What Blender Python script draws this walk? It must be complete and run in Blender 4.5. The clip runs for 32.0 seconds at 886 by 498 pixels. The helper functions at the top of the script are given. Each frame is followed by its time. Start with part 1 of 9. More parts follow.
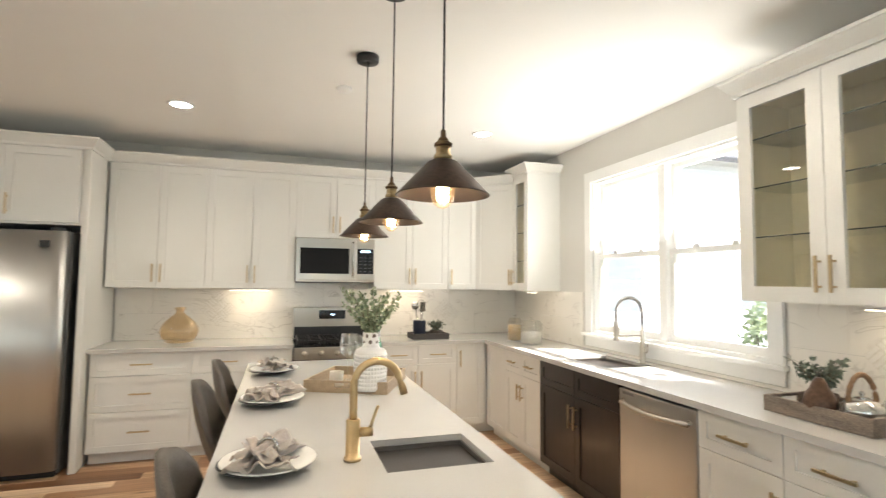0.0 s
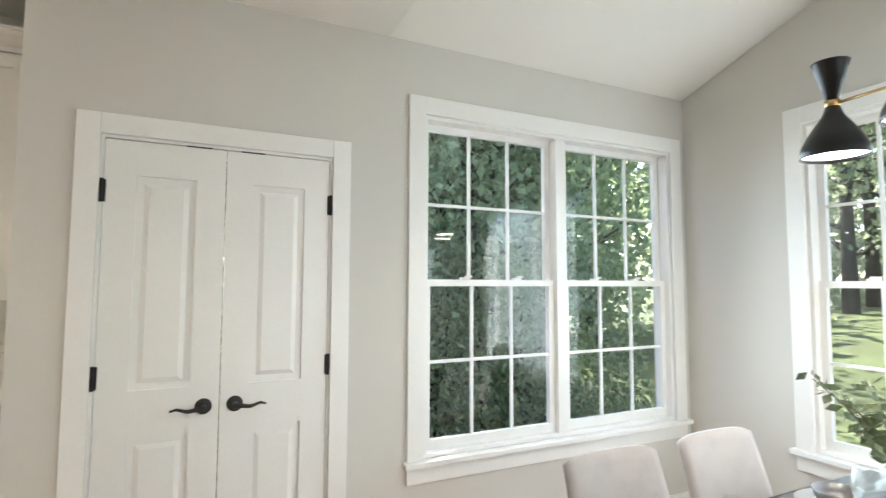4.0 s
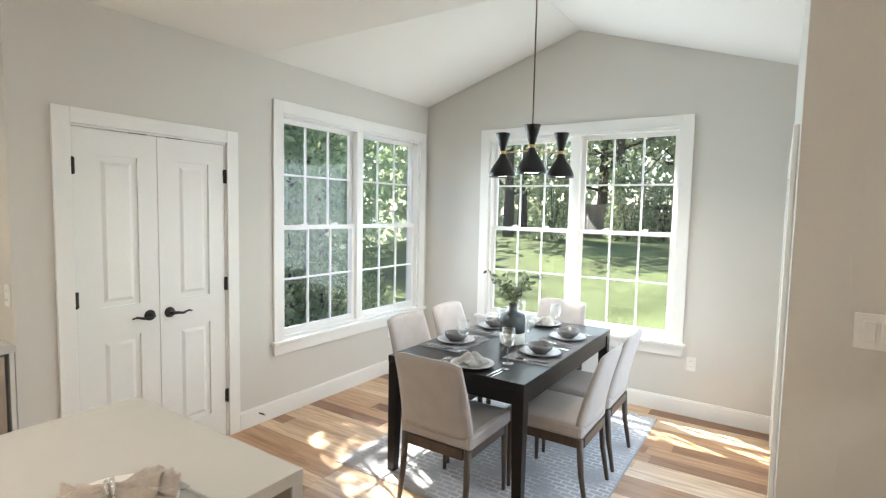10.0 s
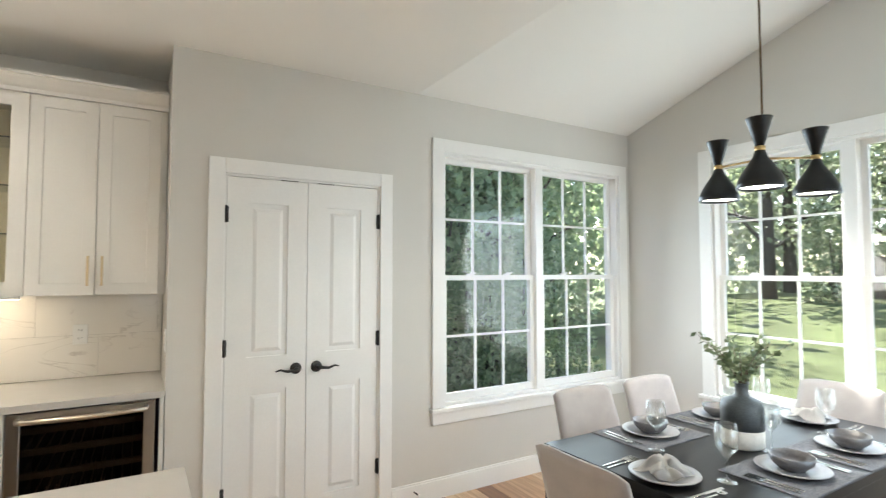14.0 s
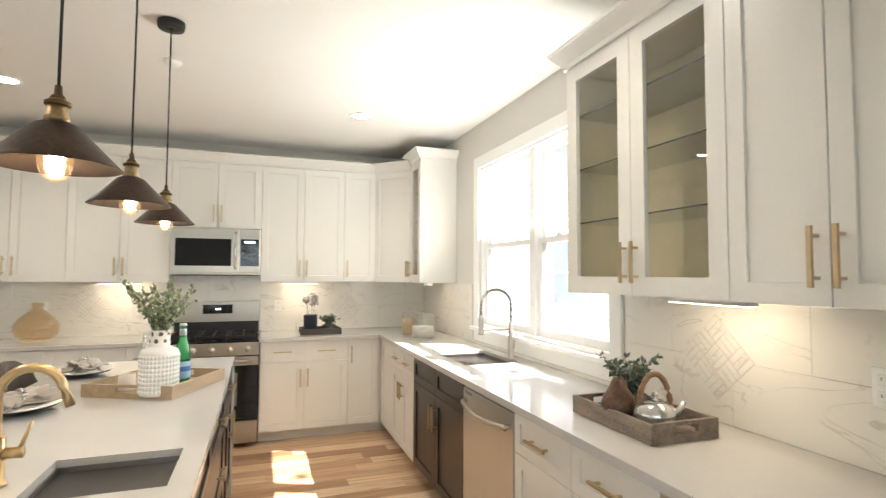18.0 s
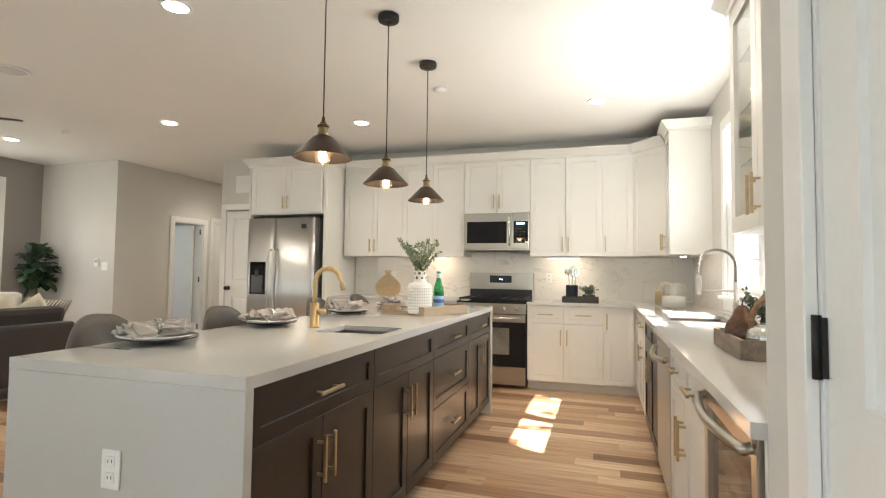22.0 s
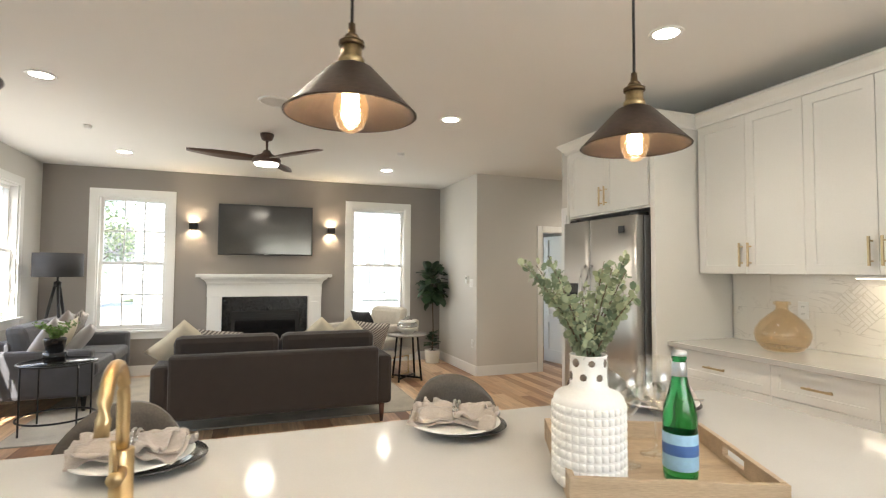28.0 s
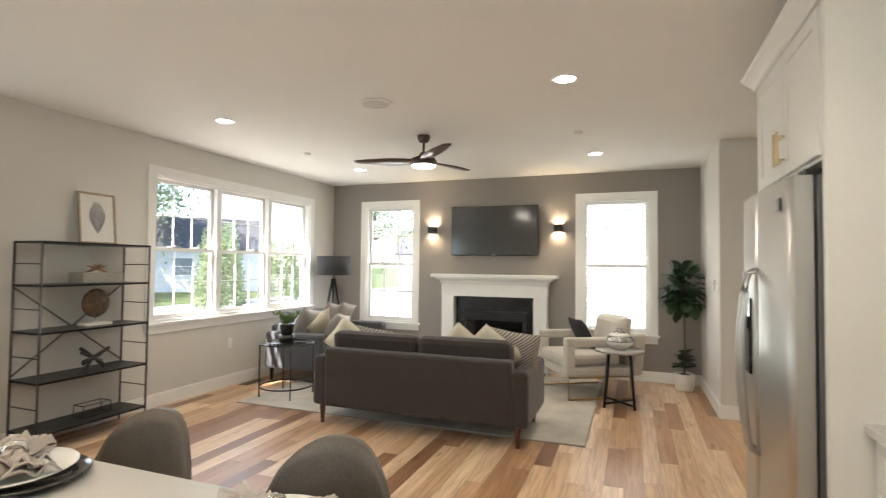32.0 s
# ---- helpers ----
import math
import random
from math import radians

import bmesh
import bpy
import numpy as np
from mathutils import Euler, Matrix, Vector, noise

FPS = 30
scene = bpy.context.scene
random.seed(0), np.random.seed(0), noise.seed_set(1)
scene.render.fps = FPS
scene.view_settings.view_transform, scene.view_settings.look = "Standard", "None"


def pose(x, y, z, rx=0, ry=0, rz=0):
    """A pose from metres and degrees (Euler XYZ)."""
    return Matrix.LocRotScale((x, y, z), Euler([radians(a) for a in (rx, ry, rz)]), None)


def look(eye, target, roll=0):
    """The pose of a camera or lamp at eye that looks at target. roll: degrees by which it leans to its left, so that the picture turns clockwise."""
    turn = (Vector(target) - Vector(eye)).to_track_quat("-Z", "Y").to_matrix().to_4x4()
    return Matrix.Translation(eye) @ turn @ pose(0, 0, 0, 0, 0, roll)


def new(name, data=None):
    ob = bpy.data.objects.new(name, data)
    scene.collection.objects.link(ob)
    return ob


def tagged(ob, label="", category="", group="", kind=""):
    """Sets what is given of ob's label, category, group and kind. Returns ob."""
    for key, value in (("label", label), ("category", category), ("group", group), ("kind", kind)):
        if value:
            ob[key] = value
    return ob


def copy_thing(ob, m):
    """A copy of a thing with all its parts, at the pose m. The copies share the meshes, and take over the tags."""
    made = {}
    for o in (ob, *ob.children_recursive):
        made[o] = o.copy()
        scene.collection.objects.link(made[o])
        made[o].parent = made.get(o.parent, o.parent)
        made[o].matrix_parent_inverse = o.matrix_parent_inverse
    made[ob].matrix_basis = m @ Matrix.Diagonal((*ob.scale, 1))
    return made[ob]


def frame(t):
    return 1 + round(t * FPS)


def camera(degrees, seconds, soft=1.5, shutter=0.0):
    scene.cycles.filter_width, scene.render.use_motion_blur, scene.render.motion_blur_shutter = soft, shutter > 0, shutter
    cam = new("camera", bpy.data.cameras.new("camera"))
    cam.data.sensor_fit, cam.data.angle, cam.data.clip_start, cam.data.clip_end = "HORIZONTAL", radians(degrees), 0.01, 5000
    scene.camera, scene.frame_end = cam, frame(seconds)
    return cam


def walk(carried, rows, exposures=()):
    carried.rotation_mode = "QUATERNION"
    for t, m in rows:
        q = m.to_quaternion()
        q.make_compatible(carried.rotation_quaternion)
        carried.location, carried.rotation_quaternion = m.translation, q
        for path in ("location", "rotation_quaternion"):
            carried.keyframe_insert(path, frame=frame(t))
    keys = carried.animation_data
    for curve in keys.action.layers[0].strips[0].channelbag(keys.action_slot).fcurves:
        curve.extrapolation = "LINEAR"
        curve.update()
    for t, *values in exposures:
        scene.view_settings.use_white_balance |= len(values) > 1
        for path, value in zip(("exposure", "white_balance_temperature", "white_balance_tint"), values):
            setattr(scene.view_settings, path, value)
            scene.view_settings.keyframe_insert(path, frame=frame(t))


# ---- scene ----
cam = camera(82.0, 32.0, soft=1.2, shutter=0.22)
# seconds, eye, target, roll
PATH = [
    (0, (-2.599, -5.386, 1.49), (-1.995, -3.483, 1.618), 0.6),
    (0.5, (-2.587, -5.323, 1.46), (-1.546, -3.622, 1.607), 0.8),
    (1, (-2.522, -5.358, 1.482), (-1.093, -3.965, 1.611), 0.6),
    (1.5, (-2.613, -5.326, 1.415), (-0.807, -4.484, 1.595), 0.8),
    (2, (-2.702, -5.368, 1.406), (-0.753, -4.955, 1.587), 0.5),
    (2.5, (-2.791, -5.414, 1.417), (-0.8, -5.353, 1.592), 0.2),
    (3, (-2.877, -5.452, 1.435), (-0.903, -5.728, 1.601), 0.0),
    (3.5, (-2.975, -5.502, 1.466), (-1.061, -6.063, 1.611), 0.1),
    (4, (-3.045, -5.524, 1.489), (-1.241, -6.377, 1.624), 0.2),
    (4.5, (-3.106, -5.461, 1.533), (-1.493, -6.639, 1.643), 0.6),
    (6.5, (-3.462, -4.845, 1.597), (-2.415, -6.546, 1.709), 0.7),
    (7, (-3.512, -4.723, 1.638), (-2.473, -6.428, 1.75), 0.8),
    (7.5, (-3.601, -4.539, 1.658), (-2.556, -6.24, 1.78), 0.9),
    (8, (-3.674, -4.362, 1.685), (-2.635, -6.067, 1.799), 0.7),
    (8.5, (-3.808, -4.315, 1.672), (-2.772, -6.021, 1.786), 0.4),
    (9, (-3.948, -4.233, 1.679), (-2.914, -5.942, 1.767), 0.5),
    (9.5, (-3.971, -4.115, 1.665), (-2.921, -5.815, 1.58), 1.0),
    (10, (-3.872, -3.93, 1.653), (-2.772, -5.594, 1.504), 1.2),
    (10.5, (-3.818, -3.729, 1.644), (-2.699, -5.379, 1.495), 1.1),
    (11, (-3.857, -3.67, 1.661), (-2.722, -5.309, 1.513), 0.9),
    (11.5, (-3.852, -3.689, 1.646), (-2.717, -5.335, 1.642), 0.6),
    (12, (-3.861, -3.766, 1.624), (-2.719, -5.406, 1.703), 0.5),
    (12.5, (-3.886, -3.983, 1.592), (-2.703, -5.595, 1.665), 0.2),
    (13, (-3.892, -4.254, 1.582), (-2.532, -5.718, 1.654), 0.2),
    (13.5, (-3.767, -4.514, 1.559), (-2.239, -5.802, 1.633), 0.2),
    (14, (-3.682, -4.739, 1.533), (-1.965, -5.761, 1.624), -0.0),
    (14.5, (-3.656, -4.937, 1.499), (-1.739, -5.498, 1.604), -0.2),
    (15, (-3.409, -5.104, 1.522), (-1.411, -5.167, 1.598), -0.3),
    (15.5, (-3.115, -5.194, 1.481), (-1.151, -4.834, 1.592), -0.2),
    (17.5, (-1.895, -5.495, 1.507), (-0.859, -3.787, 1.599), 0.1),
    (18, (-1.71, -5.415, 1.49), (-1.04, -3.534, 1.589), 0.3),
    (18.5, (-1.476, -5.413, 1.492), (-1.285, -3.425, 1.595), 0.0),
    (19, (-1.303, -5.494, 1.501), (-1.566, -3.515, 1.617), 0.5),
    (19.5, (-1.175, -5.716, 1.494), (-1.664, -3.78, 1.614), 0.7),
    (20, (-1.077, -5.851, 1.435), (-1.644, -3.936, 1.542), 0.6),
    (20.5, (-0.988, -5.931, 1.325), (-1.571, -4.02, 1.429), 0.6),
    (21, (-0.958, -6.007, 1.234), (-1.549, -4.1, 1.335), 0.7),
    (21.5, (-0.956, -6.048, 1.18), (-1.555, -4.142, 1.274), 0.6),
    (22, (-0.933, -6.056, 1.215), (-1.534, -4.151, 1.308), 0.7),
    (22.5, (-0.924, -6.062, 1.233), (-1.519, -4.156, 1.333), 0.8),
    (23, (-0.949, -5.998, 1.321), (-1.544, -4.09, 1.411), 0.8),
    (23.5, (-1.031, -5.899, 1.382), (-1.643, -3.997, 1.469), 0.9),
    (24, (-1.103, -5.773, 1.401), (-1.788, -3.897, 1.489), 0.8),
    (24.5, (-1.097, -5.585, 1.421), (-1.86, -3.737, 1.504), 0.6),
    (25, (-1.074, -5.288, 1.41), (-1.965, -3.499, 1.488), 0.5),
    (25.5, (-1.088, -5.046, 1.387), (-2.212, -3.394, 1.471), 0.6),
    (26, (-1.088, -4.764, 1.401), (-2.435, -3.287, 1.479), 0.4),
    (26.5, (-1.137, -4.462, 1.398), (-2.679, -3.191, 1.479), 0.7),
    (28.5, (-1.133, -3.127, 1.431), (-3.036, -2.518, 1.522), 0.2),
    (29, (-1.123, -2.791, 1.44), (-3.04, -2.23, 1.536), 0.3),
    (29.5, (-1.122, -2.511, 1.43), (-3.075, -2.088, 1.52), 0.5),
    (30, (-1.22, -2.208, 1.455), (-3.189, -1.867, 1.538), 0.4),
    (30.5, (-1.318, -1.921, 1.444), (-3.306, -1.717, 1.534), 0.5),
    (31, (-1.412, -1.658, 1.459), (-3.409, -1.734, 1.545), 0.7),
    (31.5, (-1.632, -1.479, 1.45), (-3.604, -1.804, 1.528), 0.8),
    (32, (-1.783, -1.429, 1.47), (-3.657, -2.126, 1.537), 0.6),
]
walk(cam, [(t, look(eye, target, roll)) for t, eye, target, roll in PATH])
SKY_STRENGTH = 0.15
SUN_STRENGTH = 5.0
CAN_W = 1.2                  # recessed lights
PEND_W = 0.55
BAR_W = 0.15
CHAND_W = 0.9
FAN_W = 0.7
SCONCE_W = 0.5
EXPOSURE = 2.44
scene.view_settings.exposure = EXPOSURE

# ---- light ----
SUN_TO = Vector((-1.0, 0.46, -1.36)).normalized()      # the way the sunlight travels
world = bpy.data.worlds.new("world")
scene.world = world
world.use_nodes = True
wn = world.node_tree
sky = wn.nodes.new("ShaderNodeTexSky")
sky.sky_type, sky.sun_disc = "NISHITA", False
sky.sun_elevation = math.asin(-SUN_TO.z)
sky.sun_rotation = math.atan2(-SUN_TO.x, -SUN_TO.y)
wn.links.new(sky.outputs[0], wn.nodes["Background"].inputs[0])
wn.nodes["Background"].inputs[1].default_value = SKY_STRENGTH
sun = new("sun", bpy.data.lights.new("sun", "SUN"))
sun.data.energy, sun.data.angle, sun.data.color = SUN_STRENGTH, radians(0.5), (1.0, 0.95, 0.88)
sun.matrix_world = look((0, 0, 20), Vector((0, 0, 20)) + SUN_TO)

# lamps standing in for daylight in the openings: place, aim, width, height, watts
for at, aim, w, h, watts in (
    # kitchen: tilted up, also stands in for bounce off sunlit ground onto the ceiling
    ((-0.06, -2.375, 1.70), (-0.80, 0, 0.58), 1.66, 1.1, 6.9),
    ((-0.70, -7.46, 1.50), (-1, 0, -0.10), 1.5, 1.5, 5.2),
    ((-2.28, -8.44, 1.45), (0, 1, 0.04), 1.5, 1.5, 3.9),
    ((-3.97, -7.31, 1.05), (1, 0, -0.35), 1.6, 1.8, 2.9),
    ((-6.985, -6.07, 1.55), (0, 1, 0.1), 2.6, 1.3, 4.3),
    ((-9.02, -4.985, 1.45), (1, 0, 0.1), 0.8, 1.5, 1.7),
    ((-9.02, -1.625, 1.45), (1, 0, 0.1), 0.8, 1.5, 1.7),
    ((-9.64, 0.16, 1.5), (1, 0, 0), 0.9, 1.4, 1.5),
):
    tone = (0.74, 0.90, 1.0) if at[1] < -6.5 and at[0] > -4 or at[0] < -9.5 else (1.0, 0.985, 0.93)
    lamp = new("window_light", bpy.data.lights.new("window_light", "AREA"))
    lamp.data.shape, lamp.data.size, lamp.data.size_y, lamp.data.energy, lamp.data.color = "RECTANGLE", w, h, watts, tone
    lamp.data.spread = radians(115 if aim[2] < 0 else 180)
    lamp.matrix_world = look(at, Vector(at) + Vector(aim))


# ---- materials ----
def mat(name, base, rough=0.5, metal=0.0, var=0.06, scale=6.0, fine=60.0, bump=0.05, spec=0.5, coat=0.0, tint=None, stretch=(1, 1, 1), space="Object", sheen=0.0, rand=0.0):
    """Principled surface with colour variation at two scales, fine relief and uneven gloss."""
    m = bpy.data.materials.new(name)
    m.use_nodes = True
    nt = m.node_tree
    n, l = nt.nodes, nt.links
    b = n["Principled BSDF"]
    tc = n.new("ShaderNodeTexCoord")
    mp = n.new("ShaderNodeMapping")
    mp.inputs["Scale"].default_value = stretch
    l.new(tc.outputs[space], mp.inputs[0])
    big = n.new("ShaderNodeTexNoise")
    big.inputs["Scale"].default_value, big.inputs["Detail"].default_value = scale, 4
    small = n.new("ShaderNodeTexNoise")
    small.inputs["Scale"].default_value, small.inputs["Detail"].default_value = fine, 3
    l.new(mp.outputs[0], big.inputs[0])
    l.new(mp.outputs[0], small.inputs[0])
    add = n.new("ShaderNodeMath")
    add.operation = "ADD"
    l.new(big.outputs[0], add.inputs[0])
    l.new(small.outputs[0], add.inputs[1])
    ramp = n.new("ShaderNodeValToRGB")
    dark = tint or tuple(c * (1 - 2.2 * var) for c in base)
    light = tuple(min(1, c * (1 + 1.2 * var)) for c in base)
    ramp.color_ramp.elements[0].position, ramp.color_ramp.elements[1].position = 0.3, 0.7
    ramp.color_ramp.elements[0].color = (*dark, 1)
    ramp.color_ramp.elements[1].color = (*light, 1)
    half = n.new("ShaderNodeMath")
    half.operation, half.inputs[1].default_value = "MULTIPLY", 0.5
    l.new(add.outputs[0], half.inputs[0])
    l.new(half.outputs[0], ramp.inputs[0])
    col = ramp.outputs[0]
    if rand:
        oi = n.new("ShaderNodeObjectInfo")
        hs = n.new("ShaderNodeHueSaturation")
        mr = n.new("ShaderNodeMapRange")
        mr.inputs[3].default_value, mr.inputs[4].default_value = 1 - rand, 1 + rand
        l.new(oi.outputs["Random"], mr.inputs[0])
        l.new(mr.outputs[0], hs.inputs["Value"])
        l.new(col, hs.inputs["Color"])
        col = hs.outputs[0]
    l.new(col, b.inputs["Base Color"])
    b.inputs["Metallic"].default_value = metal
    b.inputs["Specular IOR Level"].default_value = spec
    b.inputs["Coat Weight"].default_value = coat
    b.inputs["Sheen Weight"].default_value = sheen
    rr = n.new("ShaderNodeMapRange")
    rr.inputs[3].default_value, rr.inputs[4].default_value = max(0.02, rough * 0.85), min(1, rough * 1.15)
    l.new(big.outputs[0], rr.inputs[0])
    l.new(rr.outputs[0], b.inputs["Roughness"])
    if bump:
        bp = n.new("ShaderNodeBump")
        bp.inputs["Strength"].default_value, bp.inputs["Distance"].default_value = bump, 0.01
        l.new(small.outputs[0], bp.inputs["Height"])
        l.new(bp.outputs[0], b.inputs["Normal"])
    return m


def glass_mat(name, tint=(1, 1, 1), gloss=1.0, rough=0.0, least=0.03, glow_by=0.0):
    m = bpy.data.materials.new(name)
    m.use_nodes = True
    n, l = m.node_tree.nodes, m.node_tree.links
    n.remove(n["Principled BSDF"])
    tr, gl, mx, lw = n.new("ShaderNodeBsdfTransparent"), n.new("ShaderNodeBsdfGlossy"), n.new("ShaderNodeMixShader"), n.new("ShaderNodeLayerWeight")
    pw_, sc = n.new("ShaderNodeMath"), n.new("ShaderNodeMapRange")
    pw_.operation, pw_.inputs[1].default_value = "POWER", 5.0
    sc.inputs[3].default_value, sc.inputs[4].default_value = least, 0.9
    tr.inputs[0].default_value = (*tint, 1)
    gl.inputs["Roughness"].default_value = rough
    gl.inputs[0].default_value = (gloss, gloss, gloss, 1)
    lw.inputs[0].default_value = 0.5
    l.new(lw.outputs["Facing"], pw_.inputs[0])
    l.new(pw_.outputs[0], sc.inputs[0])
    l.new(sc.outputs[0], mx.inputs[0])
    l.new(tr.outputs[0], mx.inputs[1])
    l.new(gl.outputs[0], mx.inputs[2])
    if glow_by:
        em, sm = n.new("ShaderNodeEmission"), n.new("ShaderNodeAddShader")
        em.inputs[0].default_value, em.inputs[1].default_value = (1.0, 0.62, 0.30, 1), glow_by
        l.new(mx.outputs[0], sm.inputs[0])
        l.new(em.outputs[0], sm.inputs[1])
        l.new(sm.outputs[0], n["Material Output"].inputs[0])
    else:
        l.new(mx.outputs[0], n["Material Output"].inputs[0])
    return m


def solid_glass(name, color, rough=0.0, ior=1.45):
    m = bpy.data.materials.new(name)
    m.use_nodes = True
    b = m.node_tree.nodes["Principled BSDF"]
    b.inputs["Base Color"].default_value = (*color, 1)
    b.inputs["Transmission Weight"].default_value = 1
    b.inputs["Roughness"].default_value = rough
    b.inputs["IOR"].default_value = ior
    return m


def glow(name, color, strength):
    m = bpy.data.materials.new(name)
    m.use_nodes = True
    b = m.node_tree.nodes["Principled BSDF"]
    b.inputs["Base Color"].default_value = (*color, 1)
    b.inputs["Emission Color"].default_value = (*color, 1)
    b.inputs["Emission Strength"].default_value = strength
    return m


def plank_mat(name, by_island):
    """Hickory boards: strong tone change from board to board, long grain, knots."""
    m = bpy.data.materials.new(name)
    m.use_nodes = True
    n, l = m.node_tree.nodes, m.node_tree.links
    b = n["Principled BSDF"]
    geo = n.new("ShaderNodeNewGeometry")
    if by_island:
        rnd = geo.outputs["Random Per Island"]
    else:
        rnd = n.new("ShaderNodeObjectInfo").outputs["Random"]
    ramp = n.new("ShaderNodeValToRGB")
    e = ramp.color_ramp.elements
    stops = [(0.0, (0.19, 0.095, 0.05)), (0.14, (0.35, 0.20, 0.108)), (0.38, (0.49, 0.315, 0.185)), (0.7, (0.60, 0.43, 0.275)), (1.0, (0.72, 0.565, 0.40))]
    e[0].position, e[0].color = 0, (*stops[0][1], 1)
    e[1].position, e[1].color = 1, (*stops[-1][1], 1)
    for p, c in stops[1:-1]:
        k = e.new(p)
        k.color = (*c, 1)
    l.new(rnd, ramp.inputs[0])
    off = n.new("ShaderNodeVectorMath")
    off.operation = "SCALE"
    off.inputs[0].default_value = (37.0, 61.0, 13.0)
    l.new(rnd, off.inputs["Scale"])
    ad = n.new("ShaderNodeVectorMath")
    l.new(geo.outputs["Position"], ad.inputs[0])
    l.new(off.outputs[0], ad.inputs[1])
    mp = n.new("ShaderNodeMapping")
    mp.inputs["Scale"].default_value = (1.1, 17, 4)
    l.new(ad.outputs[0], mp.inputs[0])
    grain = n.new("ShaderNodeTexNoise")
    grain.inputs["Scale"].default_value, grain.inputs["Detail"].default_value, grain.inputs["Distortion"].default_value = 2.2, 6, 0.9
    l.new(mp.outputs[0], grain.inputs[0])
    gr = n.new("ShaderNodeValToRGB")
    gr.color_ramp.elements[0].position, gr.color_ramp.elements[0].color = 0.32, (0.66, 0.57, 0.50, 1)
    gr.color_ramp.elements[1].position, gr.color_ramp.elements[1].color = 0.62, (1.12, 1.08, 1.05, 1)
    l.new(grain.outputs[0], gr.inputs[0])
    mul = n.new("ShaderNodeMix")
    mul.data_type, mul.blend_type = "RGBA", "MULTIPLY"
    mul.inputs["Factor"].default_value = 0.85
    l.new(ramp.outputs[0], mul.inputs["A"])
    l.new(gr.outputs[0], mul.inputs["B"])
    mk = n.new("ShaderNodeMapping")
    mk.inputs["Scale"].default_value = (1.6, 7, 1)
    l.new(ad.outputs[0], mk.inputs[0])
    knot = n.new("ShaderNodeTexVoronoi")
    knot.inputs["Scale"].default_value = 1.0
    l.new(mk.outputs[0], knot.inputs[0])
    kr = n.new("ShaderNodeValToRGB")
    kr.color_ramp.elements[0].position, kr.color_ramp.elements[0].color = 0.03, (0.25, 0.17, 0.12, 1)
    kr.color_ramp.elements[1].position, kr.color_ramp.elements[1].color = 0.13, (1, 1, 1, 1)
    l.new(knot.outputs["Distance"], kr.inputs[0])
    mu2 = n.new("ShaderNodeMix")
    mu2.data_type, mu2.blend_type = "RGBA", "MULTIPLY"
    mu2.inputs["Factor"].default_value = 0.7
    l.new(mul.outputs["Result"], mu2.inputs["A"])
    l.new(kr.outputs[0], mu2.inputs["B"])
    l.new(mu2.outputs["Result"], b.inputs["Base Color"])
    rr = n.new("ShaderNodeMapRange")
    rr.inputs[3].default_value, rr.inputs[4].default_value = 0.26, 0.42
    l.new(grain.outputs[0], rr.inputs[0])
    l.new(rr.outputs[0], b.inputs["Roughness"])
    bp = n.new("ShaderNodeBump")
    bp.inputs["Strength"].default_value, bp.inputs["Distance"].default_value = 0.12, 0.004
    l.new(grain.outputs[0], bp.inputs["Height"])
    l.new(bp.outputs[0], b.inputs["Normal"])
    return m


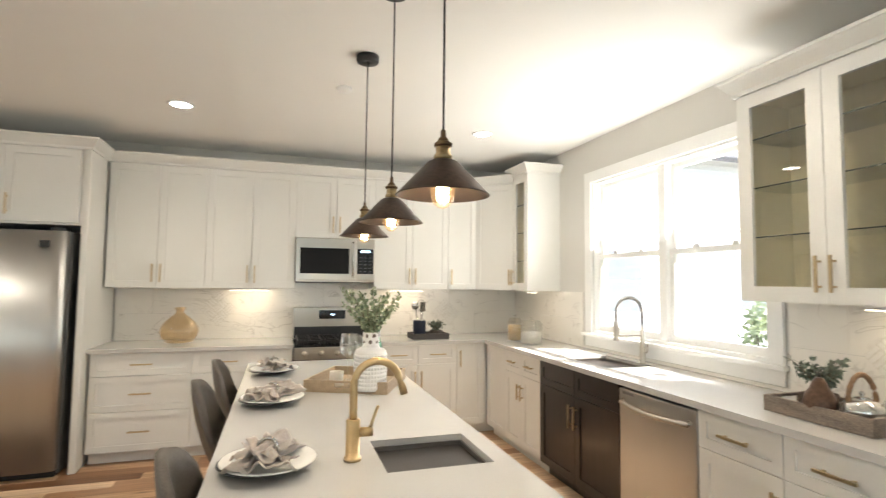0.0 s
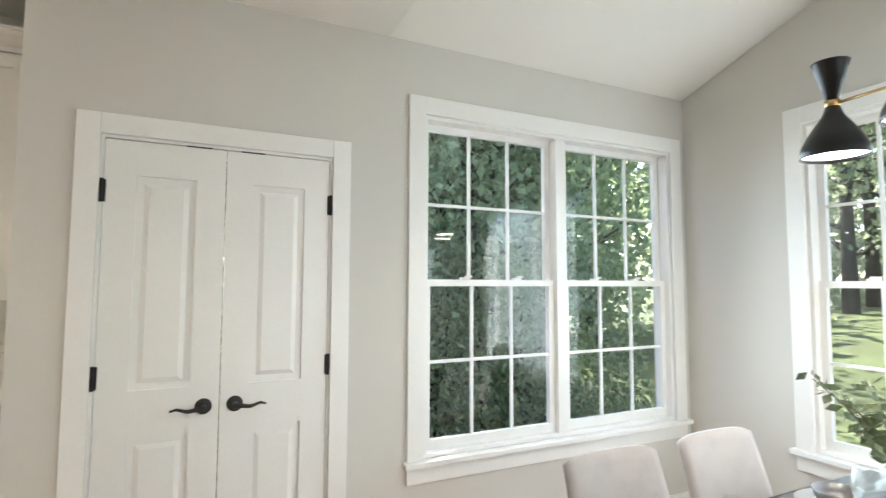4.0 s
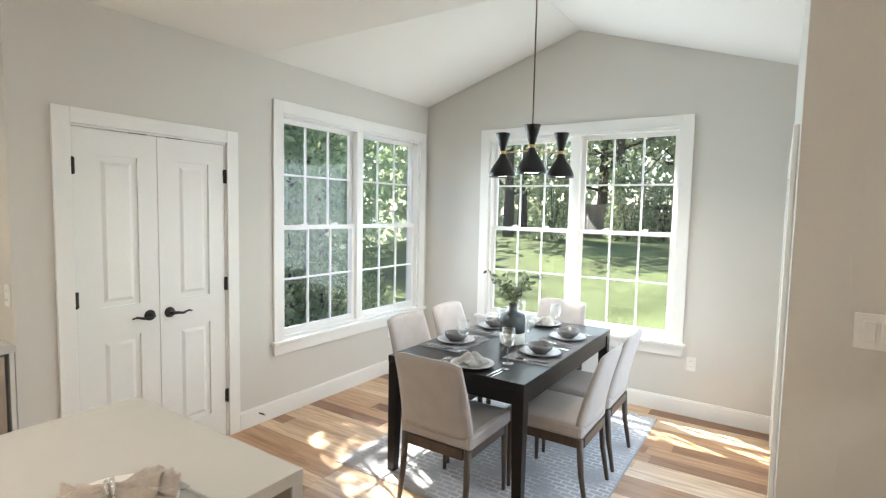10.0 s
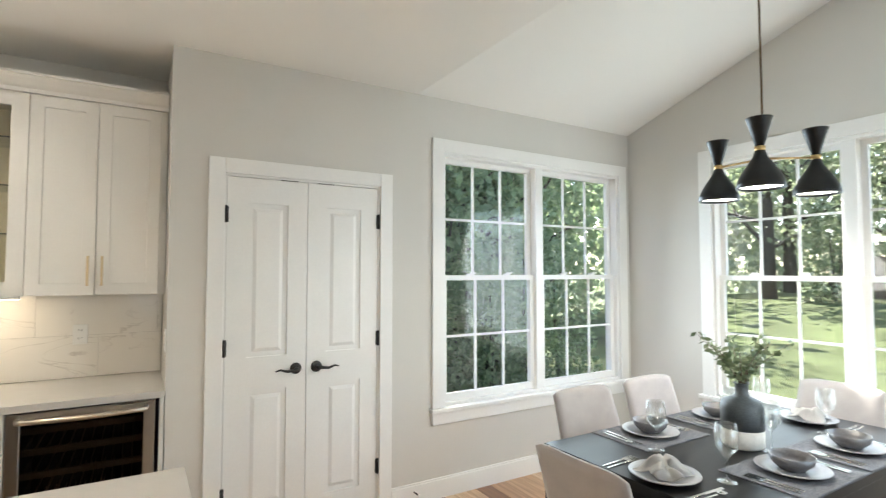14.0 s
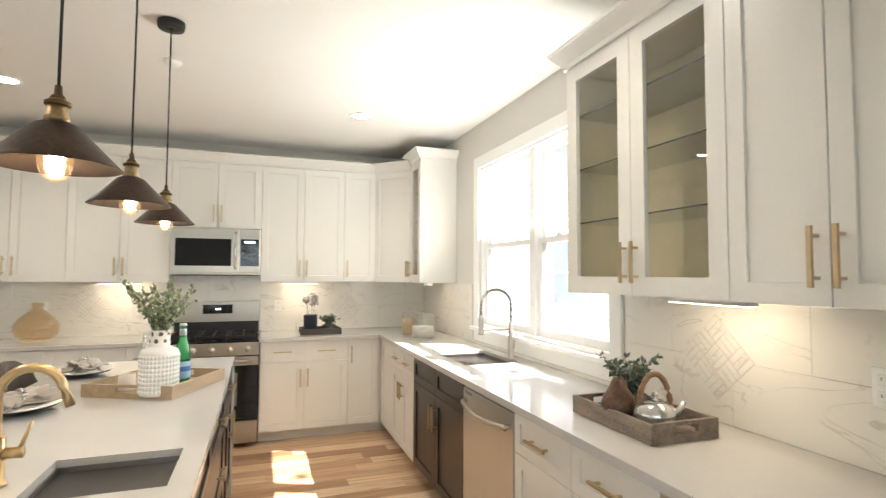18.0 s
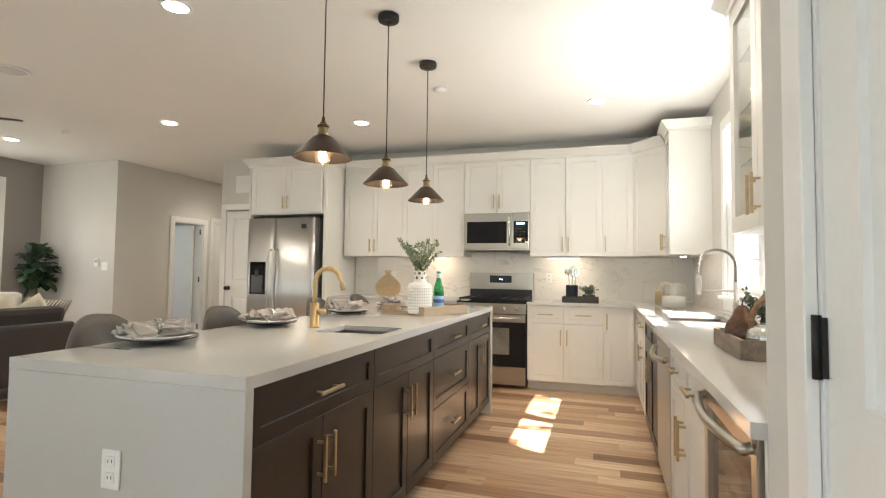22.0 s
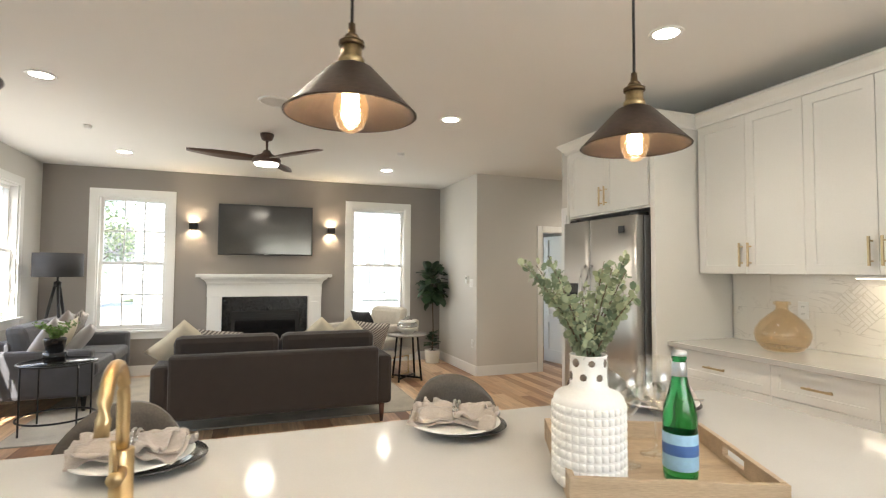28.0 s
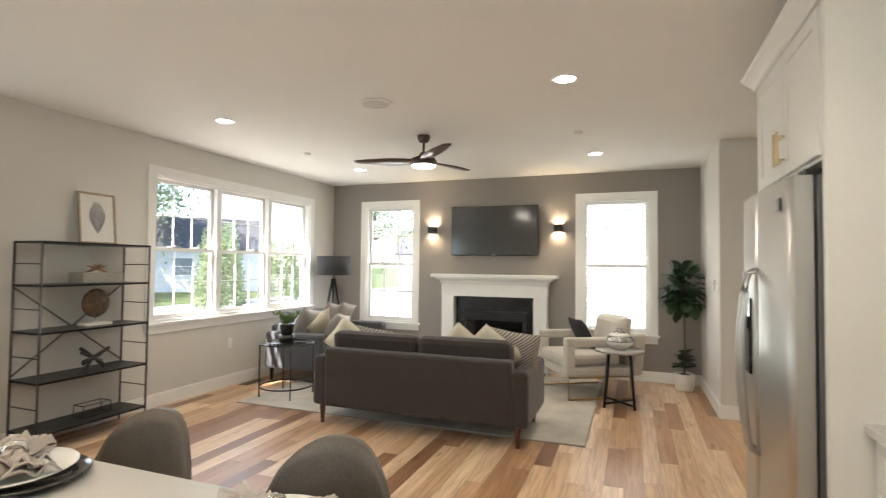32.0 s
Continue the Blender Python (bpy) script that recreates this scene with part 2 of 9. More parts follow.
def marble_mat(name, base, vein, scale=1.0, rough=0.2, amount=0.75, width=0.035):
    """White stone with thin wandering veins."""
    m = bpy.data.materials.new(name)
    m.use_nodes = True
    n, l = m.node_tree.nodes, m.node_tree.links
    b = n["Principled BSDF"]
    geo = n.new("ShaderNodeNewGeometry")
    oi = n.new("ShaderNodeObjectInfo")
    off = n.new("ShaderNodeVectorMath")
    off.operation = "SCALE"
    off.inputs[0].default_value = (0.9, 0.7, 0.5)
    l.new(oi.outputs["Random"], off.inputs["Scale"])
    ad = n.new("ShaderNodeVectorMath")
    l.new(geo.outputs["Position"], ad.inputs[0])
    l.new(off.outputs[0], ad.inputs[1])
    mp = n.new("ShaderNodeMapping")
    mp.inputs["Rotation"].default_value = (0.5, 0.6, 0.4)
    mp.inputs["Scale"].default_value = (scale, scale, scale * 2.0)
    l.new(ad.outputs[0], mp.inputs[0])
    ns = n.new("ShaderNodeTexNoise")
    ns.inputs["Scale"].default_value, ns.inputs["Detail"].default_value, ns.inputs["Distortion"].default_value = 1.5, 5, 1.3
    l.new(mp.outputs[0], ns.inputs[0])
    d = n.new("ShaderNodeMath")
    d.operation, d.inputs[1].default_value = "SUBTRACT", 0.5
    l.new(ns.outputs[0], d.inputs[0])
    a = n.new("ShaderNodeMath")
    a.operation = "ABSOLUTE"
    l.new(d.outputs[0], a.inputs[0])
    rp = n.new("ShaderNodeValToRGB")
    rp.color_ramp.elements[0].position, rp.color_ramp.elements[0].color = 0.0, (1, 1, 1, 1)
    rp.color_ramp.elements[1].position, rp.color_ramp.elements[1].color = width, (0, 0, 0, 1)
    l.new(a.outputs[0], rp.inputs[0])
    gate = n.new("ShaderNodeTexNoise")
    gate.inputs["Scale"].default_value = 2.1
    l.new(mp.outputs[0], gate.inputs[0])
    gm = n.new("ShaderNodeMapRange")
    gm.inputs[1].default_value, gm.inputs[2].default_value, gm.inputs[4].default_value = 0.42, 0.62, amount
    l.new(gate.outputs[0], gm.inputs[0])
    mm = n.new("ShaderNodeMath")
    mm.operation = "MULTIPLY"
    l.new(rp.outputs[0], mm.inputs[0])
    l.new(gm.outputs[0], mm.inputs[1])
    mx = n.new("ShaderNodeMix")
    mx.data_type = "RGBA"
    mx.inputs["A"].default_value, mx.inputs["B"].default_value = (*base, 1), (*vein, 1)
    l.new(mm.outputs[0], mx.inputs["Factor"])
    l.new(mx.outputs["Result"], b.inputs["Base Color"])
    b.inputs["Roughness"].default_value = rough
    return m


def leaf_mat(name, dark, light, trans=0.25):
    m = bpy.data.materials.new(name)
    m.use_nodes = True
    n, l = m.node_tree.nodes, m.node_tree.links
    b = n["Principled BSDF"]
    geo = n.new("ShaderNodeNewGeometry")
    rp = n.new("ShaderNodeValToRGB")
    rp.color_ramp.elements[0].color, rp.color_ramp.elements[1].color = (*dark, 1), (*light, 1)
    l.new(geo.outputs["Random Per Island"], rp.inputs[0])
    l.new(rp.outputs[0], b.inputs["Base Color"])
    b.inputs["Roughness"].default_value = 0.5
    tl, mx = n.new("ShaderNodeBsdfTranslucent"), n.new("ShaderNodeMixShader")
    l.new(rp.outputs[0], tl.inputs[0])
    mx.inputs[0].default_value = trans
    l.new(b.outputs[0], mx.inputs[1])
    l.new(tl.outputs[0], mx.inputs[2])
    l.new(mx.outputs[0], n["Material Output"].inputs[0])
    return m


WALL = mat("wall_paint", (0.635, 0.618, 0.578), 0.75, var=0.02, scale=1.5, fine=220, bump=0.04, spec=0.25)
ACCENT = mat("accent_paint", (0.30, 0.275, 0.255), 0.75, var=0.02, scale=1.5, fine=220, bump=0.04, spec=0.25)
CEIL = mat("ceiling_paint", (0.83, 0.82, 0.785), 0.85, var=0.015, scale=1.2, fine=250, bump=0.04, spec=0.2)
TRIM = mat("trim_paint", (0.82, 0.815, 0.79), 0.35, var=0.015, scale=3, fine=80, bump=0.015)
CAB = mat("cabinet_lacquer", (0.74, 0.73, 0.69), 0.32, var=0.015, scale=3, fine=90, bump=0.012)
CABIN = mat("cabinet_inside", (0.68, 0.61, 0.42), 0.5, var=0.04)
ESP = mat("espresso_wood", (0.021, 0.0145, 0.012), 0.33, var=0.25, scale=3, fine=30, stretch=(6, 6, 0.7), bump=0.03, coat=0.10)
QUARTZ = mat("white_quartz", (0.535, 0.522, 0.495), 0.10, var=0.02, scale=5, fine=180, bump=0.0)
BRASSP = mat("pale_brass", (0.58, 0.46, 0.29), 0.34, 1.0, var=0.06, fine=200, stretch=(1, 1, 8), bump=0.02)
BRASS = mat("brushed_brass", (0.62, 0.43, 0.20), 0.3, 1.0, var=0.06, fine=200, stretch=(1, 1, 8), bump=0.02)
STEEL = mat("stainless_steel", (0.55, 0.55, 0.535), 0.40, 1.0, var=0.03, scale=0.8, fine=300, stretch=(12, 12, 1), bump=0.01)
# brushed_steel's warm tint stands in for coppery reflections
STEELH = mat("brushed_steel", (0.54, 0.50, 0.44), 0.29, 1.0, var=0.03, scale=0.8, fine=300, stretch=(1, 12, 12), bump=0.01)
CHROME = mat("chrome", (0.66, 0.65, 0.62), 0.1, 1.0, var=0.02, bump=0)
IRON = mat("black_iron", (0.022, 0.02, 0.019), 0.5, 0.2, var=0.2, fine=120, bump=0.05)
BLACKG = mat("black_glass", (0.008, 0.008, 0.009), 0.06, var=0.05, bump=0, spec=0.6)
BLACKP = mat("black_plastic", (0.015, 0.015, 0.016), 0.4, var=0.1, bump=0.02)
GLASS = glass_mat("window_glass", least=0.035)


# ---- mesh helpers ----
def bx(bm, x0, x1, y0, y1, z0, z1, bev=0.0):
    """A box, with its edges rounded by bev."""
    vs = [bm.verts.new(p) for p in ((x0, y0, z0), (x1, y0, z0), (x1, y1, z0), (x0, y1, z0), (x0, y0, z1), (x1, y0, z1), (x1, y1, z1), (x0, y1, z1))]
    fs = [bm.faces.new([vs[i] for i in f]) for f in ((0, 3, 2, 1), (4, 5, 6, 7), (0, 1, 5, 4), (1, 2, 6, 5), (2, 3, 7, 6), (3, 0, 4, 7))]
    if bev:
        es = list({e for f in fs for e in f.edges})
        bmesh.ops.bevel(bm, geom=es, offset=bev, segments=2, affect="EDGES", profile=0.5)
    return bm


def box(x0, x1, y0, y1, z0, z1, bev=0.0):
    return bx(bmesh.new(), x0, x1, y0, y1, z0, z1, bev)


def grid_slab(bm, us, vs, keep, w0, w1, axis="z"):
    """One connected slab over the kept cells of a grid, thick from w0 to w1 along axis."""
    us, vs = sorted(set(us)), sorted(set(vs))
    put = {"z": lambda u, v, w: (u, v, w), "y": lambda u, v, w: (u, w, v), "x": lambda u, v, w: (w, u, v)}[axis]
    cells = {(i, j) for i in range(len(us) - 1) for j in range(len(vs) - 1) if keep((us[i] + us[i + 1]) / 2, (vs[j] + vs[j + 1]) / 2)}
    made = {}

    def vert(i, j, k):
        if (i, j, k) not in made:
            made[i, j, k] = bm.verts.new(put(us[i], vs[j], (w0, w1)[k]))
        return made[i, j, k]
    for i, j in cells:
        ring = ((i, j), (i + 1, j), (i + 1, j + 1), (i, j + 1))
        for k in (0, 1):
            bm.faces.new([vert(a, b, k) for a, b in (ring if k else ring[::-1])])
        for n, (di, dj) in enumerate(((0, -1), (1, 0), (0, 1), (-1, 0))):
            if (i + di, j + dj) not in cells:
                p, q = ring[n], ring[(n + 1) % 4]
                bm.faces.new((vert(*p, 0), vert(*q, 0), vert(*q, 1), vert(*p, 1)))
    bmesh.ops.recalc_face_normals(bm, faces=bm.faces)
    return bm


def frame_bm(x0, x1, z0, z1, y0, y1, left, right, low, high):
    """A rectangular frame in one piece, its members left, right, low and high wide."""
    return grid_slab(bmesh.new(), (x0, x0 + left, x1 - right, x1), (z0, z0 + low, z1 - high, z1),
                     lambda u, v: not (x0 + left < u < x1 - right and z0 + low < v < z1 - high), y0, y1, "y")


def lathe(bm, prof, seg=24, at=(0, 0, 0), axis="z", hollow=False):
    """Turns a profile of (radius, height) round an axis."""
    rings = []
    for r, h in prof:
        ring = []
        for i in range(seg):
            a = 2 * math.pi * i / seg
            p = (r * math.cos(a), r * math.sin(a), h)
            p = {"z": p, "y": (p[0], h, p[1]), "x": (h, p[0], p[1])}[axis]
            ring.append(bm.verts.new((p[0] + at[0], p[1] + at[1], p[2] + at[2])))
        rings.append(ring)
    for a, b in zip(rings, rings[1:]):
        for i in range(seg):
            j = (i + 1) % seg
            f = bm.faces.new((a[i], a[j], b[j], b[i]))
            f.smooth = True
    if hollow:
        return bm
    if prof[0][0] > 1e-4:
        bm.faces.new(rings[0][::-1])
    if prof[-1][0] > 1e-4:
        bm.faces.new(rings[-1])
    return bm


def tube(bm, pts, r, seg=10, close=False):
    """A round bar along points; r is one radius or one for each point."""
    pts = [Vector(p) for p in pts]
    rs = r if isinstance(r, (list, tuple)) else [r] * len(pts)
    rings = []
    for i, p in enumerate(pts):
        a, b = pts[max(0, i - 1)], pts[min(len(pts) - 1, i + 1)]
        if close:
            a, b = pts[i - 1], pts[(i + 1) % len(pts)]
        d = (b - a).normalized()
        u = d.cross(Vector((0, 0, 1)) if abs(d.z) < 0.95 else Vector((0, 1, 0))).normalized()
        v = d.cross(u)
        rings.append([bm.verts.new(p + rs[i] * (math.cos(2 * math.pi * k / seg) * u + math.sin(2 * math.pi * k / seg) * v)) for k in range(seg)])
    n = len(rings)
    for i in range(n if close else n - 1):
        a, b = rings[i], rings[(i + 1) % n]
        for k in range(seg):
            f = bm.faces.new((a[k], a[(k + 1) % seg], b[(k + 1) % seg], b[k]))
            f.smooth = True
    if not close:
        bm.faces.new(rings[0][::-1])
        bm.faces.new(rings[-1])
    return bm


def soft(bm, w, d, h, at=(0, 0, 0), puff=0.5, rot=None, nx=10, ny=10):
    """A pillow or cushion lying flat: w by d, h thick, fuller in the middle."""
    top, bot = {}, {}
    for i in range(nx + 1):
        for j in range(ny + 1):
            u, v = 2 * i / nx - 1, 2 * j / ny - 1
            k = ((1 - abs(u) ** 2.6) * (1 - abs(v) ** 2.6)) ** puff
            x, y = u * w / 2 * (1 - 0.06 * (1 - abs(v))), v * d / 2 * (1 - 0.06 * (1 - abs(u)))
            for store, s in ((top, 1), (bot, -1)):
                if s < 0 and (i in (0, nx) or j in (0, ny)):
                    store[i, j] = top[i, j]
                    continue
                p = Vector((x, y, s * (h / 2 * k)))
                if rot:
                    p = rot @ p
                store[i, j] = bm.verts.new(p + Vector(at))
    for i in range(nx):
        for j in range(ny):
            for store, s in ((top, 1), (bot, -1)):
                q = [store[i, j], store[i + 1, j], store[i + 1, j + 1], store[i, j + 1]]
                f = bm.faces.new(q if s > 0 else q[::-1])
                f.smooth = True
    return bm


def mesh_of(bm, name, material):
    me = bpy.data.meshes.new(name)
    bmesh.ops.recalc_face_normals(bm, faces=bm.faces)
    bm.to_mesh(me)
    bm.free()
    for m in material if isinstance(material, (list, tuple)) else [material]:
        me.materials.append(m)
    return me


def part(name, bm, material, parent, label="", at=None):
    """One mesh object under a thing or a part."""
    ob = new(name, mesh_of(bm, name, material))
    ob.parent = parent
    if at is not None:
        ob.matrix_basis = at
    if label:
        ob["label"] = label
    return ob


def solo(name, bm, material, label, category, group="", kind="", at=None):
    """A thing that is one mesh."""
    ob = new(name, mesh_of(bm, name, material))
    if at is not None:
        ob.matrix_basis = at
    return tagged(ob, label, category, group, kind)


def thing(name, label, category, at=None, group="", kind=""):
    ob = new(name)
    ob.empty_display_size = 0.1
    if at is not None:
        ob.matrix_basis = at
    return tagged(ob, label, category, group, kind)

# ---- the plan, in metres: x towards the sink wall, y towards the stove wall ----
H = 2.76                      # flat ceiling
PX = -0.62                    # pantry and dining east wall
DY = -8.50                    # dining south wall
DW = -3.91                    # dining west wall
LX, LY, LN = -8.96, -6.01, -0.615   # living west, south and north walls
RX, RZ, EZ = -2.276, 3.29, 2.76     # dining ridge and eaves
TH = 0.16
BY = -4.87                    # where the pantry wall stands forward


def wall(name, axis, plane, back, a0, a1, z0, z1, openings=(), material=None, label="painted wall"):
    """A wall on plane, thickened towards back, with openings (a0, a1, z0, z1) cut through."""
    lo, hi = min(plane, back), max(plane, back)
    us, vs = [a0, a1], [z0, z1]
    for o0, o1, p0, p1 in openings:
        us += [o0, o1]
        vs += [p0, p1]
    bm = grid_slab(bmesh.new(), us, vs, lambda u, v: not any(o[0] < u < o[1] and o[2] < v < o[3] for o in openings), lo, hi, axis)
    return solo(name, bm, material or WALL, label, "wall", kind="structure")


KW = (-3.22, -1.53, 1.06, 2.38)      # kitchen window opening along y
W1 = (-8.36, -6.56, 0.605, 2.38)      # dining east window along y
W2 = (-3.16, -1.39, 0.60, 2.38)      # dining south window along x
WT = (-8.30, -5.63, 0.86, 2.38)      # triple window along x
WL = (-5.40, -4.57, 0.60, 2.39)      # hearth windows along y
WR = (-2.07, -1.21, 0.60, 2.39)
PD = (-6.08, -5.14, 0.0, 2.09)       # pantry doors along y
SD = (-8.22, -6.40, 0.0, 1.92)       # sliding door along y
HD = (0.41, 1.03, 0.0, 1.985)         # hall doorway along y

wall("wall_sink", "x", 0, TH, BY, TH, 0, H, [KW], label="greige painted kitchen wall with a wide window")
wall("wall_stove", "y", 0, TH, -5.3, 0, 0, H, label="greige painted kitchen wall behind white cabinets")
wall("wall_pantry", "x", PX, PX + TH, DY, BY, 0, H, [PD, W1], label="pale greige dining wall with pantry doors and a window")
wall("wall_pantry_return", "y", BY, BY - 0.12, PX + TH, TH, 0, H, label="short painted return beside the counter")
wall("wall_dining_west", "x", DW, DW - TH, DY, LY - 0.002, 0, H, [SD], label="pale greige dining wall with a glazed sliding door")
wall("wall_living_south", "y", LY, LY - TH, LX - TH, DW - TH, 0, H, [WT], label="pale greige living room wall with a triple window")
wall("wall_hearth", "x", LX, LX - TH, LY, LN + TH, 0, H, [WL, WR], ACCENT, "taupe accent wall behind the fireplace")
wall("wall_living_north", "y", LN, LN + TH, LX, -7.49 - TH, 0, H, label="short pale greige wall beside the hallway")
wall("wall_hall", "x", -7.49, -7.49 - TH, LN, 2.3, 0, H, [HD], label="greige hallway wall with an open doorway")
wall("wall_hall_end", "y", 2.3, 2.3 + TH, -9.7, -5.9, 0, H, label="plain wall at the hallway's end")
wall("wall_closet", "y", -0.22, -0.06, -6.03, -5.30, 0, H, label="greige wall with a white closet door")
wall("wall_hall_east", "x", -6.03, -5.9, -0.06, 2.3, 0, H, label="plain hallway wall")
wall("wall_fridge_back", "y", -0.06, TH, -5.90, -5.30, 0, H, label="plain wall behind the refrigerator")
wall("wall_room_back", "x", -9.6, -9.7, LN + TH, 2.3, 0, H, [(-0.30, 0.62, 0.8, 2.2)], label="plain bedroom wall beyond the doorway")

# gabled south wall of the dining bay
bm = grid_slab(bmesh.new(), (DW - TH, W2[0], W2[1], PX + TH), (0, W2[2], W2[3], EZ), lambda u, v: not (W2[0] < u < W2[1] and W2[2] < v < W2[3]), DY - TH, DY, "y")
tri = [(DW - TH, EZ), (PX + TH, EZ), (RX, RZ + 0.05)]
f0 = [bm.verts.new((x, DY, z)) for x, z in tri]
f1 = [bm.verts.new((x, DY - TH, z)) for x, z in tri]
bm.faces.new(f0)
bm.faces.new(f1[::-1])
for i in range(3):
    bm.faces.new((f0[i], f1[i], f1[(i + 1) % 3], f0[(i + 1) % 3]))
solo("wall_dining_south", bm, WALL, "pale greige gabled dining wall with a double window", "wall", kind="structure")

# ceilings: flat over kitchen and living, a gabled vault over the dining bay
HY = -6.36                    # end of the flat ceiling, where the vault begins
bm = bmesh.new()
bx(bm, LX - TH, TH, HY, 2.4, H, H + 0.12)
bx(bm, -9.7, LX - TH, LN, 2.4, H, H + 0.12)
solo("ceiling", bm, CEIL, "flat white painted ceiling over kitchen and living room", "ceiling", kind="structure")
bm = bmesh.new()


def ceiling_face(pts):
    a = [bm.verts.new(p) for p in pts]
    b = [bm.verts.new(v.co + Vector((0, 0, 0.12))) for v in a]
    bm.faces.new(a)
    bm.faces.new(b[::-1])
    for i in range(len(a)):
        bm.faces.new((a[i], a[(i + 1) % len(a)], b[(i + 1) % len(a)], b[i]))


for xa in (PX, DW):
    ceiling_face([(xa, HY, H), (RX, HY, RZ), (RX, DY - TH, RZ), (xa, DY - TH, H)])
north_end = [[bm.verts.new((x, y, z)) for x, z in ((PX, H + 0.004), (RX, RZ + 0.1), (DW, H + 0.004))] for y in (HY + 0.001, HY + 0.1)]
bm.faces.new(north_end[0])
bm.faces.new(north_end[1][::-1])
for i in range(3):
    bm.faces.new((north_end[0][i], north_end[1][i], north_end[1][(i + 1) % 3], north_end[0][(i + 1) % 3]))
solo("ceiling_vault", bm, CEIL, "gabled white ceiling over the dining bay", "ceiling", kind="structure")

solo("floor", box(-9.7, TH, DY - TH, 2.4, -0.14, -0.02), mat("subfloor", (0.12, 0.07, 0.04), 0.7), "hickory plank floor with strong tone variation", "floor", kind="structure")


# ---- trim ----
def baseboard(x0, y0, x1, y1, side):
    """A board along a wall from one point to another; side is the way into the room."""
    bm = bmesh.new()
    t, h = 0.016, 0.135
    if abs(x1 - x0) > abs(y1 - y0):
        a, b = sorted((x0, x1))
        ya, yb = sorted((y0, y0 + side * t))
        bx(bm, a, b, ya, yb, 0, h - 0.012)
        ya, yb = sorted((y0, y0 + side * t * 0.6))
        bx(bm, a, b, ya, yb, h - 0.012, h)
    else:
        a, b = sorted((y0, y1))
        xa, xb = sorted((x0, x0 + side * t))
        bx(bm, xa, xb, a, b, 0, h - 0.012)
        xa, xb = sorted((x0, x0 + side * t * 0.6))
        bx(bm, xa, xb, a, b, h - 0.012, h)
    solo("baseboard", bm, TRIM, "white painted baseboard along the wall", "baseboard", kind="structure")


for q in ((PX, PD[0] - 0.09, PX, DY, -1), (PX, BY, PX, PD[1] + 0.09, -1), (PX, DY, DW, DY, 1), (DW, DY, DW, SD[0] - 0.09, 1), (DW, SD[1] + 0.09, DW, LY, 1),
          (LX, LY, DW, LY, 1), (LX, LY, LX, -4.13, 1), (LX, -2.52, LX, LN, 1), (LX, LN, -7.49, LN, -1), (-7.49, LN, -7.49, HD[0] - 0.09, 1), (-7.49, HD[1] + 0.09, -7.49, 2.3, 1)):
    baseboard(*q)


# ---- windows ----
def window(name, at, w, z0, z1, units, label, depth=0.13, cols=3, rows=2, case=0.09, sill=True, bar=0.008):
    """Double-hung units in one opening of width w; local x along the wall, local -y into the room."""
    th = thing(name, label, "window", at, kind="structure")
    g = 0.004
    bm = bmesh.new()
    bx(bm, -w / 2 - case, -w / 2 + g, -0.02, -0.001, z0, z1 + case, 0.002)
    part("casing_board", bm, TRIM, th)
    bm = bmesh.new()
    bx(bm, w / 2 - g, w / 2 + case, -0.02, -0.001, z0, z1 + case, 0.002)
    part("casing_board", bm, TRIM, th)
    bm = bmesh.new()
    bx(bm, -w / 2 + g, w / 2 - g, -0.02, -0.001, z1 - g, z1 + case, 0.002)
    part("casing_head", bm, TRIM, th)
    if sill:
        part("window_sill", box(-w / 2 - case - 0.02, w / 2 + case + 0.02, -0.05, 0.05, z0 - 0.028, z0, 0.004), TRIM, th)
        part("apron", box(-w / 2 - case, w / 2 + case, -0.018, -0.001, z0 - 0.028 - 0.085, z0 - 0.029, 0.002), TRIM, th)
    t = 0.022
    part("jamb_liner", frame_bm(-w / 2 + 0.0005, w / 2 - 0.0005, z0 + 0.0006, z1 - 0.0005, 0.003, depth, t, t, t, t), TRIM, th)
    mull = 0.075
    uw = (w - 2 * t - (units - 1) * mull) / units
    zm = (z0 + z1) / 2
    for u in range(units):
        xa = -w / 2 + t + u * (uw + mull)
        xb = xa + uw
        if u:
            part("mullion", box(xa - mull, xa, 0.012, depth, z0 + t, z1 - t, 0.003), TRIM, th)
        for low in (0, 1):
            y0 = 0.045 if low else 0.078
            za, zb = (z0 + t, zm + 0.018) if low else (zm - 0.018, z1 - t)
            fr = 0.036
            sash = part("sash", frame_bm(xa, xb, za, zb, y0, y0 + 0.032, fr, fr, fr * (1.4 if low else 1), fr), TRIM, th)
            ga, gb, gc, gd = xa + fr, xb - fr, za + fr * (1.4 if low else 1), zb - fr
            bm = bmesh.new()
            for c in range(1, cols):
                x = ga + (gb - ga) * c / cols
                bx(bm, x - bar, x + bar, y0 + 0.008, y0 + 0.024, gc, gd)
            for r in range(1, rows):
                z = gc + (gd - gc) * r / rows
                bx(bm, ga, gb, y0 + 0.0085, y0 + 0.0235, z - bar, z + bar)
            if cols * rows > 1:
                part("muntins", bm, TRIM, sash)
            p = part("pane", box(ga - 0.003, gb + 0.003, y0 + 0.014, y0 + 0.018, gc - 0.003, gd + 0.003), GLASS, sash)
            p.visible_shadow = False
            if low:
                for s in (0.3, 0.7):
                    x = xa + uw * s
                    bm = bx(bmesh.new(), x - 0.028, x + 0.028, y0 + 0.002, y0 + 0.03, zb, zb + 0.012, 0.003)
                    bx(bm, x - 0.008, x + 0.035, y0 - 0.006, y0 + 0.012, zb + 0.012, zb + 0.022, 0.002)
                    part("sash_lock", bm, TRIM, sash)
    return th


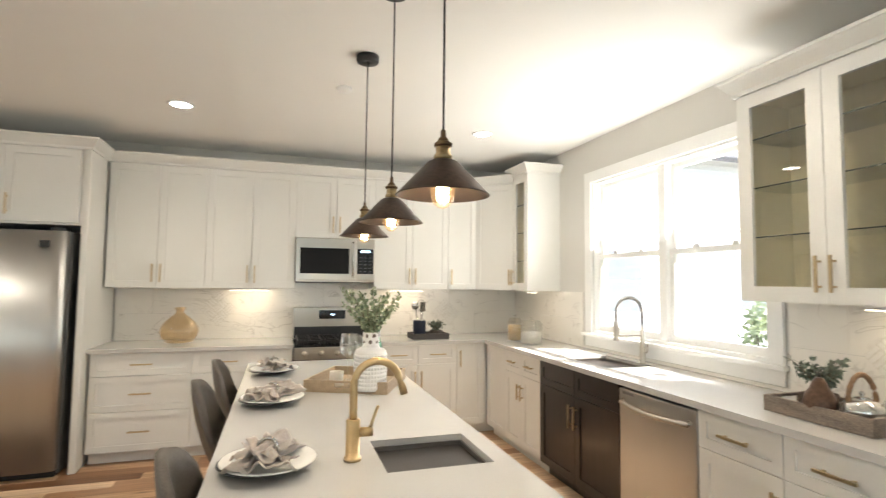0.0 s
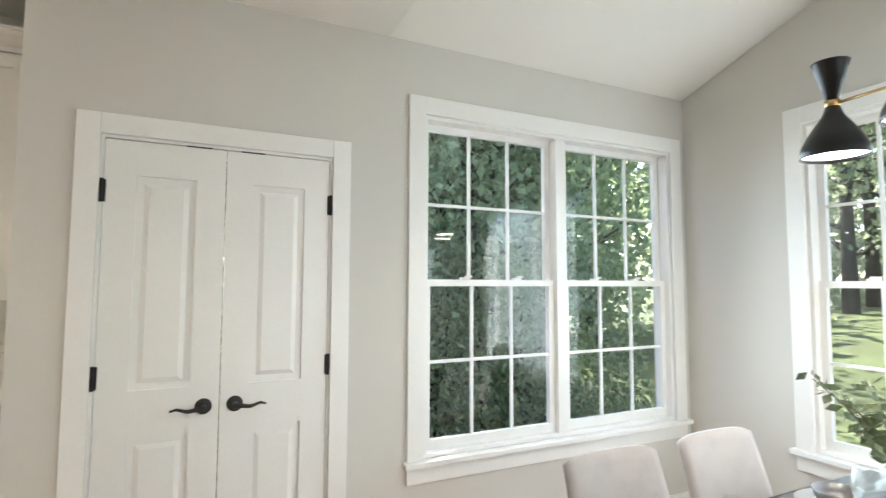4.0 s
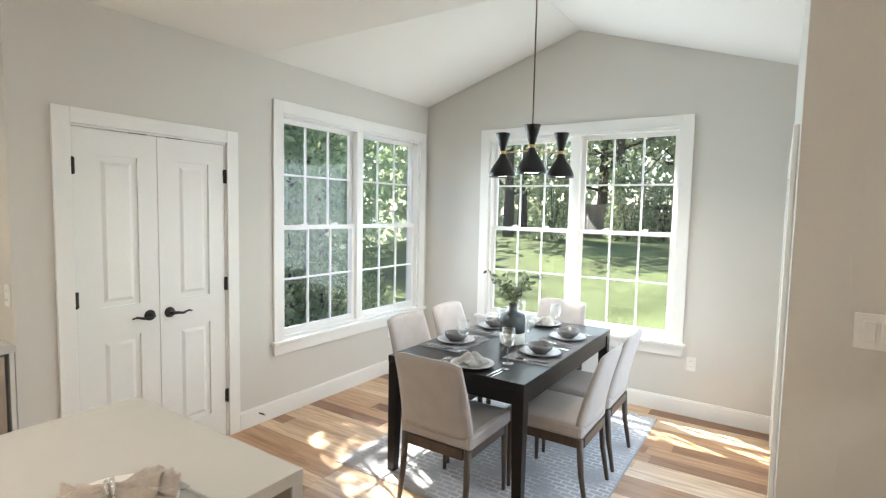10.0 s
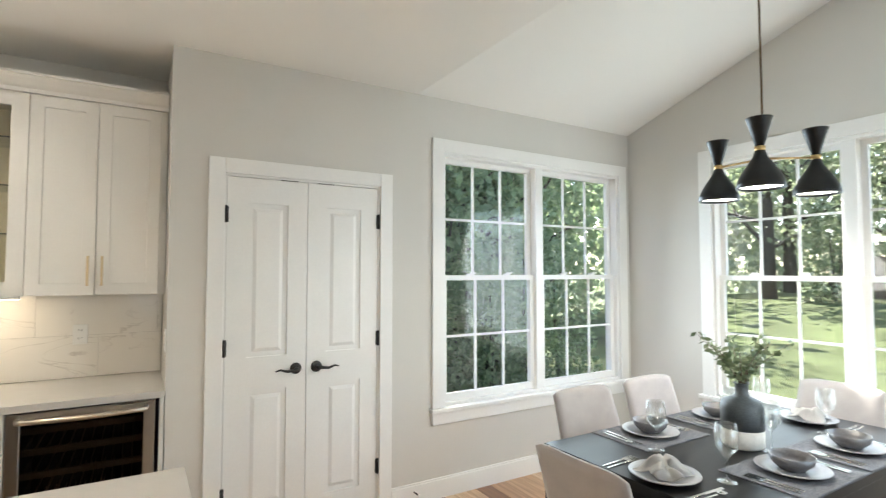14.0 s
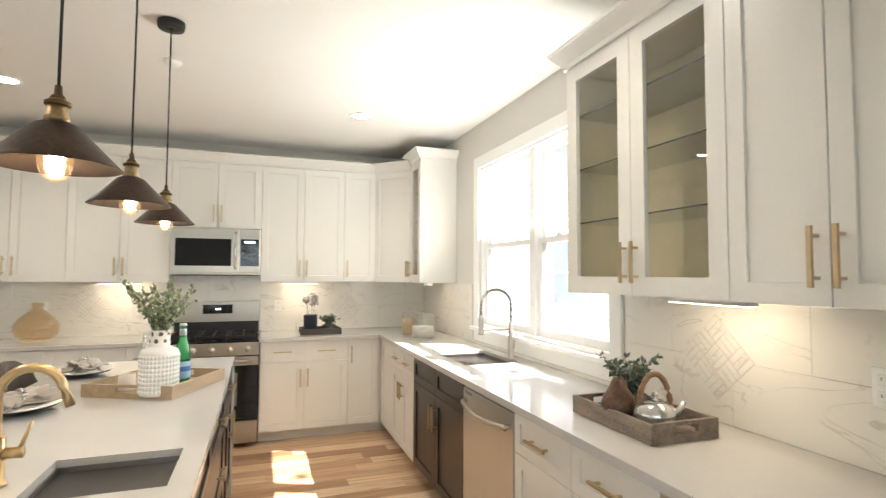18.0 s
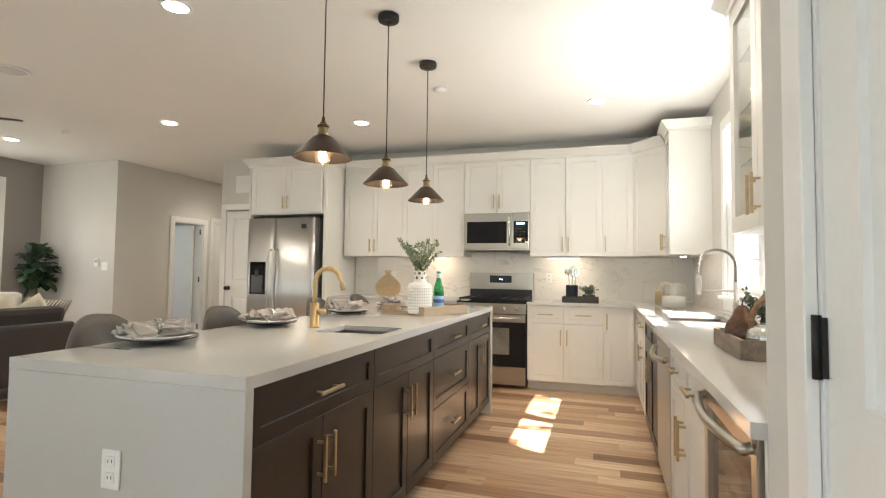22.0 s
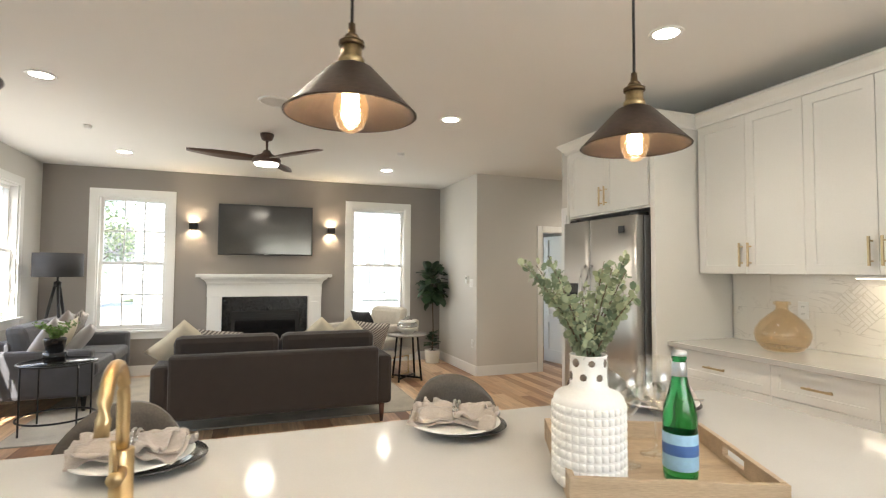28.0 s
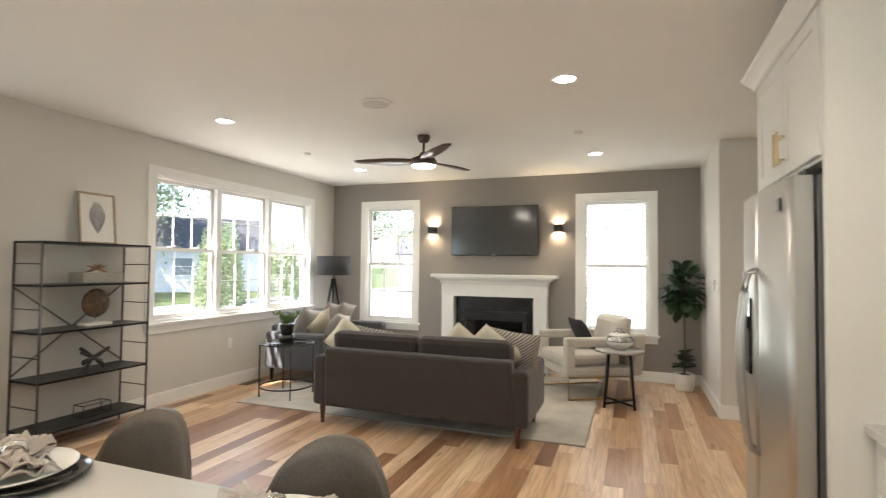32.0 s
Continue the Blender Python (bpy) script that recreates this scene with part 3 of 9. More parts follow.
window("window_1", pose(PX, (W1[0] + W1[1]) / 2, 0, 0, 0, -90), W1[1] - W1[0], W1[2], W1[3], 2, "white double-hung window pair with divided lites")
window("window_2", pose((W2[0] + W2[1]) / 2, DY, 0, 0, 0, 180), W2[1] - W2[0], W2[2], W2[3], 2, "white double-hung window pair looking on a lawn")
window("window_3", pose(0, (KW[0] + KW[1]) / 2, 0, 0, 0, -90), KW[1] - KW[0], KW[2], KW[3], 2, "white sunlit kitchen window above the sink", cols=1, rows=1)
window("window_4", pose((WT[0] + WT[1]) / 2, LY, 0, 0, 0, 180), WT[1] - WT[0], WT[2], WT[3], 3, "wide white triple window in the living room", bar=0.0035)
window("window_5", pose(LX, (WL[0] + WL[1]) / 2, 0, 0, 0, 90), WL[1] - WL[0], WL[2], WL[3], 1, "tall white double-hung window beside the fireplace", bar=0.009)
window("window_6", pose(LX, (WR[0] + WR[1]) / 2, 0, 0, 0, 90), WR[1] - WR[0], WR[2], WR[3], 1, "tall white double-hung window near the armchair", bar=0.0035)


# ---- doors ----
def door_casing(name, at, w, h, label, case=0.085, depth=TH):
    th = thing(name, label, "door", at, kind="structure")
    part("casing_board", box(-w / 2 - case, -w / 2, -0.02, -0.001, 0, h + case, 0.002), TRIM, th)
    part("casing_board", box(w / 2, w / 2 + case, -0.02, -0.001, 0, h + case, 0.002), TRIM, th)
    part("casing_head", box(-w / 2 + 0.0005, w / 2 - 0.0005, -0.02, -0.001, h, h + case, 0.002), TRIM, th)
    bm = bx(bmesh.new(), -w / 2 - 0.004, -w / 2 + 0.012, 0, depth, 0, h)
    bx(bm, w / 2 - 0.012, w / 2 + 0.004, 0, depth, 0, h)
    bx(bm, -w / 2 + 0.012, w / 2 - 0.012, 0, depth, h - 0.012, h + 0.004)
    part("door_jamb", bm, TRIM, th)
    return th


def panel_leaf(th, x0, x1, h, y=0.0, panels=((0.16, 0.86), (1.06, 1.9)), z0=0.012):
    """A door leaf with raised panels, front at y, as one mesh; the panels follow the leaf's height."""
    bm = bmesh.new()
    t, st = 0.04, 0.115
    zs = [z0]
    for a, b in panels:
        zs += [a, b]
    zs.append(h)
    bx(bm, x0, x0 + st, y, y + t, z0, h)
    bx(bm, x1 - st, x1, y, y + t, z0, h)
    for i in range(0, len(zs), 2):
        bx(bm, x0 + st, x1 - st, y, y + t, zs[i], zs[i + 1])
    for a, b in panels:
        bx(bm, x0 + st, x1 - st, y + 0.012, y + t - 0.012, a, b)
        xa, xb, za, zb = x0 + st + 0.028, x1 - st - 0.028, a + 0.028, b - 0.028
        lo = [bm.verts.new(p) for p in ((xa, y + 0.012, za), (xb, y + 0.012, za), (xb, y + 0.012, zb), (xa, y + 0.012, zb))]
        hi = [bm.verts.new(p) for p in ((xa + 0.02, y + 0.004, za + 0.02), (xb - 0.02, y + 0.004, za + 0.02), (xb - 0.02, y + 0.004, zb - 0.02), (xa + 0.02, y + 0.004, zb - 0.02))]
        bm.faces.new(hi)
        for i in range(4):
            bm.faces.new((lo[i], lo[(i + 1) % 4], hi[(i + 1) % 4], hi[i]))
    return part("door_leaf", bm, TRIM, th)


def lever(leaf, x, z, way, y=0.0):
    """A dark lever with a round rose; way is +1 or -1 along x."""
    bm = lathe(bmesh.new(), [(0.0, -0.012), (0.026, -0.012), (0.033, -0.006), (0.034, 0.0)], 20, (x, y, z), "y")
    part("rose", bm, IRON, leaf, "dark bronze round rose")
    pts = [(x, y - 0.010, z), (x, y - 0.05, z), (x + way * 0.02, y - 0.055, z), (x + way * 0.06, y - 0.055, z - 0.006), (x + way * 0.10, y - 0.052, z + 0.006), (x + way * 0.125, y - 0.045, z - 0.002)]
    part("lever", tube(bmesh.new(), pts, [0.011, 0.011, 0.010, 0.008, 0.006, 0.004], 8), IRON, leaf, "dark bronze curved lever")


def hinge(th, x, z, y=0.0):
    bm = bx(bmesh.new(), x - 0.014, x + 0.014, y - 0.003, y + 0.004, z - 0.045, z + 0.045)
    lathe(bm, [(0.007, -0.048), (0.007, 0.048)], 8, (x, y - 0.006, z))
    part("hinge", bm, IRON, th, "black butt hinge")


pw = PD[1] - PD[0]
pan = door_casing("door_1", pose(PX, (PD[0] + PD[1]) / 2, 0, 0, 0, -90), pw, PD[3], "pair of closed white panel pantry doors")
for s in (-1, 1):
    xa, xb = (-pw / 2 + 0.014, -0.002) if s < 0 else (0.002, pw / 2 - 0.014)
    leaf = panel_leaf(pan, xa, xb, PD[3] - 0.016, 0.004, ((0.2, 0.86), (1.05, 1.93)))
    lever(leaf, s * 0.062, 0.965, s, 0.004)
    part("ball_catch", box(s * 0.11 - 0.05, s * 0.11 + 0.05, -0.004, 0.02, PD[3] - 0.016, PD[3] - 0.0125), IRON, pan)
    for z in (0.30, 1.11, 1.86):
        hinge(pan, s * (pw / 2 - 0.008), z, -0.001)

hd = door_casing("door_2", pose(-7.49, (HD[0] + HD[1]) / 2, 0, 0, 0, 90), HD[1] - HD[0], HD[3], "white hallway door standing open on black hinges")
hw = HD[1] - HD[0]
lf = panel_leaf(hd, 0, hw - 0.03, HD[3] - 0.016, 0.0, ((0.2, 0.62), (0.74, 1.18), (1.3, 1.92)))
lf.matrix_basis = pose(hw / 2 - 0.02, TH + 0.01, 0, 0, 0, 97)
for z in (0.25, 1.05, 1.86):
    hinge(hd, hw / 2 - 0.010, z, 0.05)

cd = door_casing("door_3", pose(-5.60, -0.22, 0, 0, 0, 0), 0.66, 2.04, "closed white closet door with a dark knob")
lf = panel_leaf(cd, -0.3175, 0.3175, 2.0265, 0.0, ((0.2, 0.86), (1.05, 1.93)))
lf.matrix_basis = pose(0, -0.0185, 0)
bm = lathe(bmesh.new(), [(0.0, -0.075), (0.022, -0.07), (0.028, -0.055), (0.024, -0.04), (0.011, -0.034), (0.011, -0.012), (0.03, -0.008), (0.031, 0)], 16, (-0.26, 0, 0.97), "y")
part("door_knob", bm, IRON, lf, "dark bronze round knob")
ed = door_casing("door_4", pose(-7.49, 1.62, 0, 0, 0, 90), 0.7, 2.04, "closed white door further down the hallway")
lf = panel_leaf(ed, -0.335, 0.335, 2.025, 0.0, ((0.2, 0.86), (1.05, 1.93)))
lf.matrix_basis = pose(0, -0.0185, 0)
bm = lathe(bmesh.new(), [(0.0, -0.075), (0.022, -0.07), (0.028, -0.055), (0.024, -0.04), (0.011, -0.034), (0.011, -0.012), (0.03, -0.008), (0.031, 0)], 16, (0.28, 0, 0.97), "y")
part("door_knob", bm, IRON, lf, "dark bronze round knob")

# sliding glass door of the dining bay
sw = SD[1] - SD[0]
sd = door_casing("door_5", pose(DW, (SD[0] + SD[1]) / 2, 0, 0, 0, 90), sw, SD[3], "white sliding glass door of the dining bay", 0.09)
part("track", box(-sw / 2 + 0.013, sw / 2 - 0.013, 0.02, 0.14, 0.001, 0.02, 0.003), mat("aluminium", (0.6, 0.6, 0.6), 0.35, 1.0), sd)
for k, (xa, xb, yy) in enumerate(((-sw / 2 + 0.014, 0.03, 0.045), (-0.03, sw / 2 - 0.014, 0.09))):
    fr = 0.075
    slide = part("sliding_panel", frame_bm(xa, xb, 0.021, SD[3] - 0.013, yy, yy + 0.036, fr, fr, fr * 1.6, fr), TRIM, sd)
    p = part("pane", box(xa + fr - 0.003, xb - fr + 0.003, yy + 0.016, yy + 0.02, 0.138, SD[3] - 0.085), GLASS, slide)
    p.visible_shadow = False
part("pull_handle", box(-sw / 2 + 0.03, -sw / 2 + 0.055, 0.02, 0.045, 0.9, 1.15, 0.006), TRIM, sd)


# ---- kitchen cabinets ----
def bar_pull(x, z, y, length, upright):
    """A square bar pull on two posts, in front of y."""
    bm = bmesh.new()
    h, r = length / 2, 0.006
    if upright:
        bx(bm, x - r, x + r, y - 0.037, y - 0.025, z - h, z + h, 0.0015)
        for s in (-1, 1):
            bx(bm, x - 0.0045, x + 0.0045, y - 0.026, y, z + s * (h - 0.025) - 0.0045, z + s * (h - 0.025) + 0.0045)
    else:
        bx(bm, x - h, x + h, y - 0.037, y - 0.025, z - r, z + r, 0.0015)
        for s in (-1, 1):
            bx(bm, x + s * (h - 0.025) - 0.0045, x + s * (h - 0.025) + 0.0045, y - 0.026, y, z - 0.0045, z + 0.0045)
    return bm


def shaker(th, name, x0, x1, z0, z1, y, material, pull=None, glazed=False, st=0.06):
    """A framed front with a recessed panel; pull is (x, z, length, upright) from the front's own corner."""
    g = 0.0015
    x0, x1, z0, z1 = x0 + g, x1 - g, z0 + g, z1 - g
    st = min(st, (z1 - z0) * 0.28)
    if glazed:
        bm = frame_bm(x0, x1, z0, z1, y, y + 0.02, st, st, st, st)
    else:
        bm = bmesh.new()
        c = 0.0015
        rings = [[bm.verts.new((a, d, b)) for a, b in ((x0 + o, z0 + o), (x1 - o, z0 + o), (x1 - o, z1 - o), (x0 + o, z1 - o))]
                 for o, d in ((0, y + 0.02), (0, y + c), (c, y), (st, y), (st + 0.001, y + 0.009))]
        for p, q in zip(rings, rings[1:]):
            for k in range(4):
                bm.faces.new((p[k], p[(k + 1) % 4], q[(k + 1) % 4], q[k]))
        bm.faces.new(rings[-1])
        bm.faces.new(rings[0][::-1])
        bmesh.ops.recalc_face_normals(bm, faces=bm.faces)
    fr = part(name, bm, material, th)
    if glazed:
        part("pane", box(x0 + st - 0.004, x1 - st + 0.004, y + 0.009, y + 0.013, z0 + st - 0.004, z1 - st + 0.004), GLASS, fr, "clear cabinet glass").visible_shadow = False
    if pull:
        part("pull", bar_pull(*pull[:2], y, *pull[2:]), BRASSP, fr, "brushed brass bar pull")
    return fr


def cabinet(name, at, w, d, z0, z1, fronts, material, label, toe=0.0, glazed=False, cat="cabinet", group="", shelves=(), pull_len=0.16):
    """A unit from x 0..w, back at y 0, front at -d. fronts: (x0, x1, z0, z1, kind, side)."""
    th = thing(name, label, cat, at, group)
    bm = bmesh.new()
    t = 0.018
    zb = z0 + toe
    if glazed or shelves:
        body = part("body", frame_bm(0, w, zb, z1, -d, 0, t, t, t, t), material, th)
        part("back_panel", box(t, w - t, -0.012, 0, zb + t, z1 - t), CABIN, body)
        part("lining", frame_bm(t, w - t, zb + t, z1 - t, -d + 0.002, -0.0125, 0.004, 0.004, 0.004, 0.004), CABIN, body)
        for z in shelves:
            part("glass_shelf", box(t + 0.005, w - t - 0.005, -d + 0.02, -0.013, z, z + 0.006), solid_shelf, body)
            part("shelf_edge", box(t + 0.005, w - t - 0.005, -d + 0.0165, -d + 0.0195, z, z + 0.006), SHELFEDGE, body, "dark polished glass edge")
    else:
        bx(bm, 0, w, -d, 0, zb, z1)
        part("body", bm, material, th)
    if toe:
        part("toe_kick", box(0.0, w, -d + 0.06, -0.02, z0, zb), material, th)
    for x0, x1, a, b, kind, side in fronts:
        fy = -d - 0.021
        if kind == "drawer":
            shaker(th, "drawer_front", x0, x1, a, b, fy, material, ((x0 + x1) / 2, (a + b) / 2 + (0.0 if b - a < 0.25 else 0.0), pull_len, False), st=0.05)
        elif kind == "blank":
            shaker(th, "panel_front", x0, x1, a, b, fy, material, None, st=0.05)
        else:
            px = x0 + 0.032 if side == "l" else x1 - 0.032
            pz = a + 0.13 if kind.endswith("up") else b - 0.14
            if side in "lr":
                shaker(th, "door", x0, x1, a, b, fy, material, (px, pz, pull_len, True), kind.startswith("glass"), 0.072 if kind.startswith("glass") else 0.06)
            else:
                shaker(th, "door", x0, x1, a, b, fy, material, None, kind.startswith("glass"))
    return th


def crown(name, at, w, z, label, ends=(0.0, 0.0), d=0.36):
    """A flared crown moulding along a cabinet's top front from x 0..w; it returns along the ends where asked."""
    prof = [(0.0, 0.0), (-0.012, 0.0), (-0.016, 0.02), (-0.03, 0.035), (-0.052, 0.062), (-0.06, 0.075), (-0.066, 0.078), (-0.066, 0.092), (0.0, 0.092)]
    bm = bmesh.new()
    rows = []
    xs = [(0, -ends[0]), (w, ends[1])]
    for x, e in xs:
        rows.append([bm.verts.new((x + e * (-py), -d + py, z + pz)) for py, pz in prof])
    for i in range(len(prof) - 1):
        bm.faces.new((rows[0][i], rows[1][i], rows[1][i + 1], rows[0][i + 1]))
    for k, (x, e) in enumerate(xs):
        if e:
            back = [bm.verts.new((x + e * (-py), 0, z + pz)) for py, pz in prof]
            for i in range(len(prof) - 1):
                bm.faces.new((rows[k][i], rows[k][i + 1], back[i + 1], back[i]))
            bm.faces.new(back)
        else:
            bm.faces.new(rows[k])
    bx(bm, 0.002, w - 0.002, -d + 0.001, -0.001, z, z + 0.09)
    return solo(name, bm, CAB, label, "crown moulding", at=at)


SHELFEDGE = mat("glass_edge", (0.05, 0.065, 0.055), 0.15, var=0.1)
solid_shelf = glass_mat("shelf_glass", (0.86, 0.88, 0.87))
UB, UT = 1.41, 2.46          # upper cabinets on the sink wall
UV = 2.50                     # top of the upper cabinets on the stove wall
S = lambda x: pose(x, -0.003, 0)                       # units on the stove wall, facing -y
K = lambda y: pose(-0.003, y, 0, 0, 0, -90)            # units on the sink wall, facing -x; local x runs to -y
UD = 0.332

for x0, x1 in ((-4.03, -3.25), (-3.25, -2.475), (-1.715, -0.945)):
    w = x1 - x0
    cabinet("upper_cabinet", S(x0), w, UD, UB, UV, [(0, w / 2, UB, UV, "door_up", "r"), (w / 2, w, UB, UV, "door_up", "l")], CAB,
            "white shaker wall cabinet with two doors", group="upper cabinets")
cabinet("upper_cabinet", S(-2.475), 0.76, UD, 1.90, UV, [(0, 0.38, 1.90, UV, "door_up", "r"), (0.38, 0.76, 1.90, UV, "door_up", "l")], CAB,
        "short white wall cabinet above the microwave", group="upper cabinets")
cabinet("upper_cabinet", S(-0.945), 0.315, UD, UB, UV, [(0, 0.315, UB, UV, "door_up", "l")], CAB, "narrow white wall cabinet with one door", group="upper cabinets")

# diagonal corner unit
dc = thing("corner_cabinet", "white diagonal corner wall cabinet", "cabinet", pose(0, 0, 0), "upper cabinets")
bm = bmesh.new()
ring = [(-0.003, -0.003), (-0.63, -0.003), (-0.63, -0.335), (-0.335, -0.66), (-0.003, -0.66)]
lo = [bm.verts.new((x, y, UB)) for x, y in ring]
hi = [bm.verts.new((x, y, UV)) for x, y in ring]
bm.faces.new(lo)
bm.faces.new(hi)
for i in range(5):
    bm.faces.new((lo[i], lo[(i + 1) % 5], hi[(i + 1) % 5], hi[i]))
part("body", bm, CAB, dc)
dl = math.hypot(0.295, 0.325)
ang = math.degrees(math.atan2(-0.325, 0.295))
dd = part("door", box(0.001, dl - 0.001, -0.0005, 0, UB, UB + 0.001), CAB, dc)
dd.matrix_basis = pose(-0.63, -0.335, 0, 0, 0, ang)
shaker(dd, "door_front", 0.004, dl - 0.004, UB, UV, -0.021, CAB, (dl - 0.04, UB + 0.13, 0.16, True))

# tall glazed unit left of the window, and the run right of it
cabinet("glazed_cabinet", K(-0.662), 0.33, UD, UB, 2.55, [(0, 0.33, UB, 2.55, "glass_up", "l")], CAB, "tall white wall cabinet with a glazed door", glazed=True, group="upper cabinets", shelves=(1.70, 1.98, 2.26))
cabinet("glazed_cabinet", K(-3.36), 0.873, UD, UB, UT, [(0, 0.4365, UB, UT, "glass_up", "r"), (0.4365, 0.873, UB, UT, "glass_up", "l")], CAB,
        "white wall cabinet with two glazed doors and glass shelves", glazed=True, group="upper cabinets", shelves=(1.725, 1.975, 2.225))
cabinet("upper_cabinet", K(-4.233), 0.632, UD, UB, UT, [(0, 0.30, UB, UT, "door_up", "r"), (0.30, 0.60, UB, UT, "door_up", "l")], CAB,
        "white shaker wall cabinet beside the pantry wall", group="upper cabinets")

crown("crown_moulding", S(-4.03), 3.41, UV, "white flared crown along the stove wall cabinets", d=UD + 0.021)
crown("crown_moulding", pose(-0.63, -0.335, 0, 0, 0, ang), dl, UV, "white crown over the diagonal cabinet", d=0.021)
crown("crown_moulding", K(-0.662), 0.33, 2.55, "white crown over the glazed corner unit", (1.0, 1.0), d=UD + 0.021)
crown("crown_moulding", K(-3.36), 1.505, UT, "white flared crown beside the kitchen window", (1.0, 0.0), d=UD + 0.021)

# base units on the stove wall
CT = 0.885                    # carcass top
BD = 0.60
DZ = 0.70                     # drawer line
cabinet("base_cabinet", S(-4.03), 0.745, BD, 0, CT, [(0, 0.745, 0.10, 0.415, "drawer", ""), (0, 0.745, 0.415, DZ, "drawer", ""), (0, 0.745, DZ, CT, "drawer", "")], CAB, "white base cabinet with three wide drawers", 0.10, group="base cabinets")
cabinet("base_cabinet", S(-3.285), 0.555, BD, 0, CT, [(0, 0.555, 0.10, DZ, "door", "l"), (0, 0.555, DZ, CT, "drawer", "")], CAB, "white base cabinet with a drawer over a door", 0.10, group="base cabinets")
cabinet("base_cabinet", S(-2.73), 0.25, BD, 0, CT, [(0, 0.25, 0.10, DZ, "door", "l"), (0, 0.25, DZ, CT, "drawer", "")], CAB, "narrow white base cabinet beside the range", 0.10, group="base cabinets", pull_len=0.13)
cabinet("base_cabinet", S(-1.705), 0.77, BD, 0, CT, [(0, 0.378, 0.10, DZ, "door", "r"), (0.378, 0.77, 0.10, DZ, "door", "l"), (0, 0.378, DZ, CT, "drawer", ""), (0.378, 0.77, DZ, CT, "drawer", "")], CAB,
        "white base cabinet with two drawers over two doors", 0.10, group="base cabinets")
cabinet("corner_cabinet", S(-0.935), 0.93, BD, 0, CT, [(0, 0.29, 0.10, CT, "door", "l")], CAB, "white corner base cabinet with one tall door", 0.10, group="base cabinets")
# base units on the sink wall
cabinet("base_cabinet", K(-0.63), 1.10, BD, 0, CT, [(0.02, 0.45, 0.10, CT, "door", "x"), (0.45, 0.775, 0.10, DZ, "door", "r"), (0.775, 1.10, 0.10, DZ, "door", "l"), (0.45, 0.775, DZ, CT, "drawer", ""), (0.775, 1.10, DZ, CT, "drawer", "")], CAB,
        "white base cabinet between corner and sink", 0.10, group="base cabinets", pull_len=0.13)
cabinet("sink_base", K(-1.73), 0.99, BD, 0, CT, [(0, 0.495, 0.10, DZ, "door", "r"), (0.495, 0.99, 0.10, DZ, "door", "l"), (0, 0.495, DZ, CT, "blank", ""), (0.495, 0.99, DZ, CT, "blank", "")], ESP,
             "dark espresso sink base cabinet under the window", 0.10)
cabinet("base_cabinet", K(-3.334), 0.89, BD, 0, CT, [(0, 0.445, 0.10, DZ, "door", "r"), (0.445, 0.89, 0.10, DZ, "door", "l"), (0, 0.445, DZ, CT, "drawer", ""), (0.445, 0.89, DZ, CT, "drawer", "")], CAB,
        "white base cabinet with two drawers beside the dishwasher", 0.10, group="base cabinets")
solo("end_panel", box(-0.62, -0.003, -4.866, -4.845, 0, CT, 0.001), CAB, "white end panel beside the wine cooler", "cabinet panel")


# worktops: quartz slabs with sink cut-outs
def slab(bm, rects, hole, z0, z1):
    """Touching rectangles (x0, x1, y0, y1) in one piece, with a hole cut through."""
    us = [x for r in rects for x in r[:2]] + list(hole[:2])
    vs = [y for r in rects for y in r[2:]] + list(hole[2:])
    inside = lambda r, u, v: r[0] < u < r[1] and r[2] < v < r[3]
    return grid_slab(bm, us, vs, lambda u, v: any(inside(r, u, v) for r in rects) and not inside(hole, u, v), z0, z1)


SK = (-0.49, -0.115, -2.42, -1.87)      # kitchen sink cut-out
solo("countertop", slab(bmesh.new(), [(-0.65, -0.002, BY + 0.003, -0.65), (-1.706, -0.002, -0.65, -0.002)], SK, CT + 0.001, 0.92), QUARTZ, "white quartz countertop along the sink wall", "worktop")
solo("countertop", box(-4.05, -2.474, -0.65, -0.002, CT + 0.001, 0.92, 0.003), QUARTZ, "white quartz countertop beside the refrigerator", "worktop")


# stainless steel with its brown, dark reflections put into the colour
BASIN = mat("basin_steel", (0.30, 0.275, 0.25), 0.36, 1.0, var=0.05, scale=2, fine=300, stretch=(1, 12, 12), bump=0.02)


def sink(name, a, b, c, d, label):
    bm = bmesh.new()
    z0, z1, t = 0.67, 0.900, 0.006
    a, b, c, d = a + 0.007, b - 0.007, c + 0.007, d - 0.007
    bx(bm, a - t, b + t, c - t, d + t, z0 - t, z0)
    bx(bm, a - t, a, c - t, d + t, z0, z1)
    bx(bm, b, b + t, c - t, d + t, z0, z1)
    bx(bm, a, b, c - t, c, z0, z1)
    bx(bm, a, b, d, d + t, z0, z1)
    th = thing(name, label, "sink", pose(0, 0, 0))
    part("basin", bm, BASIN, th)
    part("drain", lathe(bmesh.new(), [(0.0, 0.004), (0.03, 0.004), (0.042, 0.006), (0.045, 0.0)], 20, ((a + b) / 2, (c + d) / 2, z0 + 0.0005)), CHROME, th)


sink("kitchen_sink", *SK, "stainless undermount sink under the window")

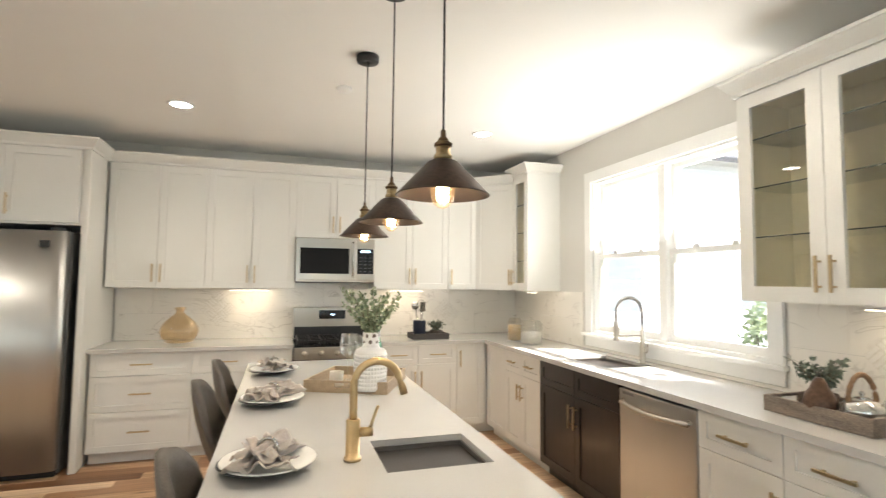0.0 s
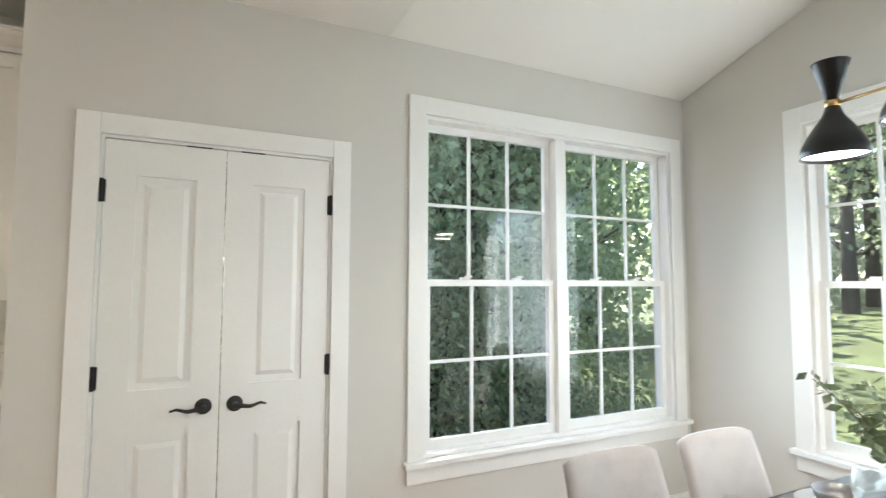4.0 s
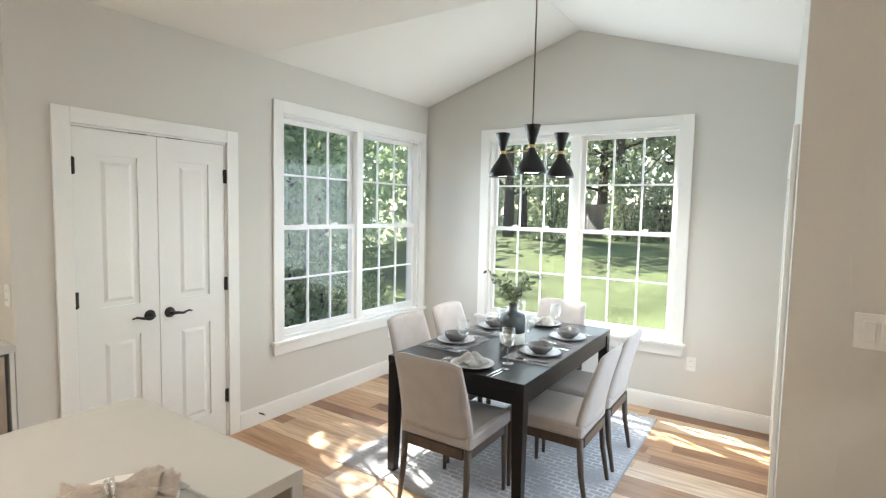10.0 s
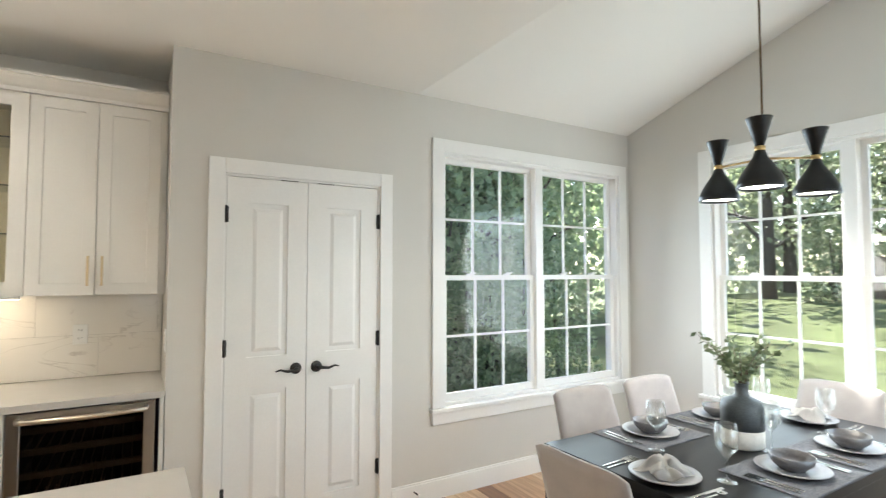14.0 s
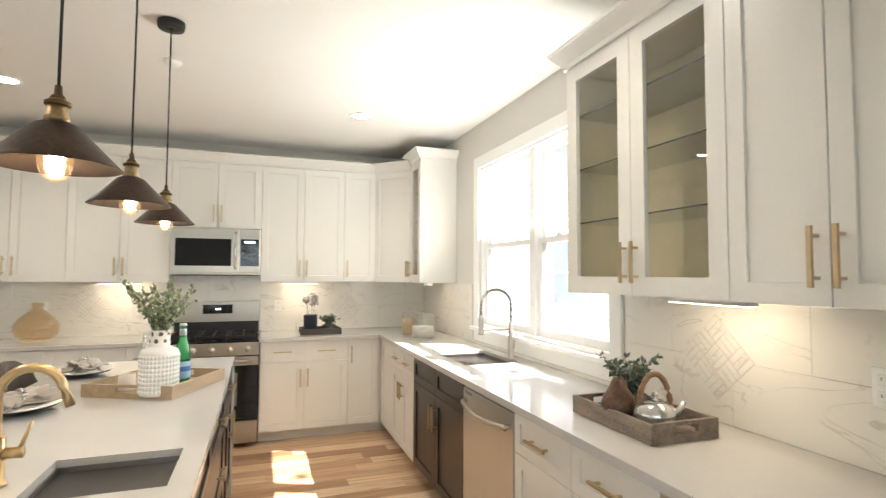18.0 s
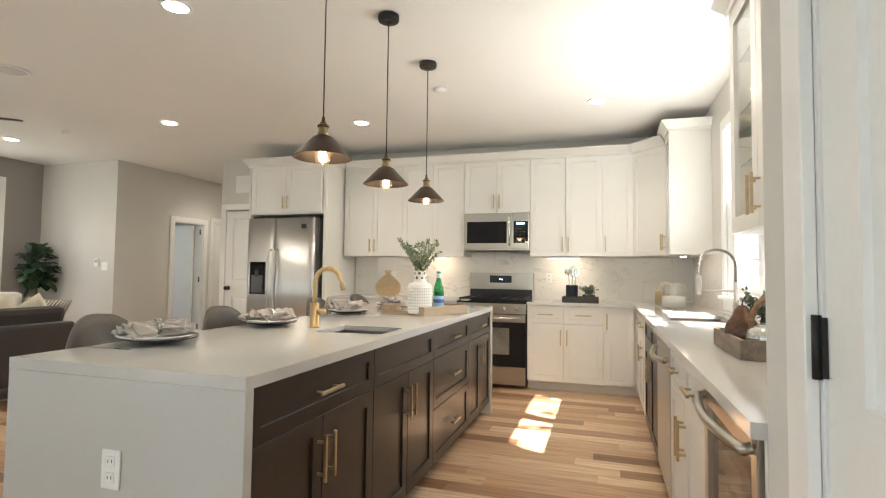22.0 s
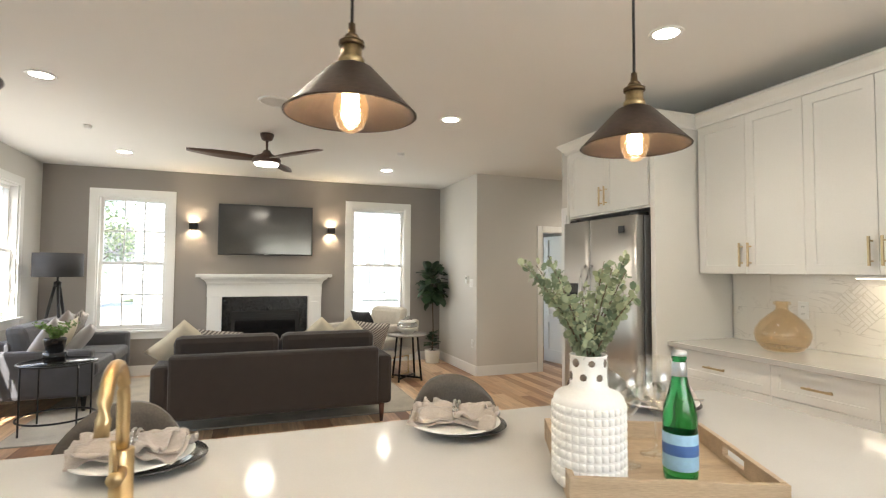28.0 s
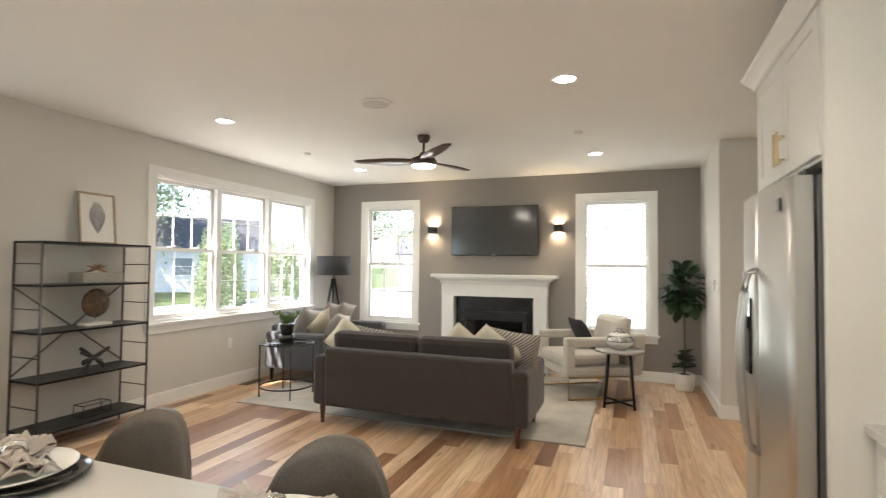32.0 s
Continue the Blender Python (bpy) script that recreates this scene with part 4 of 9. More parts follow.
# island
IX0, IX1, IY0, IY1 = -2.79, -1.865, -4.875, -1.63
IS = (-2.28, -1.935, -3.86, -3.545)
isl = thing("kitchen_island", "long island top of white quartz with waterfall ends", "kitchen island", pose(0, 0, 0))
part("countertop", slab(bmesh.new(), [(IX0, IX1, IY0, IY1)], IS, CT + 0.001, 0.922), QUARTZ, isl)
part("waterfall_end", box(IX0, IX1, IY0, IY0 + 0.036, 0, CT, 0.002), QUARTZ, isl)
part("waterfall_end", box(IX0, IX1, IY1 - 0.036, IY1, 0, CT, 0.002), QUARTZ, isl)
part("back_panel", box(-2.50, -2.481, IY0 + 0.037, IY1 - 0.037, 0, CT, 0.001), ESP, isl, "espresso back panel")
sink("bar_sink", *IS, "square stainless prep sink in the island")
I = lambda y: pose(-2.48, y, 0, 0, 0, 90)              # island units face +x; local x runs to +y
IDP = 0.58
cabinet("island_cabinet", I(-4.836), 0.812, IDP, 0, CT, [(0, 0.396, 0.10, 0.71, "door", "r"), (0.396, 0.812, 0.10, 0.71, "door", "l"), (0, 0.812, 0.71, CT, "drawer", "")], ESP, "espresso island cabinet with one wide drawer over doors", 0.10, group="island cabinets")
cabinet("island_cabinet", I(-4.024), 0.814, IDP, 0, CT, [(0, 0.407, 0.10, 0.71, "door", "r"), (0.407, 0.814, 0.10, 0.71, "door", "l"), (0, 0.814, 0.71, CT, "blank", "")], ESP, "espresso island cabinet under the prep sink", 0.10, group="island cabinets")
cabinet("island_cabinet", I(-3.21), 0.805, IDP, 0, CT, [(0, 0.805, 0.10, 0.415, "drawer", ""), (0, 0.805, 0.415, 0.71, "drawer", ""), (0, 0.805, 0.71, CT, "drawer", "")], ESP, "espresso island cabinet with three drawers", 0.10, group="island cabinets")
cabinet("island_cabinet", I(-2.405), 0.735, IDP, 0, CT, [(0, 0.3675, 0.10, 0.71, "door", "r"), (0.3675, 0.735, 0.10, 0.71, "door", "l"), (0, 0.735, 0.71, CT, "drawer", "")], ESP, "espresso island cabinet with a drawer over two doors", 0.10, group="island cabinets")

# fridge enclosure
fc = cabinet("fridge_cabinet", pose(-5.13, -0.003, 0), 1.032, 0.73, 1.90, UV, [(0.02, 0.516, 1.915, UV, "door_up", "r"), (0.516, 1.012, 1.915, UV, "door_up", "l")], CAB, "deep white cabinet enclosing the refrigerator", group="upper cabinets")
part("side_panel", box(1.035, 1.079, -0.747, -0.001, 0, UV, 0.001), CAB, fc)
part("side_panel", box(-0.022, -0.001, -0.747, -0.001, 0, UV, 0.001), CAB, fc)
crown("crown_moulding", pose(-5.152, -0.003, 0), 1.101, UV, "white flared crown above the refrigerator", (1.0, 1.0), d=0.751)


# ---- appliances ----
fr = thing("refrigerator", "stainless side-by-side refrigerator with a dark dispenser", "refrigerator", pose(-5.09, -0.02, 0))
FW, FH = 0.935, 1.845
part("cabinet_body", box(0, FW, -0.73, -0.02, 0.02, FH, 0.004), mat("fridge_grey", (0.16, 0.16, 0.16), 0.45, 0.3), fr)
FS = 0.40
for xa, xb, hx in ((0.002, FS - 0.003, FS - 0.045), (FS + 0.003, FW - 0.002, FS + 0.045)):
    bm = bmesh.new()
    n = 12
    lo, hi = [], []
    for i in range(n + 1):
        u = i / n
        x = xa + (xb - xa) * u
        y = -0.818 - 0.018 * (1 - (2 * ((x / FW) - 0.5)) ** 2) - (0.0 if 0 < i < n else -0.012)
        lo.append(bm.verts.new((x, y, 0.06)))
        hi.append(bm.verts.new((x, y, FH)))
    bl = [bm.verts.new((x, -0.742, z)) for x in (xa, xb) for z in (0.06, FH)]
    for i in range(n):
        f = bm.faces.new((lo[i], lo[i + 1], hi[i + 1], hi[i]))
        f.smooth = True
    bm.faces.new((bl[0], lo[0], hi[0], bl[1]))
    bm.faces.new((lo[-1], bl[2], bl[3], hi[-1]))
    bm.faces.new(hi + [bl[3], bl[1]])
    bm.faces.new([bl[0], bl[2]] + lo[::-1])
    bm.faces.new((bl[0], bl[1], bl[3], bl[2]))
    door = part("door", bm, STEEL, fr)
    pts = [(hx, -0.828, 0.58)] + [(hx, -0.875 - 0.034 * math.sin(math.pi * i / 8), 0.60 + i * 0.85 / 8) for i in range(9)] + [(hx, -0.828, 1.47)]
    part("handle", tube(bmesh.new(), pts, 0.013, 10), STEEL, door)
disp = part("dispenser", box(0.065, 0.285, -0.845, -0.82, 0.93, 1.32, 0.006), BLACKG, fr, "black ice and water dispenser")
part("dispenser_well", box(0.095, 0.255, -0.8475, -0.846, 0.95, 1.16, 0.0005), mat("well_grey", (0.10, 0.10, 0.10), 0.5), disp)
part("spout", box(0.15, 0.2, -0.863, -0.846, 1.14, 1.22, 0.004), BLACKP, disp)
part("badge", box(FW - 0.17, FW - 0.105, -0.8345, -0.827, 1.72, 1.77), BLACKP, fr)
bm = bx(bmesh.new(), 0.02, FW - 0.02, -0.75, -0.6, 0.0, 0.058)
part("kick_grille", bm, BLACKP, fr)
for x in (0.03, FW - 0.13):
    part("hinge_cover", box(x, x + 0.10, -0.76, -0.66, FH, FH + 0.03, 0.004), BLACKP, fr)

# gas range
rg = thing("gas_range", "stainless gas range with a black glass oven door", "stove", pose(-2.468, -0.02, 0))
RW = 0.755
part("body", box(0, RW, -0.62, -0.03, 0.03, 0.905, 0.002), BLACKP, rg)
od = part("oven_door", box(0.004, RW - 0.004, -0.665, -0.622, 0.235, 0.775, 0.004), BLACKG, rg, "black glass oven door")
part("oven_window", box(0.17, RW - 0.17, -0.6675, -0.6655, 0.36, 0.64, 0.0005), mat("oven_glass", (0.20, 0.18, 0.15), 0.08, var=0.2), od)
part("door_trim", box(0.004, RW - 0.004, -0.668, -0.622, 0.70, 0.776, 0.003), STEELH, od)
bm = bmesh.new()
tube(bm, [(0.05, -0.715, 0.745), (RW - 0.05, -0.715, 0.745)], 0.012, 12)
for x in (0.09, RW - 0.09):
    tube(bm, [(x, -0.666, 0.745), (x, -0.715, 0.745)], 0.009, 8)
part("oven_handle", bm, STEELH, od)
part("storage_drawer", box(0.004, RW - 0.004, -0.66, -0.622, 0.045, 0.228, 0.004), STEELH, rg)
cp = part("control_panel", box(0.0, RW, -0.665, -0.56, 0.785, 0.895, 0.006), STEELH, rg)
for k in range(5):
    x = RW * (0.12 + 0.19 * k)
    part("knob", lathe(bmesh.new(), [(0.0, -0.032), (0.018, -0.032), (0.021, -0.006), (0.025, -0.005), (0.026, 0)], 16, (x, -0.6655, 0.84), "y"), STEELH, cp)
part("cooktop", box(0.0, RW, -0.655, -0.09, 0.895, 0.915, 0.004), BLACKG, rg)
for bx_, by_ in ((0.17, -0.5), (RW - 0.17, -0.5), (0.17, -0.22), (RW - 0.17, -0.22), (RW / 2, -0.36)):
    part("burner", lathe(bmesh.new(), [(0.05, 0.0), (0.048, 0.012), (0.035, 0.014), (0.034, 0.022), (0.0, 0.024)], 16, (bx_, by_, 0.915)), IRON, rg)
for k in range(3):
    xa, xb = 0.02 + k * 0.24, 0.02 + k * 0.24 + 0.235
    bm = bmesh.new()
    for x in (xa + 0.01, (xa + xb) / 2, xb - 0.01):
        bx(bm, x - 0.006, x + 0.006, -0.63, -0.11, 0.935, 0.952)
    for y in (-0.62, -0.49, -0.36, -0.23, -0.12):
        bx(bm, xa + 0.002, xb - 0.002, y - 0.006, y + 0.006, 0.934, 0.951)
    for x in (xa + 0.01, xb - 0.01):
        for y in (-0.62, -0.12):
            bx(bm, x - 0.007, x + 0.007, y - 0.007, y + 0.007, 0.915, 0.936)
    part("grate", bm, IRON, rg)
bg = part("backguard", box(0.0, RW, -0.09, -0.03, 0.905, 1.222, 0.006), STEELH, rg)
part("backguard_vent", box(0.01, RW - 0.01, -0.093, -0.0905, 0.918, 1.03, 0.0005), BLACKP, bg)
part("display", box(RW / 2 - 0.13, RW / 2 + 0.13, -0.0935, -0.0905, 1.105, 1.19, 0.0005), BLACKG, bg)
bm = bmesh.new()
for k, x in enumerate((-0.016, 0.0, 0.014)):
    bx(bm, RW / 2 + x, RW / 2 + x + 0.007, -0.0945, -0.094, 1.14, 1.155)
part("clock_digits", bm, glow("display_blue", (0.5, 0.75, 1.0), 1.5), bg)

# microwave
mw = thing("microwave", "stainless over-the-range microwave with a black window", "microwave", pose(-2.470, -0.004, 0))
part("case", box(0, 0.75, -0.372, 0, 1.475, 1.898, 0.003), STEELH, mw)
md = part("door", box(0.004, 0.565, -0.397, -0.373, 1.495, 1.892, 0.004), STEELH, mw)
part("window", box(0.04, 0.50, -0.399, -0.3975, 1.555, 1.80, 0.0005), mat("oven_mesh_glass", (0.014, 0.013, 0.013), 0.3, var=0.1, fine=400, bump=0.02, spec=0.12), md)
bm = tube(bmesh.new(), [(0.535, -0.40, 1.53), (0.535, -0.432, 1.55), (0.535, -0.437, 1.69), (0.535, -0.432, 1.84), (0.535, -0.40, 1.86)], 0.011, 10)
part("handle", bm, CHROME, md)
kp = part("keypad", box(0.57, 0.746, -0.397, -0.373, 1.495, 1.892, 0.004), STEELH, mw)
part("keypad_glass", box(0.578, 0.738, -0.399, -0.3975, 1.555, 1.80, 0.0005), BLACKG, kp)
KEYP = mat("key_print", (0.09, 0.09, 0.09), 0.5)
for r in range(5):
    for c in range(3):
        part("key", box(0.60 + c * 0.045, 0.622 + c * 0.045, -0.4, -0.3993, 1.575 + r * 0.034, 1.582 + r * 0.034), KEYP, kp)
part("clock", box(0.61, 0.70, -0.4, -0.3993, 1.765, 1.785), glow("clock_blue", (0.45, 0.7, 1.0), 1.0), kp)
part("vent_grille", box(0.01, 0.74, -0.36, -0.05, 1.468, 1.4745), BLACKP, mw)

# dishwasher
dw = thing("dishwasher", "stainless dishwasher with a curved towel-bar handle", "dishwasher", pose(-0.003, -2.721, 0, 0, 0, -90))
part("body", box(0.004, 0.612, -0.58, -0.02, 0.10, 0.88), BLACKP, dw)
part("door", box(0.006, 0.610, -0.625, -0.581, 0.115, 0.865, 0.006), STEEL, dw)
bm = bmesh.new()
pts = [(0.05, -0.625, 0.80)] + [(0.05 + 0.516 * i / 10, -0.645 - 0.03 * math.sin(math.pi * i / 10), 0.79 - 0.012 * math.sin(math.pi * i / 10)) for i in range(11)] + [(0.566, -0.625, 0.80)]
tube(bm, pts, 0.014, 10)
part("handle", bm, STEELH, dw)
part("kick_plate", box(0.01, 0.606, -0.55, -0.5, 0.0, 0.10), BLACKP, dw)
part("badge", box(0.04, 0.14, -0.6265, -0.6255, 0.835, 0.85), mat("badge_grey", (0.3, 0.3, 0.3), 0.4, 0.6), dw)

# wine cooler
wc = thing("wine_cooler", "undercounter wine cooler with dark glass and steel trim", "wine cooler", pose(-0.003, -4.228, 0, 0, 0, -90))
bm = bx(bmesh.new(), 0, 0.02, -0.58, 0, 0.06, 0.88)
bx(bm, 0.578, 0.598, -0.58, 0, 0.06, 0.88)
bx(bm, 0.02, 0.578, -0.58, 0, 0.06, 0.10)
bx(bm, 0.02, 0.578, -0.58, 0, 0.86, 0.88)
bx(bm, 0.02, 0.578, -0.02, 0, 0.10, 0.86)
part("body", bm, BLACKP, wc)
part("kick_plate", box(0.01, 0.588, -0.54, -0.5, 0.0, 0.06), BLACKP, wc)
bm = bmesh.new()
bx(bm, 0.002, 0.052, -0.625, -0.585, 0.09, 0.875, 0.003)
bx(bm, 0.546, 0.596, -0.625, -0.585, 0.09, 0.875, 0.003)
bx(bm, 0.052, 0.546, -0.6248, -0.5852, 0.09, 0.14)
bx(bm, 0.052, 0.546, -0.6248, -0.5852, 0.82, 0.875)
dr = part("door", bm, STEELH, wc)
part("pane", box(0.05, 0.548, -0.61, -0.604, 0.138, 0.822), glass_mat("smoked_glass", (0.55, 0.53, 0.51)), dr)
bm = bmesh.new()
pts = [(0.04, -0.625, 0.845)] + [(0.04 + 0.518 * i / 10, -0.645 - 0.03 * math.sin(math.pi * i / 10), 0.84) for i in range(11)] + [(0.558, -0.625, 0.845)]
part("handle", tube(bm, pts, 0.013, 10), STEELH, dr)
for z in (0.22, 0.33, 0.44, 0.55, 0.66, 0.76):
    bm = bx(bmesh.new(), 0.022, 0.576, -0.565, -0.54, z, z + 0.03, 0.002)
    for k in range(12):
        x = 0.05 + k * 0.045
        bx(bm, x - 0.003, x + 0.003, -0.539, -0.05, z + 0.005, z + 0.011)
    part("rack", bm, mat("rack_wood", (0.22, 0.16, 0.11), 0.5) if z == 0.22 else bpy.data.materials["rack_wood"], wc)

# ---- taps ----
tp = thing("kitchen_faucet", "brushed steel spring-neck faucet behind the sink", "faucet", pose(-0.11, -2.30, 0.92))
part("base", lathe(bmesh.new(), [(0.027, 0.0), (0.027, 0.01), (0.02, 0.015), (0.02, 0.12), (0.016, 0.125), (0.013, 0.26)], 16), STEELH, tp)
arc = [(0, 0, 0.26 + 0.1 * k / 4) for k in range(5)] + [(-0.11 + 0.11 * math.cos(a), 0, 0.36 + 0.11 * math.sin(a)) for a in [math.pi * k / 14 for k in range(1, 15)]] + [(-0.22, 0, 0.30)]
part("hose", tube(bmesh.new(), arc, 0.008, 8), BLACKP, tp)
coil, total = [], 0.0
segs = list(zip(arc, arc[1:]))
for a, b in segs:
    a, b = Vector(a), Vector(b)
    n = max(2, int((b - a).length / 0.0022))
    d = (b - a).normalized()
    side = Vector((0, 1, 0))
    up = d.cross(side)
    for k in range(n):
        p = a + (b - a) * k / n
        ph = total / 0.009 * 2 * math.pi
        coil.append(p + 0.0125 * (math.cos(ph) * side + math.sin(ph) * up))
        total += (b - a).length / n
part("spring", tube(bmesh.new(), coil, 0.0022, 4), STEELH, tp)
part("spray_head", lathe(bmesh.new(), [(0.014, 0.0), (0.019, -0.03), (0.017, -0.10), (0.02, -0.13), (0.0, -0.132)], 14, (-0.22, 0, 0.30)), STEELH, tp)
part("holder_arm", tube(bmesh.new(), [(0, 0, 0.20), (-0.20, 0, 0.20)], 0.006, 8), STEELH, tp)
part("lever", tube(bmesh.new(), [(0, -0.018, 0.08), (0, -0.045, 0.085), (0, -0.055, 0.15)], 0.006, 8), STEELH, tp)

GOLDT = mat("brushed_gold", (0.60, 0.44, 0.235), 0.34, 1.0, var=0.05, fine=220, stretch=(1, 1, 8), bump=0.02)
bf = thing("bar_faucet", "brushed gold gooseneck faucet on the island", "faucet", pose(-2.365, -3.72, 0.922))
part("base", lathe(bmesh.new(), [(0.028, 0.0), (0.028, 0.010), (0.0225, 0.0105), (0.0225, 0.125), (0.021, 0.1275), (0.0125, 0.128)], 24), GOLDT, bf)
arc = [(0, 0, 0.127 + 0.106 * k / 4) for k in range(5)] + [(0.075 - 0.075 * math.cos(a), 0, 0.233 + 0.075 * math.sin(a)) for a in [math.pi * 0.90 * k / 16 for k in range(1, 17)]]
e = arc[-1]
arc += [(e[0] + 0.010, 0, e[2] - 0.03), (e[0] + 0.019, 0, e[2] - 0.058)]
part("spout", tube(bmesh.new(), arc, [0.0125] * len(arc), 16), GOLDT, bf)
part("valve", lathe(bmesh.new(), [(0.015, 0.0), (0.015, 0.042), (0.0, 0.043)], 16, (0.02, 0, 0.085), "x"), GOLDT, bf)
part("lever", tube(bmesh.new(), [(0.052, 0, 0.088), (0.063, 0, 0.12), (0.080, 0, 0.165)], [0.0058, 0.0052, 0.0045], 8), GOLDT, bf)

# ---- backsplash: marble-look porcelain with inlaid basket-weave diamonds ----
TILE = marble_mat("marble_tile", (0.79, 0.76, 0.705), (0.47, 0.43, 0.385), 1.7, 0.16, 0.62, 0.018)
GROUT = mat("grout", (0.62, 0.60, 0.56), 0.8)


def splash(name, at, spans, label):
    """Tiles on a wall: spans of (x0, x1, z0, z1), local front at -y."""
    th = thing(name, label, "backsplash", at, kind="structure")
    bm = bmesh.new()
    for x0, x1, z0, z1 in spans:
        bx(bm, x0, x1, -0.006, -0.001, z0, z1)
    part("grout", bm, GROUT, th)
    for x0, x1, z0, z1 in spans:
        nz = max(1, round((z1 - z0) / 0.245))
        for r in range(nz):
            za, zb = z0 + (z1 - z0) * r / nz, z0 + (z1 - z0) * (r + 1) / nz
            x = x0 - (0.3 if r % 2 else 0.0)
            while x < x1:
                a, b = max(x, x0), min(x + 0.6, x1)
                if b - a > 0.01:
                    part("tile", box(a + 0.0008, b - 0.0008, -0.012, -0.0055, za + 0.0008, zb - 0.0008), TILE, th)
                x += 0.6
    return th


STRIP = marble_mat("marble_strip", (0.78, 0.755, 0.71), (0.58, 0.535, 0.47), 5.0, 0.2, 0.7, 0.05)


def inlay(th, x, z, s=0.30):
    """A diamond of short strips laid three and three, basket fashion, set in the tiles."""
    c = s / 3 / math.sqrt(2) * 1.12
    bed = part("inlay_bed", box(-c * 1.5, c * 1.5, -0.0131, -0.0122, -c * 1.5, c * 1.5), mat("inlay_grout", (0.62, 0.585, 0.52), 0.7), th)
    bed.matrix_basis = pose(x, 0, z, 0, 45, 0)
    for i in range(3):
        for j in range(3):
            cx, cz = (i - 1) * c, (j - 1) * c
            for k in range(3):
                o = (k - 1) * c / 3
                u0, u1, v0, v1 = (cx - c / 2, cx + c / 2, cz + o - c / 6, cz + o + c / 6) if (i + j) % 2 else (cx + o - c / 6, cx + o + c / 6, cz - c / 2, cz + c / 2)
                g = 0.0026
                ob = part("inlay_strip", box(u0 + g, u1 - g, -0.0150, -0.0132, v0 + g, v1 - g), STRIP, th)
                ob.matrix_basis = pose(x, 0, z, 0, 45, 0)


b1 = splash("backsplash_stove", S(0), [(-4.03, -2.475, 0.921, UB - 0.001), (-2.475, -1.715, 0.90, 1.466), (-1.715, -0.003, 0.921, UB - 0.001)], "white marble-look porcelain backsplash with grey veins")
inlay(b1, -3.17, 1.21)
inlay(b1, -0.86, 1.14)
b2 = splash("backsplash_sink", K(0), [(0.02, 1.40, 0.921, UB - 0.001), (1.40, 3.34, 0.921, 0.944), (3.34, 4.866, 0.921, UB - 0.001)], "white marble-look porcelain backsplash beside the window")
inlay(b2, 3.87, 1.17)


def outlet(name, at, label, kind="outlet"):
    th = thing(name, label, kind, at)
    part("plate", box(-0.036, 0.036, -0.006, 0, -0.058, 0.058, 0.003), TRIM, th)
    for s in (-1, 1):
        bm = bx(bmesh.new(), -0.017, 0.017, -0.008, -0.006, s * 0.024 - 0.015, s * 0.024 + 0.015, 0.002)
        sk = part("socket", bm, TRIM, th)
        bm = bmesh.new()
        for q in (-0.007, 0.007):
            bx(bm, q - 0.0012, q + 0.0012, -0.0085, -0.0078, s * 0.024 - 0.004, s * 0.024 + 0.006)
        part("slots", bm, BLACKP, sk)
    return th


outlet("outlet", pose(-1.54, -0.0155, 1.17), "white duplex outlet on the backsplash")
outlet("outlet", pose(-3.50, -0.0155, 1.17), "white duplex outlet behind the glass vase")
outlet("outlet", pose(-0.0155, -4.45, 1.17, 0, 0, -90), "white duplex outlet above the wine cooler")
outlet("outlet", pose(-2.33, IY0 - 0.001, 0.62), "white duplex outlet in the island's waterfall end")
outlet("outlet", pose(-3.32, DY + 0.001, 0.44, 0, 0, 180), "white duplex outlet low on the dining wall")
outlet("outlet", pose(-6.71, LY + 0.001, 0.51, 0, 0, 180), "white duplex outlet below the triple window")
outlet("outlet", pose(-7.62, LN - 0.001, 0.42), "white duplex outlet near the hallway corner")
outlet("outlet", pose(PX - 0.001, -7.9, 0.42, 0, 0, -90), "white duplex outlet under the dining window")
outlet("outlet", pose(PX + 0.06, BY + 0.001, 1.17, 0, 0, 180), "white outlet on the short return wall")

sw_ = thing("light_switch", "white triple rocker switch on the wall corner", "light switch", pose(-4.17, LY + 0.001, 1.30, 0, 0, 180))
part("plate", box(-0.085, 0.085, -0.006, 0, -0.058, 0.058, 0.003), TRIM, sw_)
for k in (-1, 0, 1):
    part("rocker", box(k * 0.046 - 0.016, k * 0.046 + 0.016, -0.010, -0.006, -0.033, 0.033, 0.002), TRIM, sw_)
sw_ = thing("light_switch", "white double switch beside the thermostat", "light switch", pose(-7.66, LN - 0.001, 1.25))
part("plate", box(-0.06, 0.06, -0.006, 0, -0.058, 0.058, 0.003), TRIM, sw_)
for k in (-1, 1):
    part("rocker", box(k * 0.023 - 0.016, k * 0.023 + 0.016, -0.010, -0.006, -0.033, 0.033, 0.002), TRIM, sw_)
tm = thing("thermostat", "small white thermostat on the wall", "thermostat", pose(-7.80, LN - 0.001, 1.30))
part("case", box(-0.04, 0.04, -0.025, 0, -0.055, 0.055, 0.006), TRIM, tm)
part("screen", box(-0.025, 0.025, -0.0265, -0.0252, 0.0, 0.035), mat("lcd", (0.25, 0.28, 0.24), 0.3), tm)
vg = thing("vent_grille", "white return air grille above the closet door", "vent", pose(-5.62, -0.221, 2.40))
part("frame", box(-0.17, 0.17, -0.012, 0, -0.12, 0.12, 0.003), TRIM, vg)
for k in range(9):
    part("slat", box(-0.15, 0.15, -0.018, -0.0125, -0.10 + k * 0.023, -0.088 + k * 0.023), TRIM, vg)


